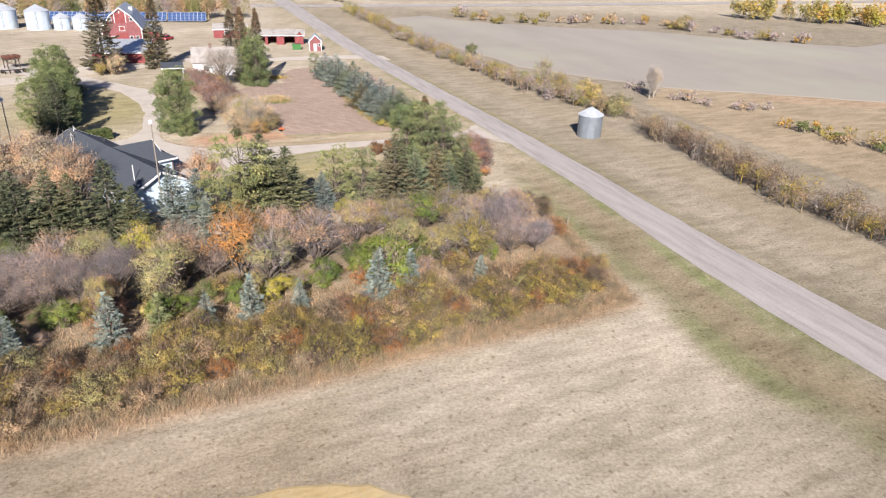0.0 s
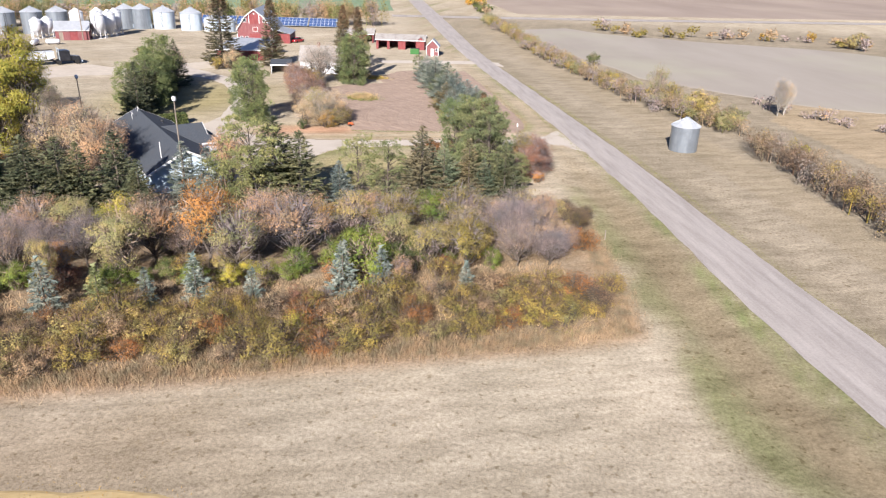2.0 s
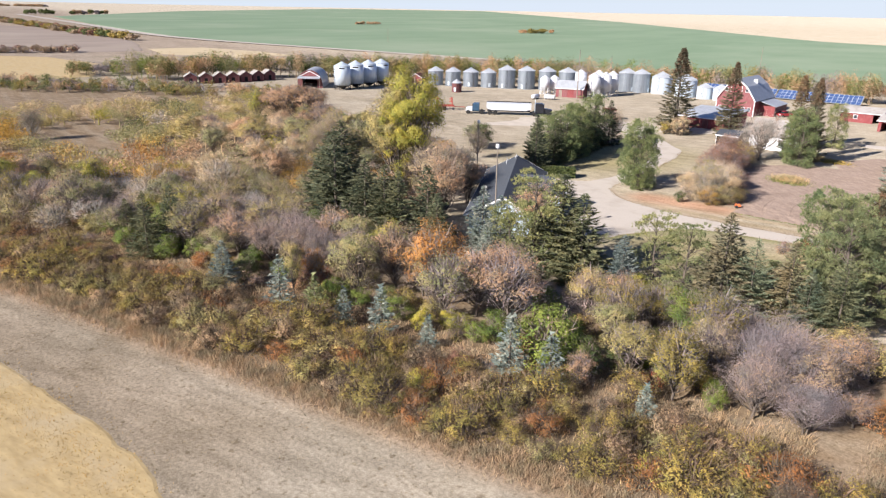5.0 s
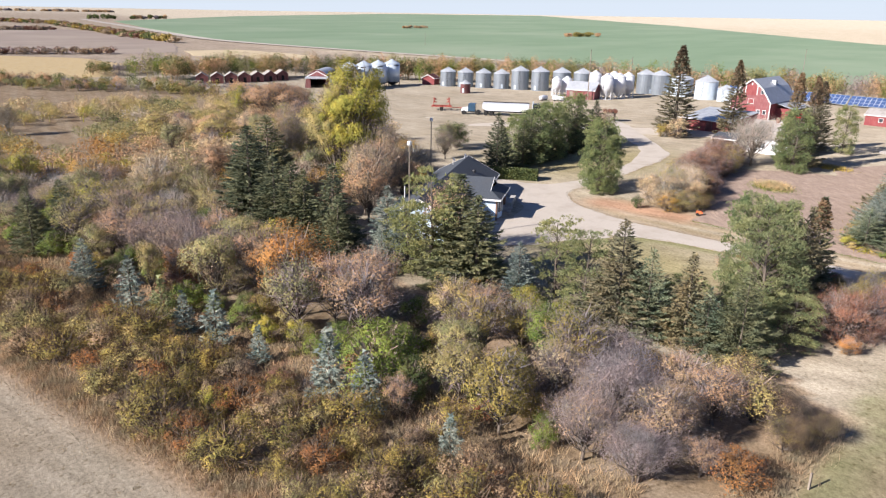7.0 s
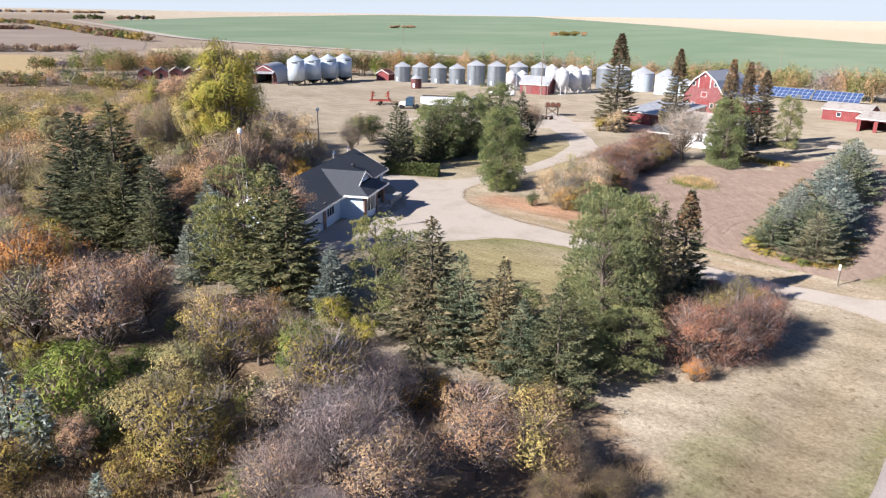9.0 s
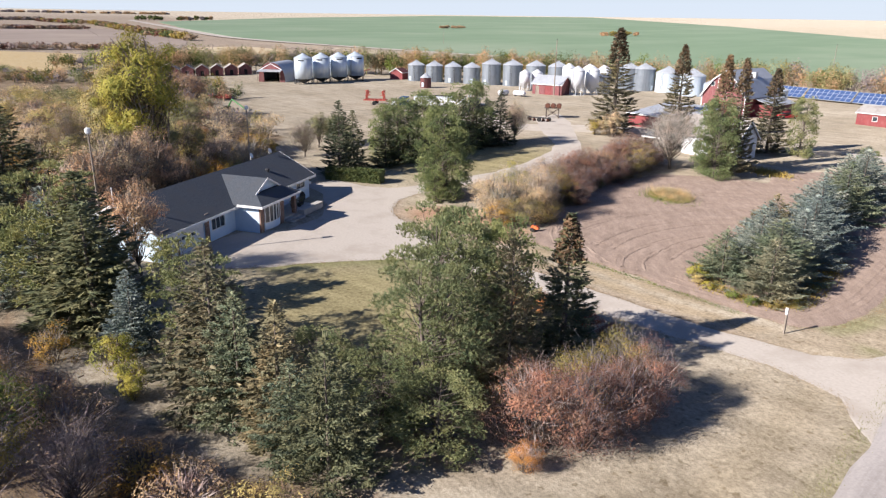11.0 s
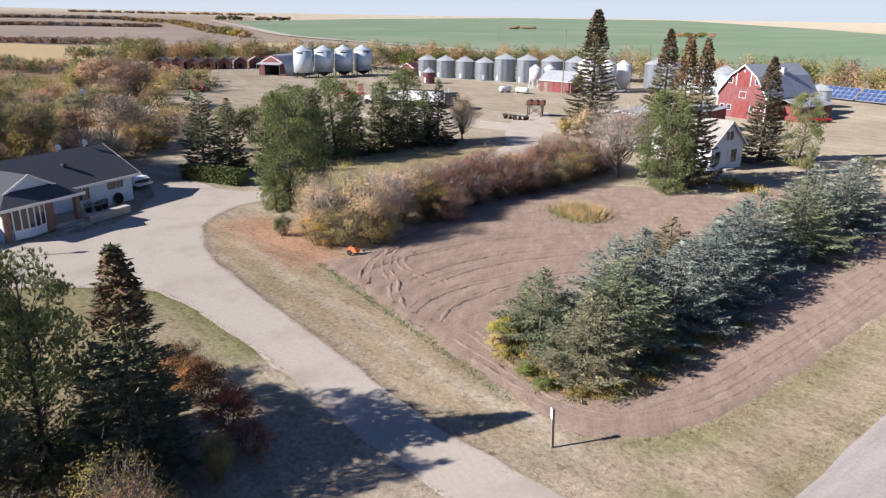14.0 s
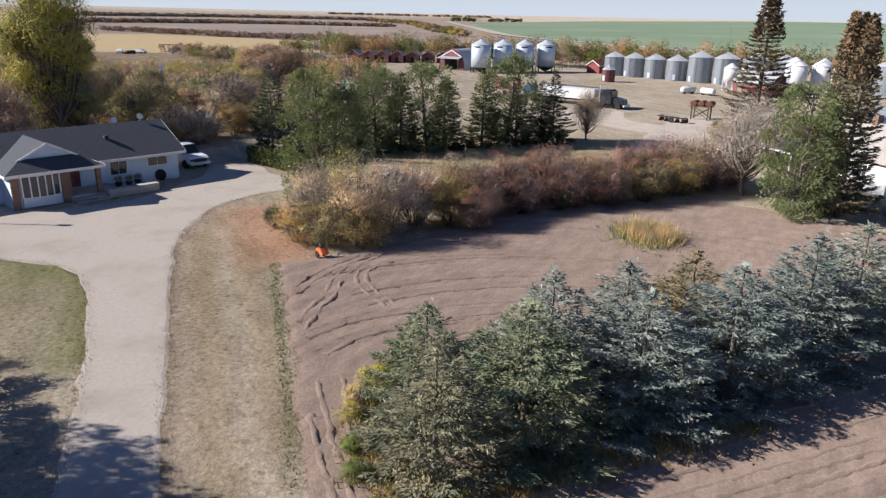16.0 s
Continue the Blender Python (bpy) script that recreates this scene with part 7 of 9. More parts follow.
# ---- grain bins ----
def grain_bin(label, dia, eave, peak, mat=GALV, ladder_at=2.4, ribs=16):
    ob = thing("grain_bin", label, "grain bin", None, "grain bins")
    r = dia / 2
    prof = []
    n = int(eave / 0.42)
    for i in range(n):
        z = eave * i / n
        prof += [(r, z), (r + 0.012, z + 0.12), (r, z + 0.28)]
    part("body", Solid().lathe(prof + [(r, eave)], 36), mat, ob, smooth=True)
    roof = Solid().lathe([(r + 0.12, eave - 0.05), (r + 0.12, eave), (0.32, peak - 0.12), (0.3, peak - 0.1)], 36)
    rf = part("roof", roof, GALV_ROOF, ob)
    for i in range(ribs):
        a = 2 * math.pi * i / ribs
        part("rib", Solid().tube(((r + 0.1) * math.cos(a), (r + 0.1) * math.sin(a), eave + 0.03), (0.34 * math.cos(a), 0.34 * math.sin(a), peak - 0.08), 0.035, None, 4), GALV_ROOF, rf)
    part("cap", Solid().lathe([(0.36, peak - 0.14), (0.38, peak), (0.1, peak + 0.12)], 14), GALV_ROOF, ob)
    a = ladder_at
    c, s = math.cos(a), math.sin(a)
    ld = part("ladder", Solid().tube(((r + 0.15) * c - 0.2 * s, (r + 0.15) * s + 0.2 * c, 0.4), ((r + 0.15) * c - 0.2 * s, (r + 0.15) * s + 0.2 * c, eave), 0.03, None, 5).tube(((r + 0.15) * c + 0.2 * s, (r + 0.15) * s - 0.2 * c, 0.4), ((r + 0.15) * c + 0.2 * s, (r + 0.15) * s - 0.2 * c, eave), 0.03, None, 5), STEEL_DARK, ob)
    for i in range(int(eave / 0.4)):
        z = 0.6 + 0.4 * i
        if z < eave:
            part("rung", Solid().tube(((r + 0.15) * c - 0.2 * s, (r + 0.15) * s + 0.2 * c, z), ((r + 0.15) * c + 0.2 * s, (r + 0.15) * s - 0.2 * c, z), 0.015, None, 4), STEEL_DARK, ld)
    a = ladder_at - 0.5
    d = Solid().box(-0.04, -0.35, 0.35, 0.05, 0.35, 1.6)
    me = d.mesh("door", GALV_BRIGHT)
    me.transform(Matrix.Rotation(a, 4, "Z") @ Matrix.Translation((r + 0.02, 0, 0)))
    part("door", me, None, ob)
    return ob


def row_of(make, spots):
    """The first stands where it was built; the others are copies."""
    make.matrix_world = Matrix.Translation((*spots[0], -0.05))
    for k, p in enumerate(spots[1:]):
        copy_thing(make, Matrix.Translation((*p, -0.05)) @ Matrix.Rotation(0.35 * k, 4, "Z"))


row_of(grain_bin("corrugated galvanised steel grain bin with conical roof", 5.1, 4.85, 6.2, GALV, -0.7), [(-177.0, 158.9), (-172.6, 163.0), (-168.2, 167.2), (-163.8, 171.3)])
row_of(grain_bin("taller galvanised steel grain bin with conical roof", 5.6, 6.0, 7.4, GALV, -0.7), [(-159.2, 175.4), (-154.4, 179.8), (-149.6, 184.6), (-144.8, 189.0), (-135.2, 206.4), (-131.2, 208.6)])
row_of(grain_bin("wide galvanised steel grain bin near the barn", 6.4, 5.2, 6.9, GALV_BRIGHT, -1.2), [(-116.0, 211.8), (-125.6, 212.0)])
row_of(grain_bin("short galvanised steel grain bin near the barn", 4.5, 3.5, 4.7, GALV_BRIGHT, -1.2), [(-109.6, 212.6), (-104.6, 213.6), (-93.4, 217.0)])
row_of(grain_bin("lone galvanised grain bin in the grass beside the road", 3.8, 3.5, 4.6, GALV, 1.2), [(24.1, 109.9)])
rb = grain_bin("small rust-red painted steel bin with grey dome", 3.0, 2.9, 3.9, RED_DARK, -0.5, 8)
rb.matrix_world = pose(-155.4, 152.8, -0.05)


def hopper_bin(label, dia, top, eave, low, mat, leg_mat, bands=True):
    ob = thing("hopper_bin", label, "hopper bin", None, "hopper bins")
    r = dia / 2
    part("body", Solid().lathe([(r, low), (r, (low + eave) / 2), (r, eave)], 32), mat, ob, smooth=True)
    part("hopper", Solid().lathe([(0.3, max(0.3, low - r * 0.85)), (r - 0.02, low - 0.02)], 32), mat if not bands else STEEL_DARK, ob)
    part("roof", Solid().lathe([(r + 0.06, eave - 0.05), (r + 0.06, eave + 0.02), (0.4, top - 0.1), (0.3, top - 0.08)], 32), mat, ob)
    part("cap", Solid().lathe([(0.42, top - 0.12), (0.42, top), (0.1, top + 0.06)], 12), mat, ob)
    for i in range(8):
        a = 2 * math.pi * i / 8
        part("leg", Solid().tube((r * math.cos(a), r * math.sin(a), 0), (r * math.cos(a), r * math.sin(a), low + 0.3), 0.09, None, 6), leg_mat, ob)
    part("skid", Solid().lathe([(r + 0.12, 0.0), (r + 0.12, 0.16), (r - 0.12, 0.16), (r - 0.12, 0.0)], 24), leg_mat, ob)
    if bands:
        for i in range(5):
            a = -0.75 + 0.13 * i
            me = Solid().box(r - 0.01, -0.25, eave - 0.75, r + 0.02, 0.2, eave - 0.4).mesh("marking", STEEL_DARK)
            me.transform(Matrix.Rotation(a, 4, "Z"))
            part("marking", me, None, ob)
    part("lid_ladder", Solid().tube((0.2, -r - 0.1, 0.5), (0.2, -r - 0.1, eave), 0.03, None, 5).tube((-0.2, -r - 0.1, 0.5), (-0.2, -r - 0.1, eave), 0.03, None, 5), leg_mat, ob)
    return ob


row_of(hopper_bin("large pale steel hopper bin on dark legs", 5.1, 8.5, 7.2, 1.5, GALV_BRIGHT, STEEL_DARK), [(-175.8, 123.6), (-178.6, 129.6), (-181.2, 135.6), (-183.8, 141.6)])
row_of(hopper_bin("tall white hopper bin on white legs", 3.6, 7.3, 6.2, 2.0, WHITE_STEEL, WHITE_STEEL, False), [(-126.8, 183.2), (-127.0, 188.0), (-128.8, 193.0), (-137.0, 187.4), (-133.4, 191.6)])
row_of(hopper_bin("smaller white hopper bin on white legs", 2.9, 5.6, 4.7, 1.8, WHITE_STEEL, WHITE_STEEL, False), [(-140.4, 175.6), (-140.0, 179.2)])


# ---- farm buildings ----
def shed(name, label, category, m, w, d, eave, ridge, wall, roof, trim=None, doors=(), windows=(), group=""):
    """A gabled shed, w along x and d along y, ridge along x, centred on its plan; doors and windows on the -y side."""
    ob = thing(name, label, category, m, group)
    x0, x1, y0, y1 = -w / 2, w / 2, -d / 2, d / 2
    holes = [(a, b, 0.0 + c, e) for a, b, c, e in doors] + [(a, b, c, e) for a, b, c, e in windows]
    part("wall", wall_cells(x0, x1, 0, eave, y0, y0 + 0.12, holes), wall, ob)
    part("wall", Solid().box(x0, y1 - 0.12, 0, x1, y1, eave), wall, ob)
    for a, b in ((x0, x0 + 0.12), (x1 - 0.12, x1)):
        part("wall", Solid().prism([(y0 + 0.12, 0), (y1 - 0.12, 0), (y1 - 0.12, eave), (0, ridge - 0.12), (y0 + 0.12, eave)], a, b, "x"), wall, ob)
    gable_roof(ob, x0, x1, y0, y1, eave, ridge, roof, 0.25, 0.08, trim)
    part("floor", Solid().box(x0 + 0.13, y0 + 0.02, 0.0, x1 - 0.13, y1 - 0.13, 0.05), CONCRETE, ob)
    for a, b, c, e in doors:
        if e < 0:
            continue
    for a, b, c, e in windows:
        window(ob, a, b, c, e, y0, -1, "x", 1)
    return ob


# row of small granaries
def granary():
    ob = thing("granary", "small old dark red wooden granary with grey roof", "shed", None, "row of granaries")
    w, d, e, rdg = 3.8, 4.5, 2.5, 3.75
    x0, x1 = -w / 2, w / 2
    part("wall", wall_cells(x0, x1, 0.2, e, -d / 2, -d / 2 + 0.1, [(-0.5, 0.5, 0.3, 1.9)]), RED_DARK, ob)
    part("gable", Solid().prism([(x0, e), (x1, e), (0, rdg - 0.06)], -d / 2, -d / 2 + 0.1, "y"), RED_DARK, ob)
    part("wall", Solid().prism([(x0, 0.2), (x1, 0.2), (x1, e), (0, rdg - 0.06), (x0, e)], d / 2 - 0.1, d / 2, "y"), RED_DARK, ob)
    for a, b in ((x0, x0 + 0.1), (x1 - 0.1, x1)):
        part("wall", Solid().box(a, -d / 2 + 0.1, 0.2, b, d / 2 - 0.1, e), RED_DARK, ob)
    part("door", Solid().box(-0.5, -d / 2 + 0.06, 0.3, 0.5, -d / 2 + 0.1, 1.9), DARK, ob, "dark plank door")
    for s in (-1, 1):
        part("roof", slab((s * (w / 2 + 0.25), -d / 2 - 0.2, e - 0.12), (s * (w / 2 + 0.25), d / 2 + 0.2, e - 0.12), (0, d / 2 + 0.2, rdg), (0, -d / 2 - 0.2, rdg), 0.08), SHINGLE_GREY, ob)
        part("skid", Solid().box(s * 1.2 - 0.12, -d / 2, 0.0, s * 1.2 + 0.12, d / 2, 0.2), WOOD_GREY, ob)
    return ob


gr = granary()
gr.matrix_world = pose(-210.5, 86.4, -0.05, 0, 0, 78)
for x, y, a in ((-209.8, 91.0, 80), (-209.6, 95.4, 80), (-209.8, 99.8, 82), (-210.8, 104.3, 84), (-212.2, 108.9, 86), (-214.2, 113.6, 88)):
    copy_thing(gr, pose(x, y, -0.05, 0, 0, a))


def quonset():
    ob = thing("quonset", "arched grey metal quonset shed with red front", "quonset hut", pose(-183.4, 116.0, -0.05, 0, 0, 58))
    w, hgt, L = 8.0, 5.6, 15.0
    arc = [(-w / 2 * math.cos(math.pi * i / 18), hgt * math.sin(math.pi * i / 18) ** 0.8) for i in range(19)]
    inner = [(x * 0.97, z * 0.97) for x, z in arc]
    part("shell", Solid().prism(arc + inner[::-1], 0.25, L, "y"), METAL_ROOF, ob)
    part("back_wall", Solid().prism(arc, L, L + 0.12, "y"), RED_PALE, ob)
    f = Solid()
    f.prism([p for p in arc if p[0] <= -2.29] + [(-2.3, 3.3), (-2.3, 0)], 0.1, 0.25, "y")
    f.prism([(2.3, 0), (2.3, 3.3)] + [p for p in arc if p[0] >= 2.29], 0.1, 0.25, "y")
    f.prism([(-2.3, 3.3)] + [p for p in arc if abs(p[0]) < 2.9] + [(2.3, 3.3)], 0.101, 0.249, "y")
    part("front_wall", f, RED_DARK, ob)
    # near-black floor puts the shade inside the arch into its colour
    part("floor", Solid().box(-3.8, 0.3, 0, 3.8, L - 0.05, 0.04), DARK, ob)
    aw = part("awning", slab((-3.6, -2.2, 3.2), (3.4, -2.2, 3.2), (3.4, 0.1, 3.7), (-3.6, 0.1, 3.7), 0.08), METAL_ROOF, ob)
    for x in (-3.5, 3.3):
        part("post", Solid().tube((x, -2.1, 0), (x, -2.1, 3.15), 0.07, None, 6), WOOD_GREY, aw)
    part("gable", Solid().prism([(-3.0, 3.75), (3.0, 3.75), (0, 5.3)], -0.1, 0.095, "y"), RED_PALE, ob, "pale red and white gable")
    for sx in (-1, 1):
        part("barge_board", slab((sx * 3.3, -0.2, 3.72), (0, -0.2, 5.4), (0, 0.0, 5.4), (sx * 3.3, 0.0, 3.72), 0.2), TRIM, ob)


quonset()
shed("shed", "small red wooden shed beside the grain bins", "shed", pose(-184.2, 156.2, -0.05, 0, 0, 128), 4.2, 4.4, 2.3, 3.5, RED, RED_DARK, TRIM)
sh = shed("machine_shed", "red boarded shop with pale metal roof", "shed", pose(-131.0, 178.2, -0.05, 0, 0, 32.5), 8.2, 6.0, 2.8, 4.8, RED_PALE, METAL_ROOF, TRIM, [(-3.2, -2.2, 0, 2.2), (-0.6, 1.4, 0, 2.4)])
part("door", Solid().box(-3.2, -2.95, 0.06, -2.2, -2.9, 2.2), WOOD_GREY, sh, "tan plank door")
part("door", Solid().box(-0.6, -2.95, 0.06, 1.4, -2.9, 2.4), RED, sh, "red double door")


def barn():
    ob = thing("barn", "faded red gambrel barn with pale metal roof and white trim", "barn", pose(-81.9, 188.0, -0.05, 0, 0, 17.0))
    w, L = 9.4, 16.0
    gam = [(-w / 2, 0), (-w / 2, 4.2), (-w / 2 + 2.1, 7.2), (0, 9.1), (w / 2 - 2.1, 7.2), (w / 2, 4.2), (w / 2, 0)]
    part("front_wall", Solid().prism(gam, 0, 0.18, "y"), RED_PALE, ob)
    part("back_wall", Solid().prism(gam, L - 0.18, L, "y"), RED_PALE, ob)
    for a, b in ((-w / 2, -w / 2 + 0.18), (w / 2 - 0.18, w / 2)):
        part("side_wall", Solid().box(a, 0.18, 0, b, L - 0.18, 4.2), RED, ob)
    for s in (-1, 1):
        part("roof", slab((s * (w / 2 + 0.35), -0.4, 3.85), (s * (w / 2 + 0.35), L + 0.4, 3.85), (s * (w / 2 - 2.1), L + 0.4, 7.3), (s * (w / 2 - 2.1), -0.4, 7.3), 0.1), METAL_ROOF, ob)
        part("roof", slab((s * (w / 2 - 2.1), -0.4, 7.3), (s * (w / 2 - 2.1), L + 0.4, 7.3), (0, L + 0.4, 9.25), (0, -0.4, 9.25), 0.1), METAL_ROOF, ob)
        part("barge_board", slab((s * (w / 2 + 0.35), -0.45, 3.85), (s * (w / 2 - 2.1), -0.45, 7.32), (s * (w / 2 - 2.1), -0.4, 7.32), (s * (w / 2 + 0.35), -0.4, 3.85), 0.22), TRIM, ob)
        part("barge_board", slab((s * (w / 2 - 2.1), -0.45, 7.32), (0, -0.45, 9.28), (0, -0.4, 9.28), (s * (w / 2 - 2.1), -0.4, 7.32), 0.22), TRIM, ob)
        part("corner_board", Solid().box(s * w / 2 - 0.1, -0.03, 0, s * w / 2 + 0.1, -0.003, 4.2), TRIM, ob)
    for x in (-1.5, -0.15, 1.2):
        part("batten", Solid().box(x, -0.04, 5.6, x + 0.16, -0.004, 8.3), TRIM, ob)
    hd = part("hay_door", Solid().box(-1.3, -0.05, 5.5, 1.2, -0.004, 7.9), RED, ob)
    for x in (-2.9, 2.2):
        window(ob, x, x + 0.7, 6.0, 6.8, -0.02, -1, "x", 1, TRIM, GLASS, 0.0)
    window(ob, -0.5, 0.7, 3.6, 4.6, -0.02, -1, "x", 1, TRIM, RED, 0.0)
    for x in (-4.0, -2.6, 1.8, 3.2):
        window(ob, x, x + 0.7, 1.3, 2.2, -0.02, -1, "x", 1, TRIM, GLASS, 0.0)
    part("door", Solid().box(-1.4, -0.06, 0.05, 1.4, -0.006, 3.0), RED, ob)
    # lean-to on the sunny side
    part("roof", slab((w / 2 + 0.1, 4.0, 3.7), (w / 2 + 0.1, L - 1, 3.7), (w / 2 + 4.2, L - 1, 2.6), (w / 2 + 4.2, 4.0, 2.6), 0.1), METAL_ROOF, ob)
    part("side_wall", Solid().box(w / 2 + 3.8, 4.2, 0, w / 2 + 3.95, L - 1.2, 2.6), RED_DARK, ob)
    part("side_wall", Solid().box(w / 2 + 0.01, 4.2, 0, w / 2 + 3.8, 4.35, 2.6), RED, ob)
    v = part("vent", Solid().box(1.4, 8.0, 7.6, 2.4, 9.0, 8.7), METAL_ROOF, ob)


barn()


def cattle_shed():
    ob = thing("low_shed", "low red shed with wide pale metal roof", "shed", pose(-72.0, 161.6, -0.05, 0, 0, 12))
    w, d = 11.0, 12.0
    part("wall", wall_cells(-w / 2, w / 2, 0, 2.4, 0, 0.15, [(0.5, 2.0, 0.0, 2.0)]), RED, ob)
    part("door", Solid().box(0.5, 0.08, 0, 2.0, 0.13, 2.0), RED_DARK, ob, "dark red door")
    part("wall", Solid().box(-w / 2, d - 0.15, 0, w / 2, d, 3.5), RED, ob)
    for a, b in ((-w / 2, -w / 2 + 0.15), (w / 2 - 0.15, w / 2)):
        part("wall", Solid().prism([(0.15, 0), (d - 0.15, 0), (d - 0.15, 3.5), (0.15, 2.4)], a, b, "x"), RED, ob)
    part("roof", slab((-w / 2 - 0.3, -0.4, 2.42), (w / 2 + 0.3, -0.4, 2.42), (w / 2 + 0.3, d + 0.3, 3.7), (-w / 2 - 0.3, d + 0.3, 3.7), 0.1), GALV_ROOF, ob, "sunlit corrugated metal roof")
    for i in range(14):
        x = -w / 2 + 0.2 + i * (w - 0.4) / 13
        part("roof_rib", slab((x, -0.4, 2.45), (x + 0.06, -0.4, 2.45), (x + 0.06, d + 0.3, 3.73), (x, d + 0.3, 3.73), 0.04), GALV_ROOF, ob)
    part("fascia", Solid().box(-w / 2 - 0.3, -0.45, 2.25, w / 2 + 0.3, -0.4, 2.44), TRIM, ob)


cattle_shed()


def carport():
    ob = thing("lean_to", "small open lean-to with dark roof and white trim", "shelter", pose(-55.6, 149.0, -0.05, 0, 0, 22))
    part("roof", slab((-2.2, -1.6, 1.9), (2.2, -1.6, 1.9), (2.2, 2.0, 2.6), (-2.2, 2.0, 2.6), 0.1), SHINGLE, ob)
    part("fascia", Solid().box(-2.2, -1.66, 1.72, 2.2, -1.6, 1.92), TRIM, ob)
    for x in (-2.0, 1.9):
        part("post", Solid().box(x, -1.5, 0, x + 0.1, -1.4, 1.85), TRIM, ob)
    part("wall", Solid().box(-2.1, 1.8, 0, 2.1, 1.9, 2.5), WOOD_GREY, ob)
    # near-black side wall: the shade under the roof is in its colour
    part("wall", Solid().box(-2.1, -1.3, 0, -2.02, 1.8, 1.85), DARK, ob)


carport()


def old_house():
    # gable end looks along +x, with the ridge running back from it
    ob = thing("old_house", "old white clapboard cottage with weathered roof", "house", pose(-44.0, 154.5, -0.05, 0, 0, 105))
    w, L, e, rdg = 5.6, 8.5, 3.0, 5.5
    y = 0.0
    holes = [(-2.1, -1.2, 0.75, 2.1), (0.7, 1.75, 0.75, 2.2), (-0.75, 0.1, 0.25, 2.2)]
    part("wall", wall_cells(-w / 2, w / 2, 0, e, y, y + 0.15, holes), WHITE_BOARD, ob)
    part("gable", Solid().prism([(-w / 2, e), (w / 2, e), (0, rdg - 0.1)], y, y + 0.15, "y"), WHITE_BOARD, ob)
    part("wall", Solid().prism([(-w / 2, 0), (w / 2, 0), (w / 2, e), (0, rdg - 0.1), (-w / 2, e)], L - 0.15, L, "y"), WHITE_BOARD, ob)
    for a, b in ((-w / 2, -w / 2 + 0.15), (w / 2 - 0.15, w / 2)):
        part("wall", wall_cells(0.15, L - 0.15, 0, e, a, b, [(2.2, 3.2, 1.0, 2.2), (5.4, 6.4, 1.0, 2.2)], "y"), WHITE_BOARD, ob)
        f = 1 if a > 0 else -1
        for q in (2.2, 5.4):
            window(ob, q, q + 1.0, 1.0, 2.2, b if f > 0 else a, f, "y", 2)
    # near-black block paints the dim rooms
    part("room_shade_block", Solid().box(-w / 2 + 0.5, 0.6, 0.05, w / 2 - 0.5, L - 0.5, 2.8), DARK, ob)
    for x0, x1, z0, z1 in ((-2.1, -1.2, 0.75, 2.1), (0.7, 1.75, 0.75, 2.2)):
        window(ob, x0, x1, z0, z1, y, -1, "x", 1)
    part("door", Solid().box(-0.75, y + 0.05, 0.25, 0.1, y + 0.1, 2.2), TRIM, ob, "white panelled door")
    window(ob, -0.55, 0.0, 3.3, 4.3, y - 0.005, -1, "x", 1, TRIM, GLASS, 0.0)
    window(ob, 0.15, 0.7, 3.3, 4.3, y - 0.005, -1, "x", 1, TRIM, GLASS, 0.0)
    for s in (-1, 1):
        part("roof", slab((s * (w / 2 + 0.4), -0.35, e - 0.32), (s * (w / 2 + 0.4), L + 0.3, e - 0.32), (0, L + 0.3, rdg + 0.02), (0, -0.35, rdg + 0.02), 0.1), SHINGLE_GREY, ob)
        part("barge_board", slab((s * (w / 2 + 0.42), -0.4, e - 0.33), (0, -0.4, rdg + 0.04), (0, -0.35, rdg + 0.04), (s * (w / 2 + 0.42), -0.35, e - 0.33), 0.2), TRIM, ob)
    part("chimney", Solid().box(-0.3, 4.5, 5.0, 0.3, 5.1, 6.2), BRICK, ob)
    part("step", Solid().box(-1.0, -0.9, 0, 0.4, -0.02, 0.22), CONCRETE, ob)


old_house()


def open_shed():
    ob = thing("open_shed", "long red pole shed with open bays and pale roof", "shed", pose(-44.0, 199.0, -0.05, 0, 0, 10))
    w, d, e, rdg = 13.0, 6.5, 2.6, 3.7
    part("wall", wall_cells(-w / 2, w / 2, 0, e, -d / 2, -d / 2 + 0.12, [(-5.9, -3.6, 0, 2.1), (-2.9, -0.6, 0, 2.1), (1.4, 4.2, 0, 2.1)]), RED, ob)
    part("wall", Solid().box(-w / 2, d / 2 - 0.12, 0, w / 2, d / 2, e), RED_DARK, ob)
    for a, b in ((-w / 2, -w / 2 + 0.12), (w / 2 - 0.12, w / 2)):
        part("wall", Solid().prism([(-d / 2 + 0.12, 0), (d / 2 - 0.12, 0), (d / 2 - 0.12, e), (0, rdg - 0.1), (-d / 2 + 0.12, e)], a, b, "x"), RED, ob)
    gable_roof(ob, -w / 2, w / 2, -d / 2, d / 2, e, rdg, SHINGLE_GREY, 0.35, 0.08, TRIM)
    # near-black floor paints the shade of the open bays
    part("floor", Solid().box(-w / 2 + 0.2, -d / 2 + 0.15, 0, w / 2 - 0.2, d / 2 - 0.2, 0.03), DARK, ob)
    # small cross gable at the end
    part("gable", Solid().prism([(4.6, e - 0.1), (6.4, e - 0.1), (5.5, 3.4)], -d / 2 - 0.12, -d / 2 - 0.004, "y"), RED, ob)
    for s in (-1, 1):
        part("barge_board", slab((5.5 + s * 1.1, -d / 2 - 0.3, e - 0.15), (5.5, -d / 2 - 0.3, 3.5), (5.5, -d / 2 + 1.4, 3.5), (5.5 + s * 1.1, -d / 2 + 1.4, e - 0.15), 0.08), SHINGLE_GREY, ob)


open_shed()
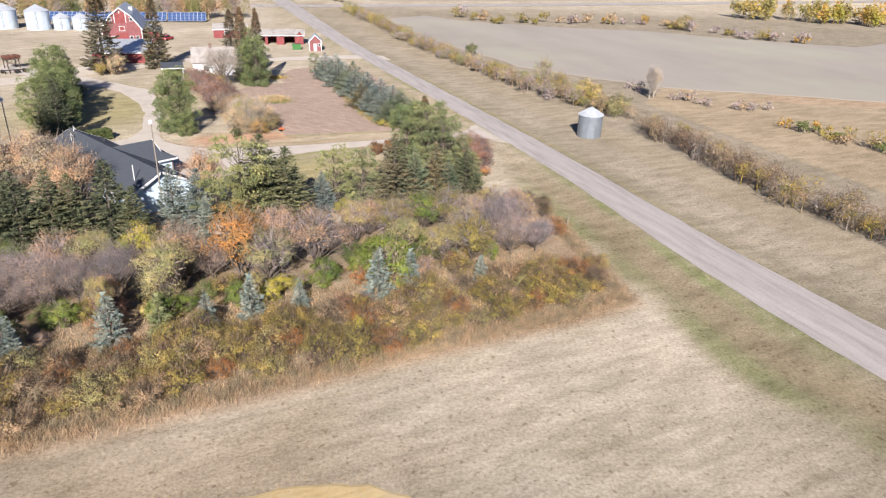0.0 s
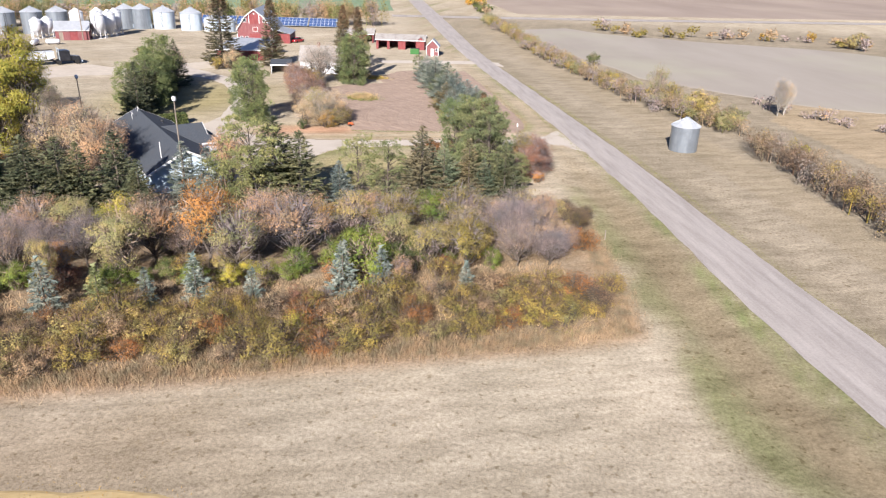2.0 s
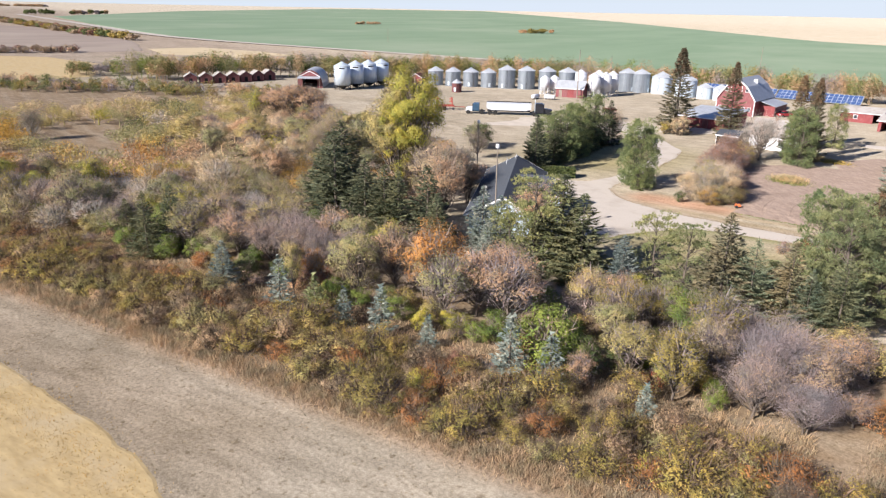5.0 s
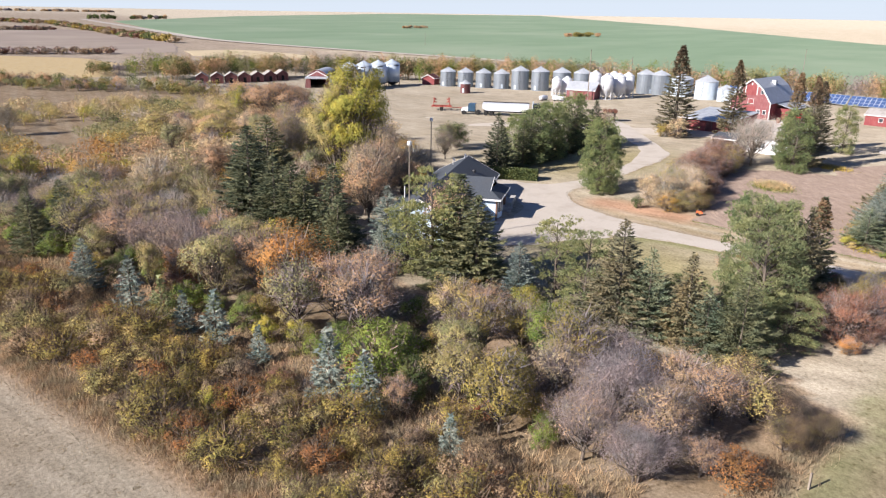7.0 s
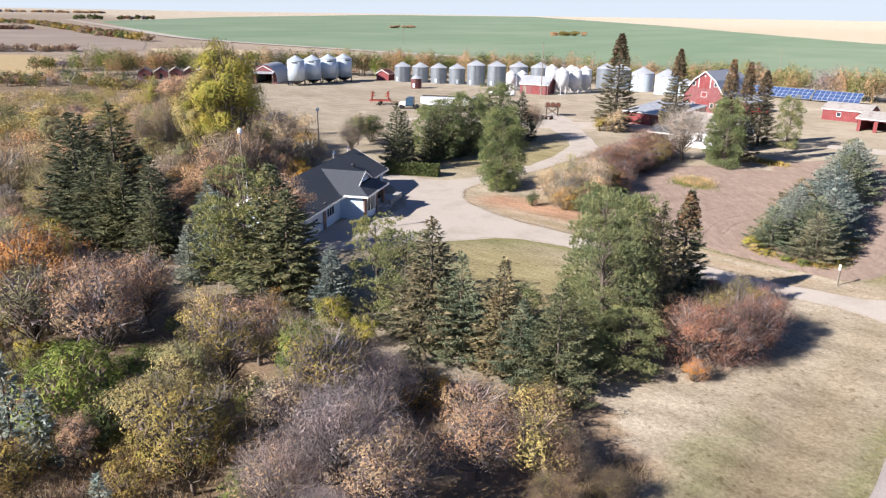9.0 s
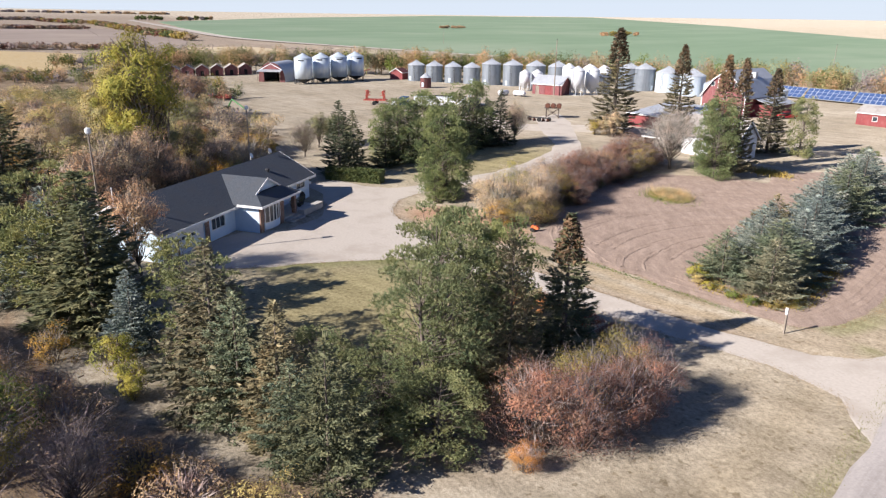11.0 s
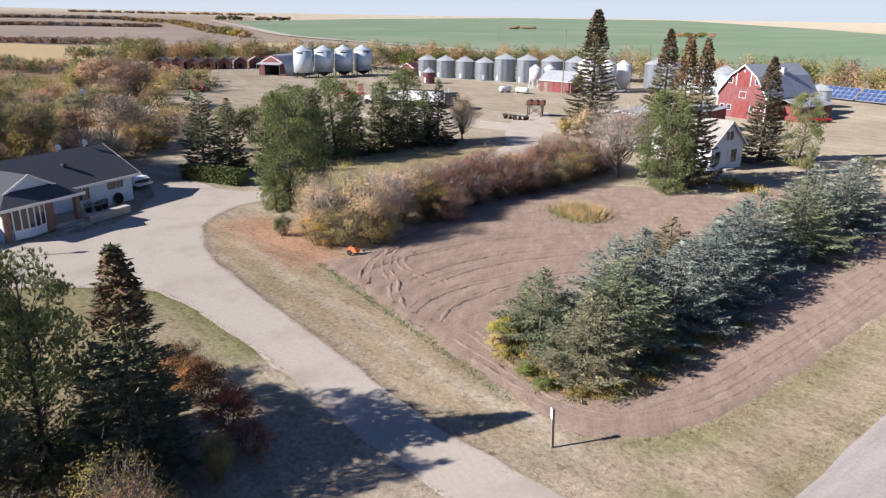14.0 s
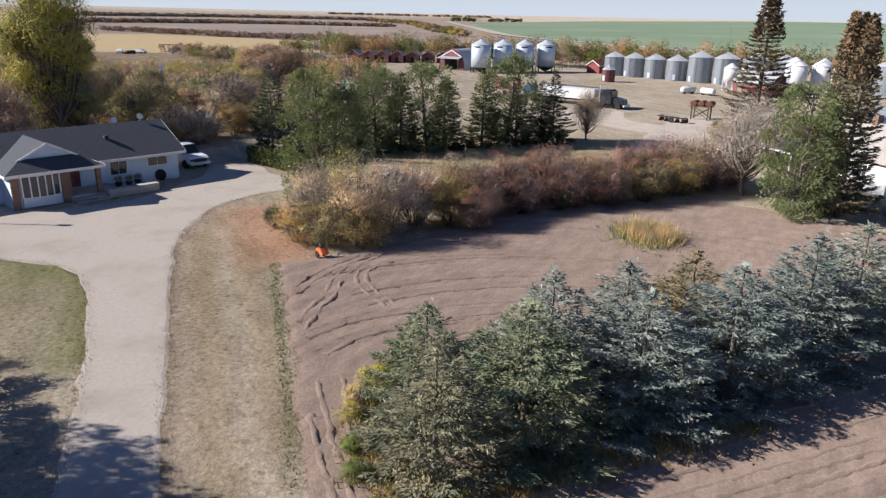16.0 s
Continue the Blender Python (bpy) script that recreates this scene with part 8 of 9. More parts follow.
sd = shed("side_shed", "smaller red shed with a white-framed window", "shed", pose(-59.8, 208.2, -0.05, 0, 0, 14), 9.0, 6.0, 2.5, 3.7, RED, SHINGLE_GREY, TRIM, [(2.6, 4.2, 0, 2.1)], [(-1.6, -0.8, 1.0, 1.8)])


def playhouse():
    ob = thing("playhouse", "little red playhouse with white trim and door", "playhouse", pose(-32.4, 188.4, -0.05, 0, 0, 10))
    w, d, e, rdg = 3.0, 3.6, 2.6, 4.2
    part("wall", wall_cells(-w / 2, w / 2, 0, e, -d / 2, -d / 2 + 0.1, [(-0.45, 0.35, 0, 1.9), (0.75, 1.25, 1.3, 1.9)]), RED_PALE, ob)
    part("gable", Solid().prism([(-w / 2, e), (w / 2, e), (0, rdg - 0.08)], -d / 2, -d / 2 + 0.1, "y"), RED_PALE, ob)
    part("wall", Solid().prism([(-w / 2, 0), (w / 2, 0), (w / 2, e), (0, rdg - 0.08), (-w / 2, e)], d / 2 - 0.1, d / 2, "y"), RED_PALE, ob)
    for a, b in ((-w / 2, -w / 2 + 0.1), (w / 2 - 0.1, w / 2)):
        part("wall", Solid().box(a, -d / 2 + 0.1, 0, b, d / 2 - 0.1, e), RED_PALE, ob)
    part("door", Solid().box(-0.45, -d / 2 + 0.03, 0, 0.35, -d / 2 + 0.07, 1.9), TRIM, ob, "white door")
    window(ob, 0.75, 1.25, 1.3, 1.9, -d / 2, -1, "x", 1)
    for s in (-1, 1):
        part("roof", slab((s * (w / 2 + 0.3), -d / 2 - 0.25, e - 0.28), (s * (w / 2 + 0.3), d / 2 + 0.25, e - 0.28), (0, d / 2 + 0.25, rdg), (0, -d / 2 - 0.25, rdg), 0.08), METAL_ROOF, ob)
        part("barge_board", slab((s * (w / 2 + 0.32), -d / 2 - 0.3, e - 0.29), (0, -d / 2 - 0.3, rdg + 0.02), (0, -d / 2 - 0.25, rdg + 0.02), (s * (w / 2 + 0.32), -d / 2 - 0.25, e - 0.29), 0.18), TRIM, ob)
        part("corner_board", Solid().box(s * w / 2 - 0.08, -d / 2 - 0.02, 0, s * w / 2 + 0.08, -d / 2 - 0.003, e), TRIM, ob)


playhouse()


def solar_table():
    """One ground-mounted table of panels, tilted to the south."""
    ob = thing("solar_array", "ground-mounted table of blue solar panels", "solar panels", None, "solar arrays")
    tilt = radians(38)
    c, s = math.cos(tilt), math.sin(tilt)
    nx, ny, pw, ph = 9, 3, 1.3, 1.25
    fr = part("frame", slab((-nx * pw / 2, -1.9 * c, 0.55), (nx * pw / 2, -1.9 * c, 0.55), (nx * pw / 2, 1.9 * c, 0.55 + 3.8 * s), (-nx * pw / 2, 1.9 * c, 0.55 + 3.8 * s), 0.08), GALV_ROOF, ob)
    me = slab((0, 0, 0), (pw - 0.14, 0, 0), (pw - 0.14, (ph - 0.12) * c, (ph - 0.12) * s), (0, (ph - 0.12) * c, (ph - 0.12) * s), 0.03).mesh("panel", SOLAR)
    for i in range(nx):
        for j in range(ny):
            p = new("panel", me)
            p.parent = ob
            p.location = (-nx * pw / 2 + i * pw + 0.025, -1.9 * c + (j * ph + 0.06) * c - 0.05 * s, 0.6 + (j * ph + 0.06) * s)
    for x in (-4.6, -1.5, 1.5, 4.6):
        part("post", Solid().tube((x, -0.9 * c, 0), (x, -0.9 * c, 0.55 + 0.95 * s), 0.06, None, 6), GALV, ob)
        part("post", Solid().tube((x, 1.1 * c, 0), (x, 1.1 * c, 0.5 + 2.9 * s), 0.06, None, 6), GALV, ob)
    return ob


st = solar_table()
st.matrix_world = pose(-82.0, 238.2, -0.05, 0, 0, 14)
for i in (1, 2, 3):
    copy_thing(st, pose(-82.0 - 11.9 * i, 238.2 - 2.4 * i, -0.05, 0, 0, 11))


# ---- vehicles ----
def wheel(parent, x, y, r, w, rim=GALV_ROOF, name="wheel"):
    prof = [(r * 0.55, -w / 2), (r * 0.95, -w / 2), (r, -w * 0.3), (r, w * 0.3), (r * 0.95, w / 2), (r * 0.55, w / 2)]
    me = Solid().lathe(prof, 18).mesh("wheel", TYRE)
    me.transform(Matrix.Rotation(radians(90), 4, "X"))
    ob = part(name, me, None, parent)
    ob.location = (x, y, r)
    hub = Solid().lathe([(r * 0.5, -w * 0.45), (r * 0.53, w * 0.45)], 14).mesh("rim", rim)
    hub.transform(Matrix.Rotation(radians(90), 4, "X"))
    part("rim", hub, None, ob)
    return ob


def rounded(profile, y0, y1, mat, name, parent, label="", inset=0.06):
    """A side profile (x, z) drawn across, narrowed a little at both flanks."""
    s = Solid()
    n = len(profile)
    cx = sum(p[0] for p in profile) / n
    cz = sum(p[1] for p in profile) / n
    rings = []
    for y, k in ((y0, 1 - inset), (y0 + 0.12, 1.0), (y1 - 0.12, 1.0), (y1, 1 - inset)):
        rings.append([(cx + (x - cx) * k, y, cz + (z - cz) * k) for x, z in profile])
    v = [p for r in rings for p in r]
    f = [tuple(range(n - 1, -1, -1)), tuple(range(3 * n, 4 * n))]
    f += [(k * n + i, k * n + (i + 1) % n, (k + 1) * n + (i + 1) % n, (k + 1) * n + i) for k in range(3) for i in range(n)]
    s.add(v, f)
    return part(name, s, mat, parent, label)


def pickup(m):
    ob = thing("pickup_truck", "white crew-cab pickup truck parked beside the house", "pickup truck", m)
    body = [(-2.8, 0.55), (-2.8, 1.15), (-0.9, 1.2), (1.0, 1.2), (2.5, 1.12), (2.85, 0.95), (2.9, 0.5), (2.3, 0.42), (-2.4, 0.42)]
    rounded(body, -0.98, 0.98, PAINT_WHITE, "body", ob)
    rounded([(-1.0, 1.18), (-0.85, 1.85), (0.55, 1.88), (1.25, 1.22)], -0.9, 0.9, PAINT_BLACK, "glass_band", ob, "dark window glass", 0.12)
    part("cab_roof", Solid().box(-0.85, -0.8, 1.84, 0.5, 0.8, 1.93), PAINT_WHITE, ob)
    part("bed", Solid().box(-2.7, -0.8, 1.14, -1.15, 0.8, 1.2), STEEL_DARK, ob)
    part("tailgate", Solid().box(-2.86, -0.85, 0.7, -2.805, 0.85, 1.14), PAINT_WHITE, ob)
    part("bumper", Solid().box(-3.0, -0.95, 0.45, -2.81, 0.95, 0.65), GALV_BRIGHT, ob)
    part("bumper", Solid().box(2.88, -0.95, 0.42, 3.05, 0.95, 0.66), GALV_BRIGHT, ob)
    part("grille", Solid().box(2.86, -0.6, 0.68, 2.93, 0.6, 0.98), STEEL_DARK, ob)
    for y in (-0.8, 0.8):
        part("headlight", Solid().box(2.85, y - 0.15, 0.75, 2.92, y + 0.15, 0.95), GLASS, ob)
        part("tail_light", Solid().box(-2.87, y - 0.1, 0.75, -2.8, y + 0.1, 1.1), PAINT_RED, ob)
    for x in (-1.85, 1.85):
        for y in (-0.92, 0.92):
            wheel(ob, x, y, 0.4, 0.26)
    return ob


pickup(pose(-50.6, 90.3, -0.05, 0, 0, 47))


def red_car(m):
    ob = thing("car", "red sedan parked in the farmyard", "car", m)
    rounded([(-2.2, 0.45), (-2.25, 0.85), (-1.5, 0.95), (1.0, 0.92), (2.1, 0.78), (2.25, 0.45), (1.8, 0.3), (-1.8, 0.3)], -0.88, 0.88, PAINT_RED, "body", ob)
    rounded([(-1.6, 0.93), (-0.95, 1.38), (0.3, 1.4), (1.0, 0.92)], -0.75, 0.75, PAINT_BLACK, "glass_band", ob, "dark window glass", 0.12)
    part("roof", Solid().box(-0.9, -0.66, 1.36, 0.25, 0.66, 1.43), PAINT_RED, ob)
    for x in (-1.35, 1.4):
        for y in (-0.8, 0.8):
            wheel(ob, x, y, 0.32, 0.2)
    for y in (-0.7, 0.7):
        part("tail_light", Solid().box(-2.28, y - 0.16, 0.6, -2.2, y + 0.16, 0.78), PAINT_WHITE, ob)


red_car(pose(-74.4, 198.2, -0.05, 0, 0, 80))


def semi_truck():
    a = math.degrees(math.atan2(14.5, 12.0))
    base = pose(-107.5, 136.2, -0.05, 0, 0, a)
    t = thing("semi_trailer", "long white grain trailer parked in the yard", "trailer", base @ pose(-0.6, 0, 0))
    part("hopper_box", Solid().prism([(-5.4, 1.6), (-5.4, 2.9), (5.4, 2.9), (5.4, 1.6), (4.2, 1.2), (-4.2, 1.2)], -1.2, 1.2, "y"), WHITE_STEEL, t, "white smooth-sided box")
    part("tarp_roll", Solid().tube((-5.4, 0.9, 3.0), (5.4, 0.9, 3.0), 0.13, None, 8), PAINT_BLACK, t)
    part("rail", Solid().box(-5.45, -1.24, 2.82, 5.45, -1.203, 2.95), GALV_BRIGHT, t)
    part("chassis", Solid().box(-5.2, -0.5, 0.85, 5.2, 0.5, 1.19), STEEL_DARK, t)
    for x in (-4.6, -3.3):
        for y in (-1.0, 1.0):
            wheel(t, x, y, 0.5, 0.42)
    tr = thing("truck_tractor", "black highway tractor coupled to the trailer", "truck", base @ pose(6.9, 0, 0))
    part("chassis", Solid().box(-2.4, -0.45, 0.6, 3.0, 0.45, 0.9), STEEL_DARK, tr)
    rounded([(-1.1, 0.8), (-1.1, 3.0), (0.6, 3.05), (1.0, 2.2), (1.0, 0.8)], -1.15, 1.15, PAINT_BLACK, "cab", tr)
    rounded([(1.0, 0.75), (1.0, 1.9), (2.9, 1.6), (3.1, 0.75)], -0.85, 0.85, PAINT_BLACK, "hood", tr)
    part("windscreen", Solid().box(0.72, -0.95, 2.25, 1.02, 0.95, 2.85), GLASS, tr)
    part("bumper", Solid().box(3.1, -1.1, 0.45, 3.3, 1.1, 0.8), GALV_BRIGHT, tr)
    for y in (-1.1, 1.1):
        part("exhaust_stack", Solid().tube((-1.2, y * 0.9, 0.9), (-1.2, y * 0.9, 3.6), 0.07, None, 8), GALV_BRIGHT, tr)
        wheel(tr, 2.2, y * 0.92, 0.5, 0.32)
        wheel(tr, -1.4, y * 0.92, 0.5, 0.45)
    fr = thing("farm_truck", "older white-nosed farm truck with a dark blue cab", "truck", base @ pose(-8.6, 0.3, 0, 0, 0, 180))
    part("chassis", Solid().box(-2.2, -0.45, 0.6, 2.6, 0.45, 0.85), STEEL_DARK, fr)
    rounded([(-0.8, 0.8), (-0.8, 2.6), (0.5, 2.65), (0.9, 1.9), (0.9, 0.8)], -1.05, 1.05, PAINT_BLUE, "cab", fr)
    rounded([(0.9, 0.75), (0.9, 1.75), (2.4, 1.55), (2.6, 0.75)], -0.95, 0.95, PAINT_WHITE, "hood", fr)
    part("windscreen", Solid().box(0.6, -0.85, 1.95, 0.92, 0.85, 2.45), GLASS, fr)
    for y in (-1.0, 1.0):
        wheel(fr, 1.9, y * 0.92, 0.5, 0.32, PAINT_WHITE)
        wheel(fr, -1.3, y * 0.92, 0.5, 0.4, PAINT_WHITE)


semi_truck()


# ---- implements and yard clutter ----
def cultivator():
    ob = thing("cultivator", "red folded field cultivator with many tines", "farm implement", pose(-122.6, 126.6, -0.05, 0, 0, 60))
    for x in (-2.4, -0.8, 0.8, 2.4):
        part("frame_bar", Solid().box(x - 0.08, -1.4, 1.0, x + 0.08, 1.4, 1.18), MACHINE_RED, ob)
    for y in (-1.3, 0.0, 1.3):
        part("frame_bar", Solid().box(-2.5, y - 0.08, 1.0, 2.5, y + 0.08, 1.18), MACHINE_RED, ob)
    for s in (-1, 1):
        for z in (1.3, 1.9, 2.5, 3.0):
            part("wing_bar", Solid().box(s * 2.0 - 0.06, -1.4, z, s * 2.0 + 0.06, 1.4, z + 0.12), MACHINE_RED, ob)
        for i in range(6):
            y = -1.25 + 0.5 * i
            part("wing_rib", Solid().tube((s * 2.0, y, 1.1), (s * 1.7, y, 3.1), 0.05, None, 5), MACHINE_RED, ob)
            part("tine", Solid().tube((s * 2.0, y, 2.2), (s * 1.2, y, 2.0), 0.035, 0.02, 5), MACHINE_RED, ob)
            part("tine", Solid().tube((s * 2.0, y + 0.2, 2.8), (s * 1.2, y + 0.2, 2.6), 0.035, 0.02, 5), MACHINE_RED, ob)
    for i in range(6):
        part("tine", Solid().tube((-2.3 + 0.9 * i, 0.6, 1.0), (-2.3 + 0.9 * i, 0.9, 0.15), 0.04, 0.02, 5), MACHINE_RED, ob)
    part("drawbar", Solid().box(2.4, -0.1, 0.7, 5.2, 0.1, 0.85), MACHINE_RED, ob)
    for y in (-1.5, 1.5):
        wheel(ob, 0, y, 0.45, 0.25)


cultivator()


def drum_stand():
    ob = thing("fuel_stand", "rusty fuel drums on a dark timber stand", "fuel stand", pose(-91.0, 152.6, -0.05, 0, 0, 55) @ Matrix.Diagonal((1, 1, 0.74, 1)))
    for x in (-1.2, 1.2):
        for y in (-0.8, 0.8):
            part("post", Solid().box(x - 0.09, y - 0.09, 0, x + 0.09, y + 0.09, 2.6), WOOD_DARK, ob)
    for y in (-0.8, 0.8):
        part("brace", Solid().tube((-1.2, y, 0.3), (1.2, y, 2.4), 0.06, None, 5), WOOD_DARK, ob)
        part("brace", Solid().tube((1.2, y, 0.3), (-1.2, y, 2.4), 0.06, None, 5), WOOD_DARK, ob)
    part("platform", Solid().box(-1.6, -1.1, 2.6, 1.6, 1.1, 2.74), WOOD_DARK, ob)
    for x in (-1.0, 0.1, 1.2):
        me = Solid().lathe([(0.05, -1.0), (0.5, -0.98), (0.52, 0), (0.5, 0.98), (0.05, 1.0)], 16).mesh("drum", RUST)
        me.transform(Matrix.Translation((x, 0, 3.26)) @ Matrix.Rotation(radians(90), 4, "X"))
        part("drum", me, None, ob)
    pl = thing("plough", "dark rusty plough with coulter wheels", "farm implement", pose(-87.6, 147.2, -0.05, 0, 0, 40))
    part("beam", Solid().box(-2.2, -0.1, 0.6, 2.4, 0.1, 0.8), STEEL_DARK, pl)
    for i in range(5):
        x = -1.9 + 0.9 * i
        part("share", Solid().add([(x, -0.05, 0.65), (x + 0.5, 0.4, 0.0), (x + 0.1, -0.4, 0.0), (x + 0.25, 0.1, 0.9)], [(0, 1, 2), (0, 3, 1), (0, 2, 3), (1, 3, 2)]), RUST, pl)
    for x, y in ((-2.0, 0.7), (0.4, -0.7), (2.0, 0.6)):
        wheel(pl, x, y, 0.42, 0.12, RUST)


drum_stand()


def harrow_and_loader():
    h = thing("swather_header", "red and black header with reel on the grass", "farm implement", pose(-145.0, 96.0, -0.05, 0, 0, 20))
    part("table", Solid().prism([(-0.8, 0.3), (0.9, 0.3), (0.9, 1.3), (0.5, 1.3), (0.3, 0.5), (-0.8, 0.4)], -4.2, 4.2, "x"), MACHINE_RED, h)
    for z in (1.2, 1.6):
        part("reel_bar", Solid().box(-4.0, -0.6, z, 4.0, -0.5, z + 0.12), STEEL_DARK, h)
    for i in range(7):
        part("reel_arm", Solid().tube((-3.9 + 1.3 * i, -0.55, 0.7), (-3.9 + 1.3 * i, -0.55, 1.8), 0.05, None, 5), STEEL_DARK, h)
    for y in (-1, 1):
        wheel(h, y * 3.0, 0.9, 0.3, 0.2)
    g = thing("auger", "green grain auger bent over the grass", "auger", pose(-121.5, 96.0, -0.05, 0, 0, 30))
    part("tube", Solid().tube((-2.4, 0, 0.3), (-0.8, 0, 2.2), 0.16, None, 8).tube((-0.8, 0, 2.2), (3.0, 0, 0.6), 0.16, None, 8), MACHINE_GREEN, g)
    part("hopper", Solid().add([(-3.2, -0.6, 0.7), (-1.9, -0.6, 0.7), (-1.9, 0.6, 0.7), (-3.2, 0.6, 0.7), (-2.8, -0.2, 0.05), (-2.2, -0.2, 0.05), (-2.2, 0.2, 0.05), (-2.8, 0.2, 0.05)], [(0, 1, 5, 4), (1, 2, 6, 5), (2, 3, 7, 6), (3, 0, 4, 7), (4, 5, 6, 7)]), STEEL_DARK, g)
    for y in (-0.5, 0.5):
        wheel(g, 0.2, y, 0.3, 0.15)
    o = thing("auger", "rust-orange grain auger lying by the bins", "auger", pose(-196, 146, -0.05, 0, 0, 40))
    part("tube", Solid().tube((-5, 0, 0.6), (5, 0, 2.6), 0.2, None, 8), RUST, o)
    part("leg", Solid().tube((2.5, -0.8, 0), (2.5, 0, 2.0), 0.07, None, 5).tube((2.5, 0.8, 0), (2.5, 0, 2.0), 0.07, None, 5), STEEL_DARK, o)


harrow_and_loader()


def tank(m):
    ob = thing("tank", "white cylindrical fuel tank on saddles", "tank", m, "white tanks")
    me = Solid().lathe([(0.1, -1.7), (0.45, -1.62), (0.62, -1.4), (0.62, 1.4), (0.45, 1.62), (0.1, 1.7)], 18).mesh("shell", WHITE_STEEL, True)
    me.transform(Matrix.Translation((0, 0, 0.85)) @ Matrix.Rotation(radians(90), 4, "Y"))
    part("shell", me, None, ob)
    for x in (-1.0, 1.0):
        part("saddle", Solid().box(x - 0.1, -0.5, 0, x + 0.1, 0.5, 0.45), STEEL_DARK, ob)
    part("valve", Solid().tube((0, 0, 1.45), (0, 0, 1.7), 0.12, None, 8), GALV, ob)
    return ob


tk = tank(pose(-127.8, 166.6, -0.05, 0, 0, 30))
copy_thing(tk, pose(-130.6, 163.6, -0.05, 0, 0, 110))


def dumpster():
    ob = thing("dumpster", "green steel refuse skip by the playhouse", "dumpster", pose(-37.3, 188.6, -0.05, 0, 0, 10))
    part("body", Solid().prism([(-0.7, 0.1), (0.7, 0.1), (0.9, 1.3), (-0.9, 1.5)], -1.1, 1.1, "x"), MACHINE_GREEN, ob)
    part("lid", Solid().add([(-1.15, -0.95, 1.52), (1.15, -0.95, 1.52), (1.15, 0.95, 1.34), (-1.15, 0.95, 1.34), (-1.15, -0.95, 1.6), (1.15, -0.95, 1.6), (1.15, 0.95, 1.42), (-1.15, 0.95, 1.42)], [(3, 2, 1, 0), (4, 5, 6, 7), (0, 1, 5, 4), (1, 2, 6, 5), (2, 3, 7, 6), (3, 0, 4, 7)]), STEEL_DARK, ob)
    for x in (-0.9, 0.8):
        part("skid", Solid().box(x, -0.7, 0, x + 0.1, 0.7, 0.1), STEEL_DARK, ob)


dumpster()


def utility_pole(x, y, h, lamp=False, label="weathered wooden utility pole"):
    ob = thing("yard_light" if lamp else "utility_pole", "tall thin grey pole with a white yard lamp" if lamp else label, "yard light" if lamp else "utility pole", pose(x, y, -0.05))
    part("pole", Solid().tube((0, 0, 0), (0, 0, h), 0.08 if lamp else 0.15, 0.06 if lamp else 0.1, 8), WOOD_GREY, ob)
    if lamp:
        part("lamp_head", Solid().lathe([(0.08, h - 0.2), (0.22, h - 0.08), (0.21, h + 0.24), (0.08, h + 0.32)], 12), TRIM, ob, "white lamp housing")
    else:
        part("insulator", Solid().lathe([(0.1, h), (0.12, h + 0.1), (0.05, h + 0.25)], 8), STEEL_DARK, ob)
    return ob


utility_pole(-29.8, 71.9, 10.2, True)
utility_pole(-54.4, 87.4, 8.5, True)
utility_pole(-126.3, 175.9, 13.7)
utility_pole(-187, 358, 10)
utility_pole(-457, 296, 11)
utility_pole(-150.0, 214.0, 10.0)


def marker_post(x, y, h, lean, label):
    ob = thing("marker_post", label, "post", pose(x, y, -0.05, lean, lean * 0.6, 0))
    part("post", Solid().box(-0.05, -0.05, 0, 0.05, 0.05, h), WOOD_GREY, ob)
    if h > 1.5:
        part("plate", Solid().box(-0.09, -0.075, h - 0.45, 0.09, -0.052, h + 0.02), TRIM, ob, "white reflector plate")


marker_post(0.6, 110.5, 1.8, 3, "leaning grey marker post with a white plate")
marker_post(14.6, 72.1, 1.0, 1, "short grey survey stake in the grass")
marker_post(-46.4, 136.0, 1.2, 0, "short pale post by the shrub border")


def ride_mower():
    ob = thing("garden_tiller", "small orange garden tiller at the plot's edge", "tiller", pose(-24.4, 107.6, 0, 0, 0, 40))
    rounded([(-0.35, 0.25), (-0.3, 0.55), (0.2, 0.6), (0.45, 0.4), (0.4, 0.25)], -0.22, 0.22, ORANGE, "housing", ob)
    part("engine", Solid().lathe([(0.14, 0.55), (0.14, 0.75), (0.06, 0.8)], 10), STEEL_DARK, ob)
    for y in (-0.22, 0.22):
        wheel(ob, -0.15, y, 0.2, 0.1)
        part("handle", Solid().tube((-0.3, y, 0.5), (-1.0, y * 1.2, 0.7), 0.02, None, 6), STEEL_DARK, ob)


ride_mower()


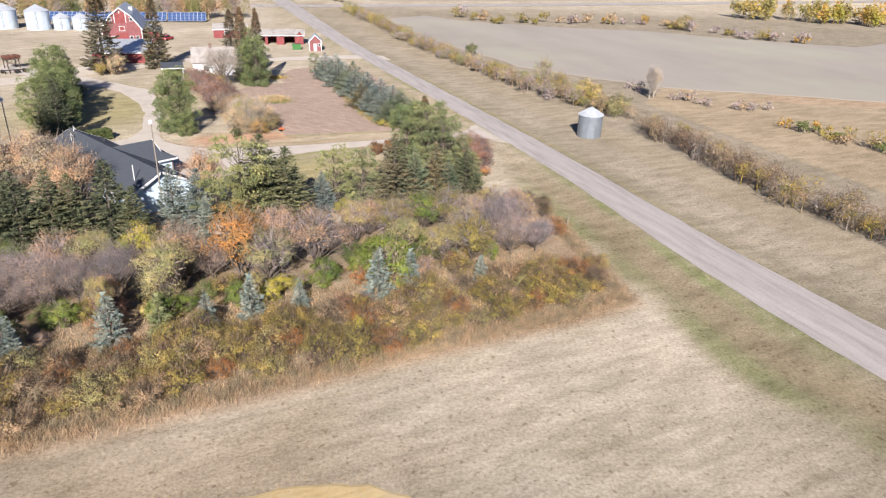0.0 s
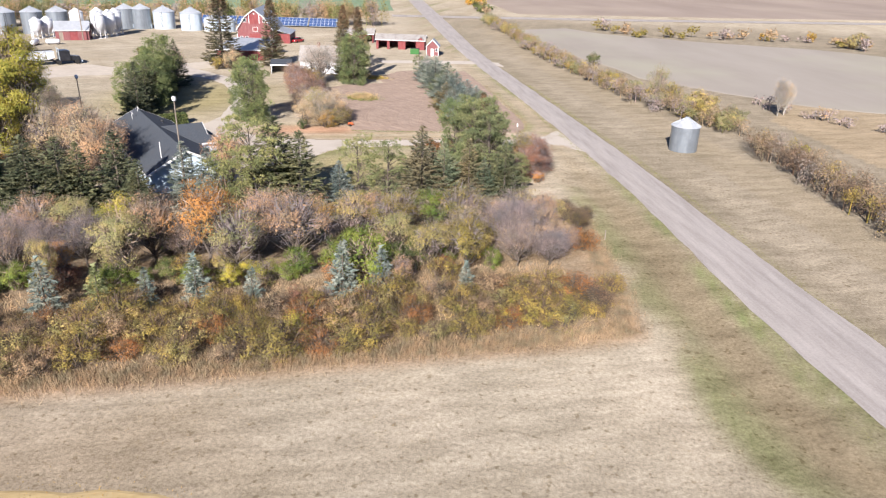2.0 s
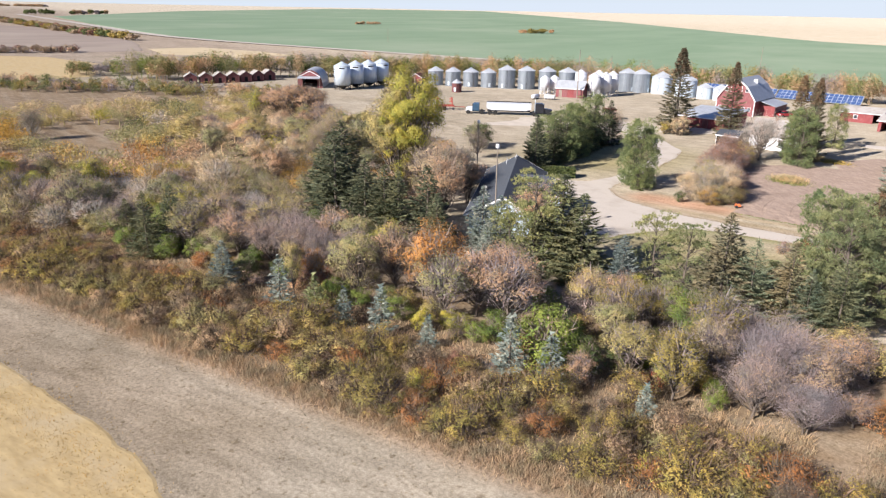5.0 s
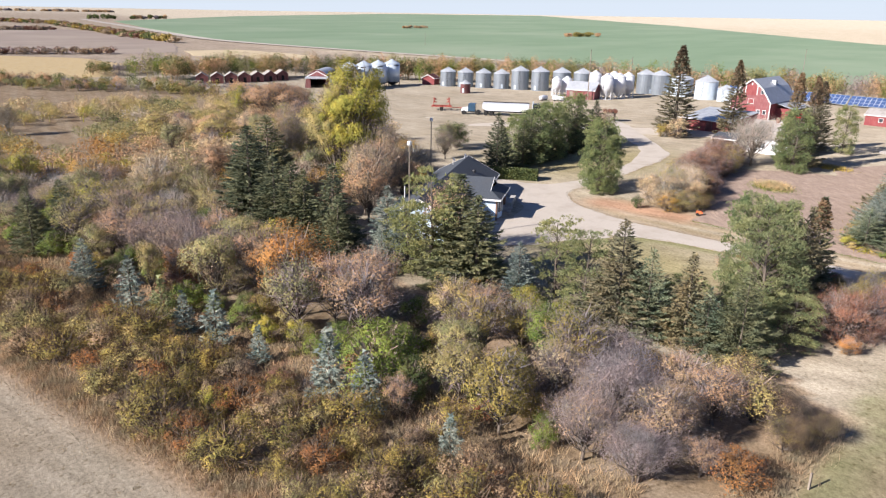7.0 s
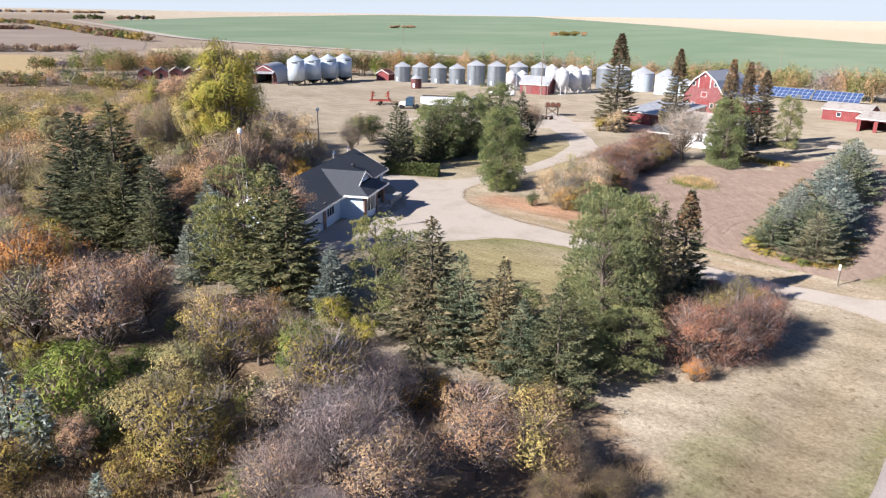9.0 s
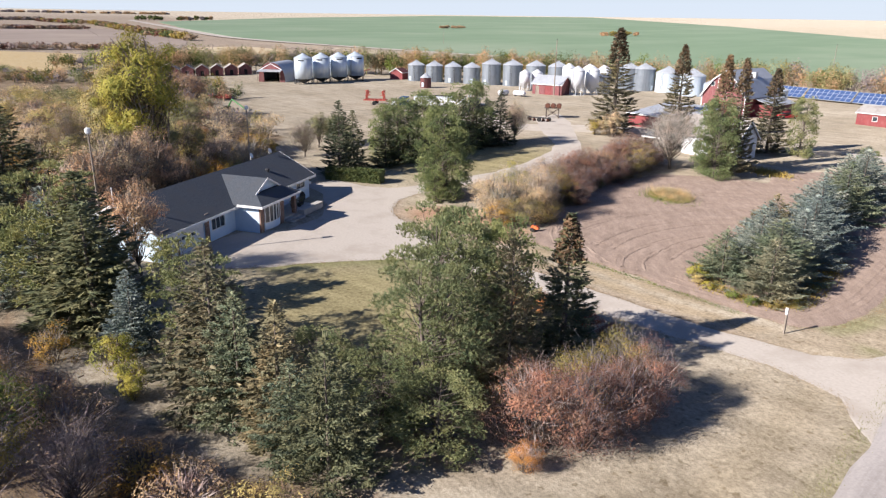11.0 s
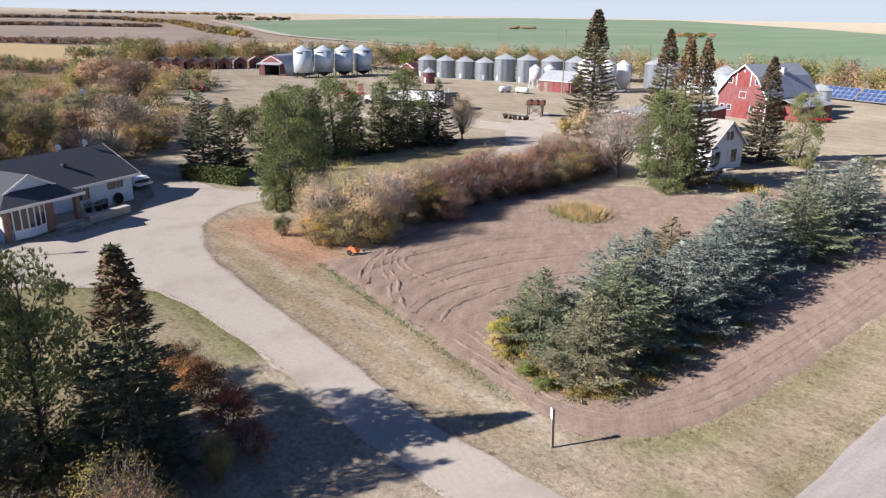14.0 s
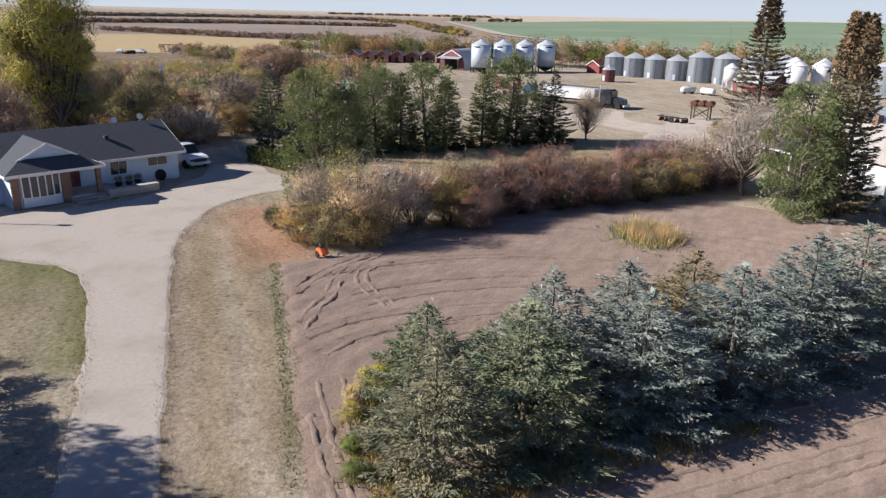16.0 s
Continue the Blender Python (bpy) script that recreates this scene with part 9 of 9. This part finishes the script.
# clipped hedge at the court
def hedge():
    r = np.random.default_rng(77)
    a, b = np.array([-52.9, 96.2]), np.array([-48.2, 101.4])
    n = 5200
    s, w, z = r.uniform(0, 1, n), r.uniform(-0.8, 0.8, n), r.uniform(0.05, 1.35, n)
    side = r.integers(0, 3, n)
    w = np.where(side == 0, -0.8, np.where(side == 1, 0.8, w)) + r.normal(0, 0.06, n)
    z = np.where(side == 2, 1.35, z) + r.normal(0, 0.06, n)
    d = (b - a) / np.linalg.norm(b - a)
    P = np.c_[a[0] + (b[0] - a[0]) * s - d[1] * w, a[1] + (b[1] - a[1]) * s + d[0] * w, np.maximum(z, 0.03)]
    v, f = leaves(P, 0.15, r)
    ob = thing("hedge", "clipped dark green hedge beside the court", "hedge")
    part("crown", mesh_from("crown", v, f, [LEAF["dark"]]), None, ob)
    part("core", Solid().prism([tuple(a + np.array([-d[1], d[0]]) * 0.66), tuple(b + np.array([-d[1], d[0]]) * 0.66), tuple(b - np.array([-d[1], d[0]]) * 0.66), tuple(a - np.array([-d[1], d[0]]) * 0.66)], -0.02, 1.2, "z"), LEAF["dark"], ob)


hedge()


# at the edge of the far gold field
def field_rack():
    ob = thing("steel_rack", "rusty steel rack standing at the stubble's edge", "rack", pose(-236.0, 19.0, -0.05, 0, 0, 72))
    for y in (-0.8, 0.8):
        part("rail", Solid().tube((-3.2, y, 2.9), (3.2, y, 2.9), 0.1, None, 6), RUST, ob)
        part("rail", Solid().tube((-2.0, y, 0.5), (2.0, y, 0.5), 0.09, None, 6), RUST, ob)
        for x0, x1 in ((-2.0, -3.1), (-0.7, -1.1), (0.7, 1.1), (2.0, 3.1)):
            part("leg", Solid().tube((x0, y, 0), (x1, y, 2.9), 0.09, None, 6), RUST, ob)
    for x in (-3.0, 0.0, 3.0):
        part("cross_bar", Solid().tube((x, -0.8, 2.9), (x, 0.8, 2.9), 0.08, None, 6), RUST, ob)


field_rack()


def scrap(x, y, a, L, w, h, mat, label):
    ob = thing("scrap_wagon", label, "wagon", pose(x, y, -0.05, 0, 0, a))
    rounded([(-L / 2, 0.6), (-L / 2, h), (L * 0.2, h), (L * 0.35, h * 0.75), (L / 2, h * 0.7), (L / 2, 0.6)], -w / 2, w / 2, mat, "body", ob)
    for sx in (-0.3, 0.3):
        for sy in (-1, 1):
            wheel(ob, sx * L, sy * w / 2, 0.42, 0.2)


scrap(-226.0, 6.5, 20, 4.4, 1.8, 1.6, PAINT_WHITE, "old white wagon abandoned beside the bush")
scrap(-229.0, 12.0, 75, 4.0, 1.8, 1.5, PAINT_WHITE, "old white wagon abandoned beside the bush")
scrap(-224.0, 10.5, -35, 3.4, 1.7, 1.3, STEEL_DARK, "old dark steel wagon abandoned beside the bush")
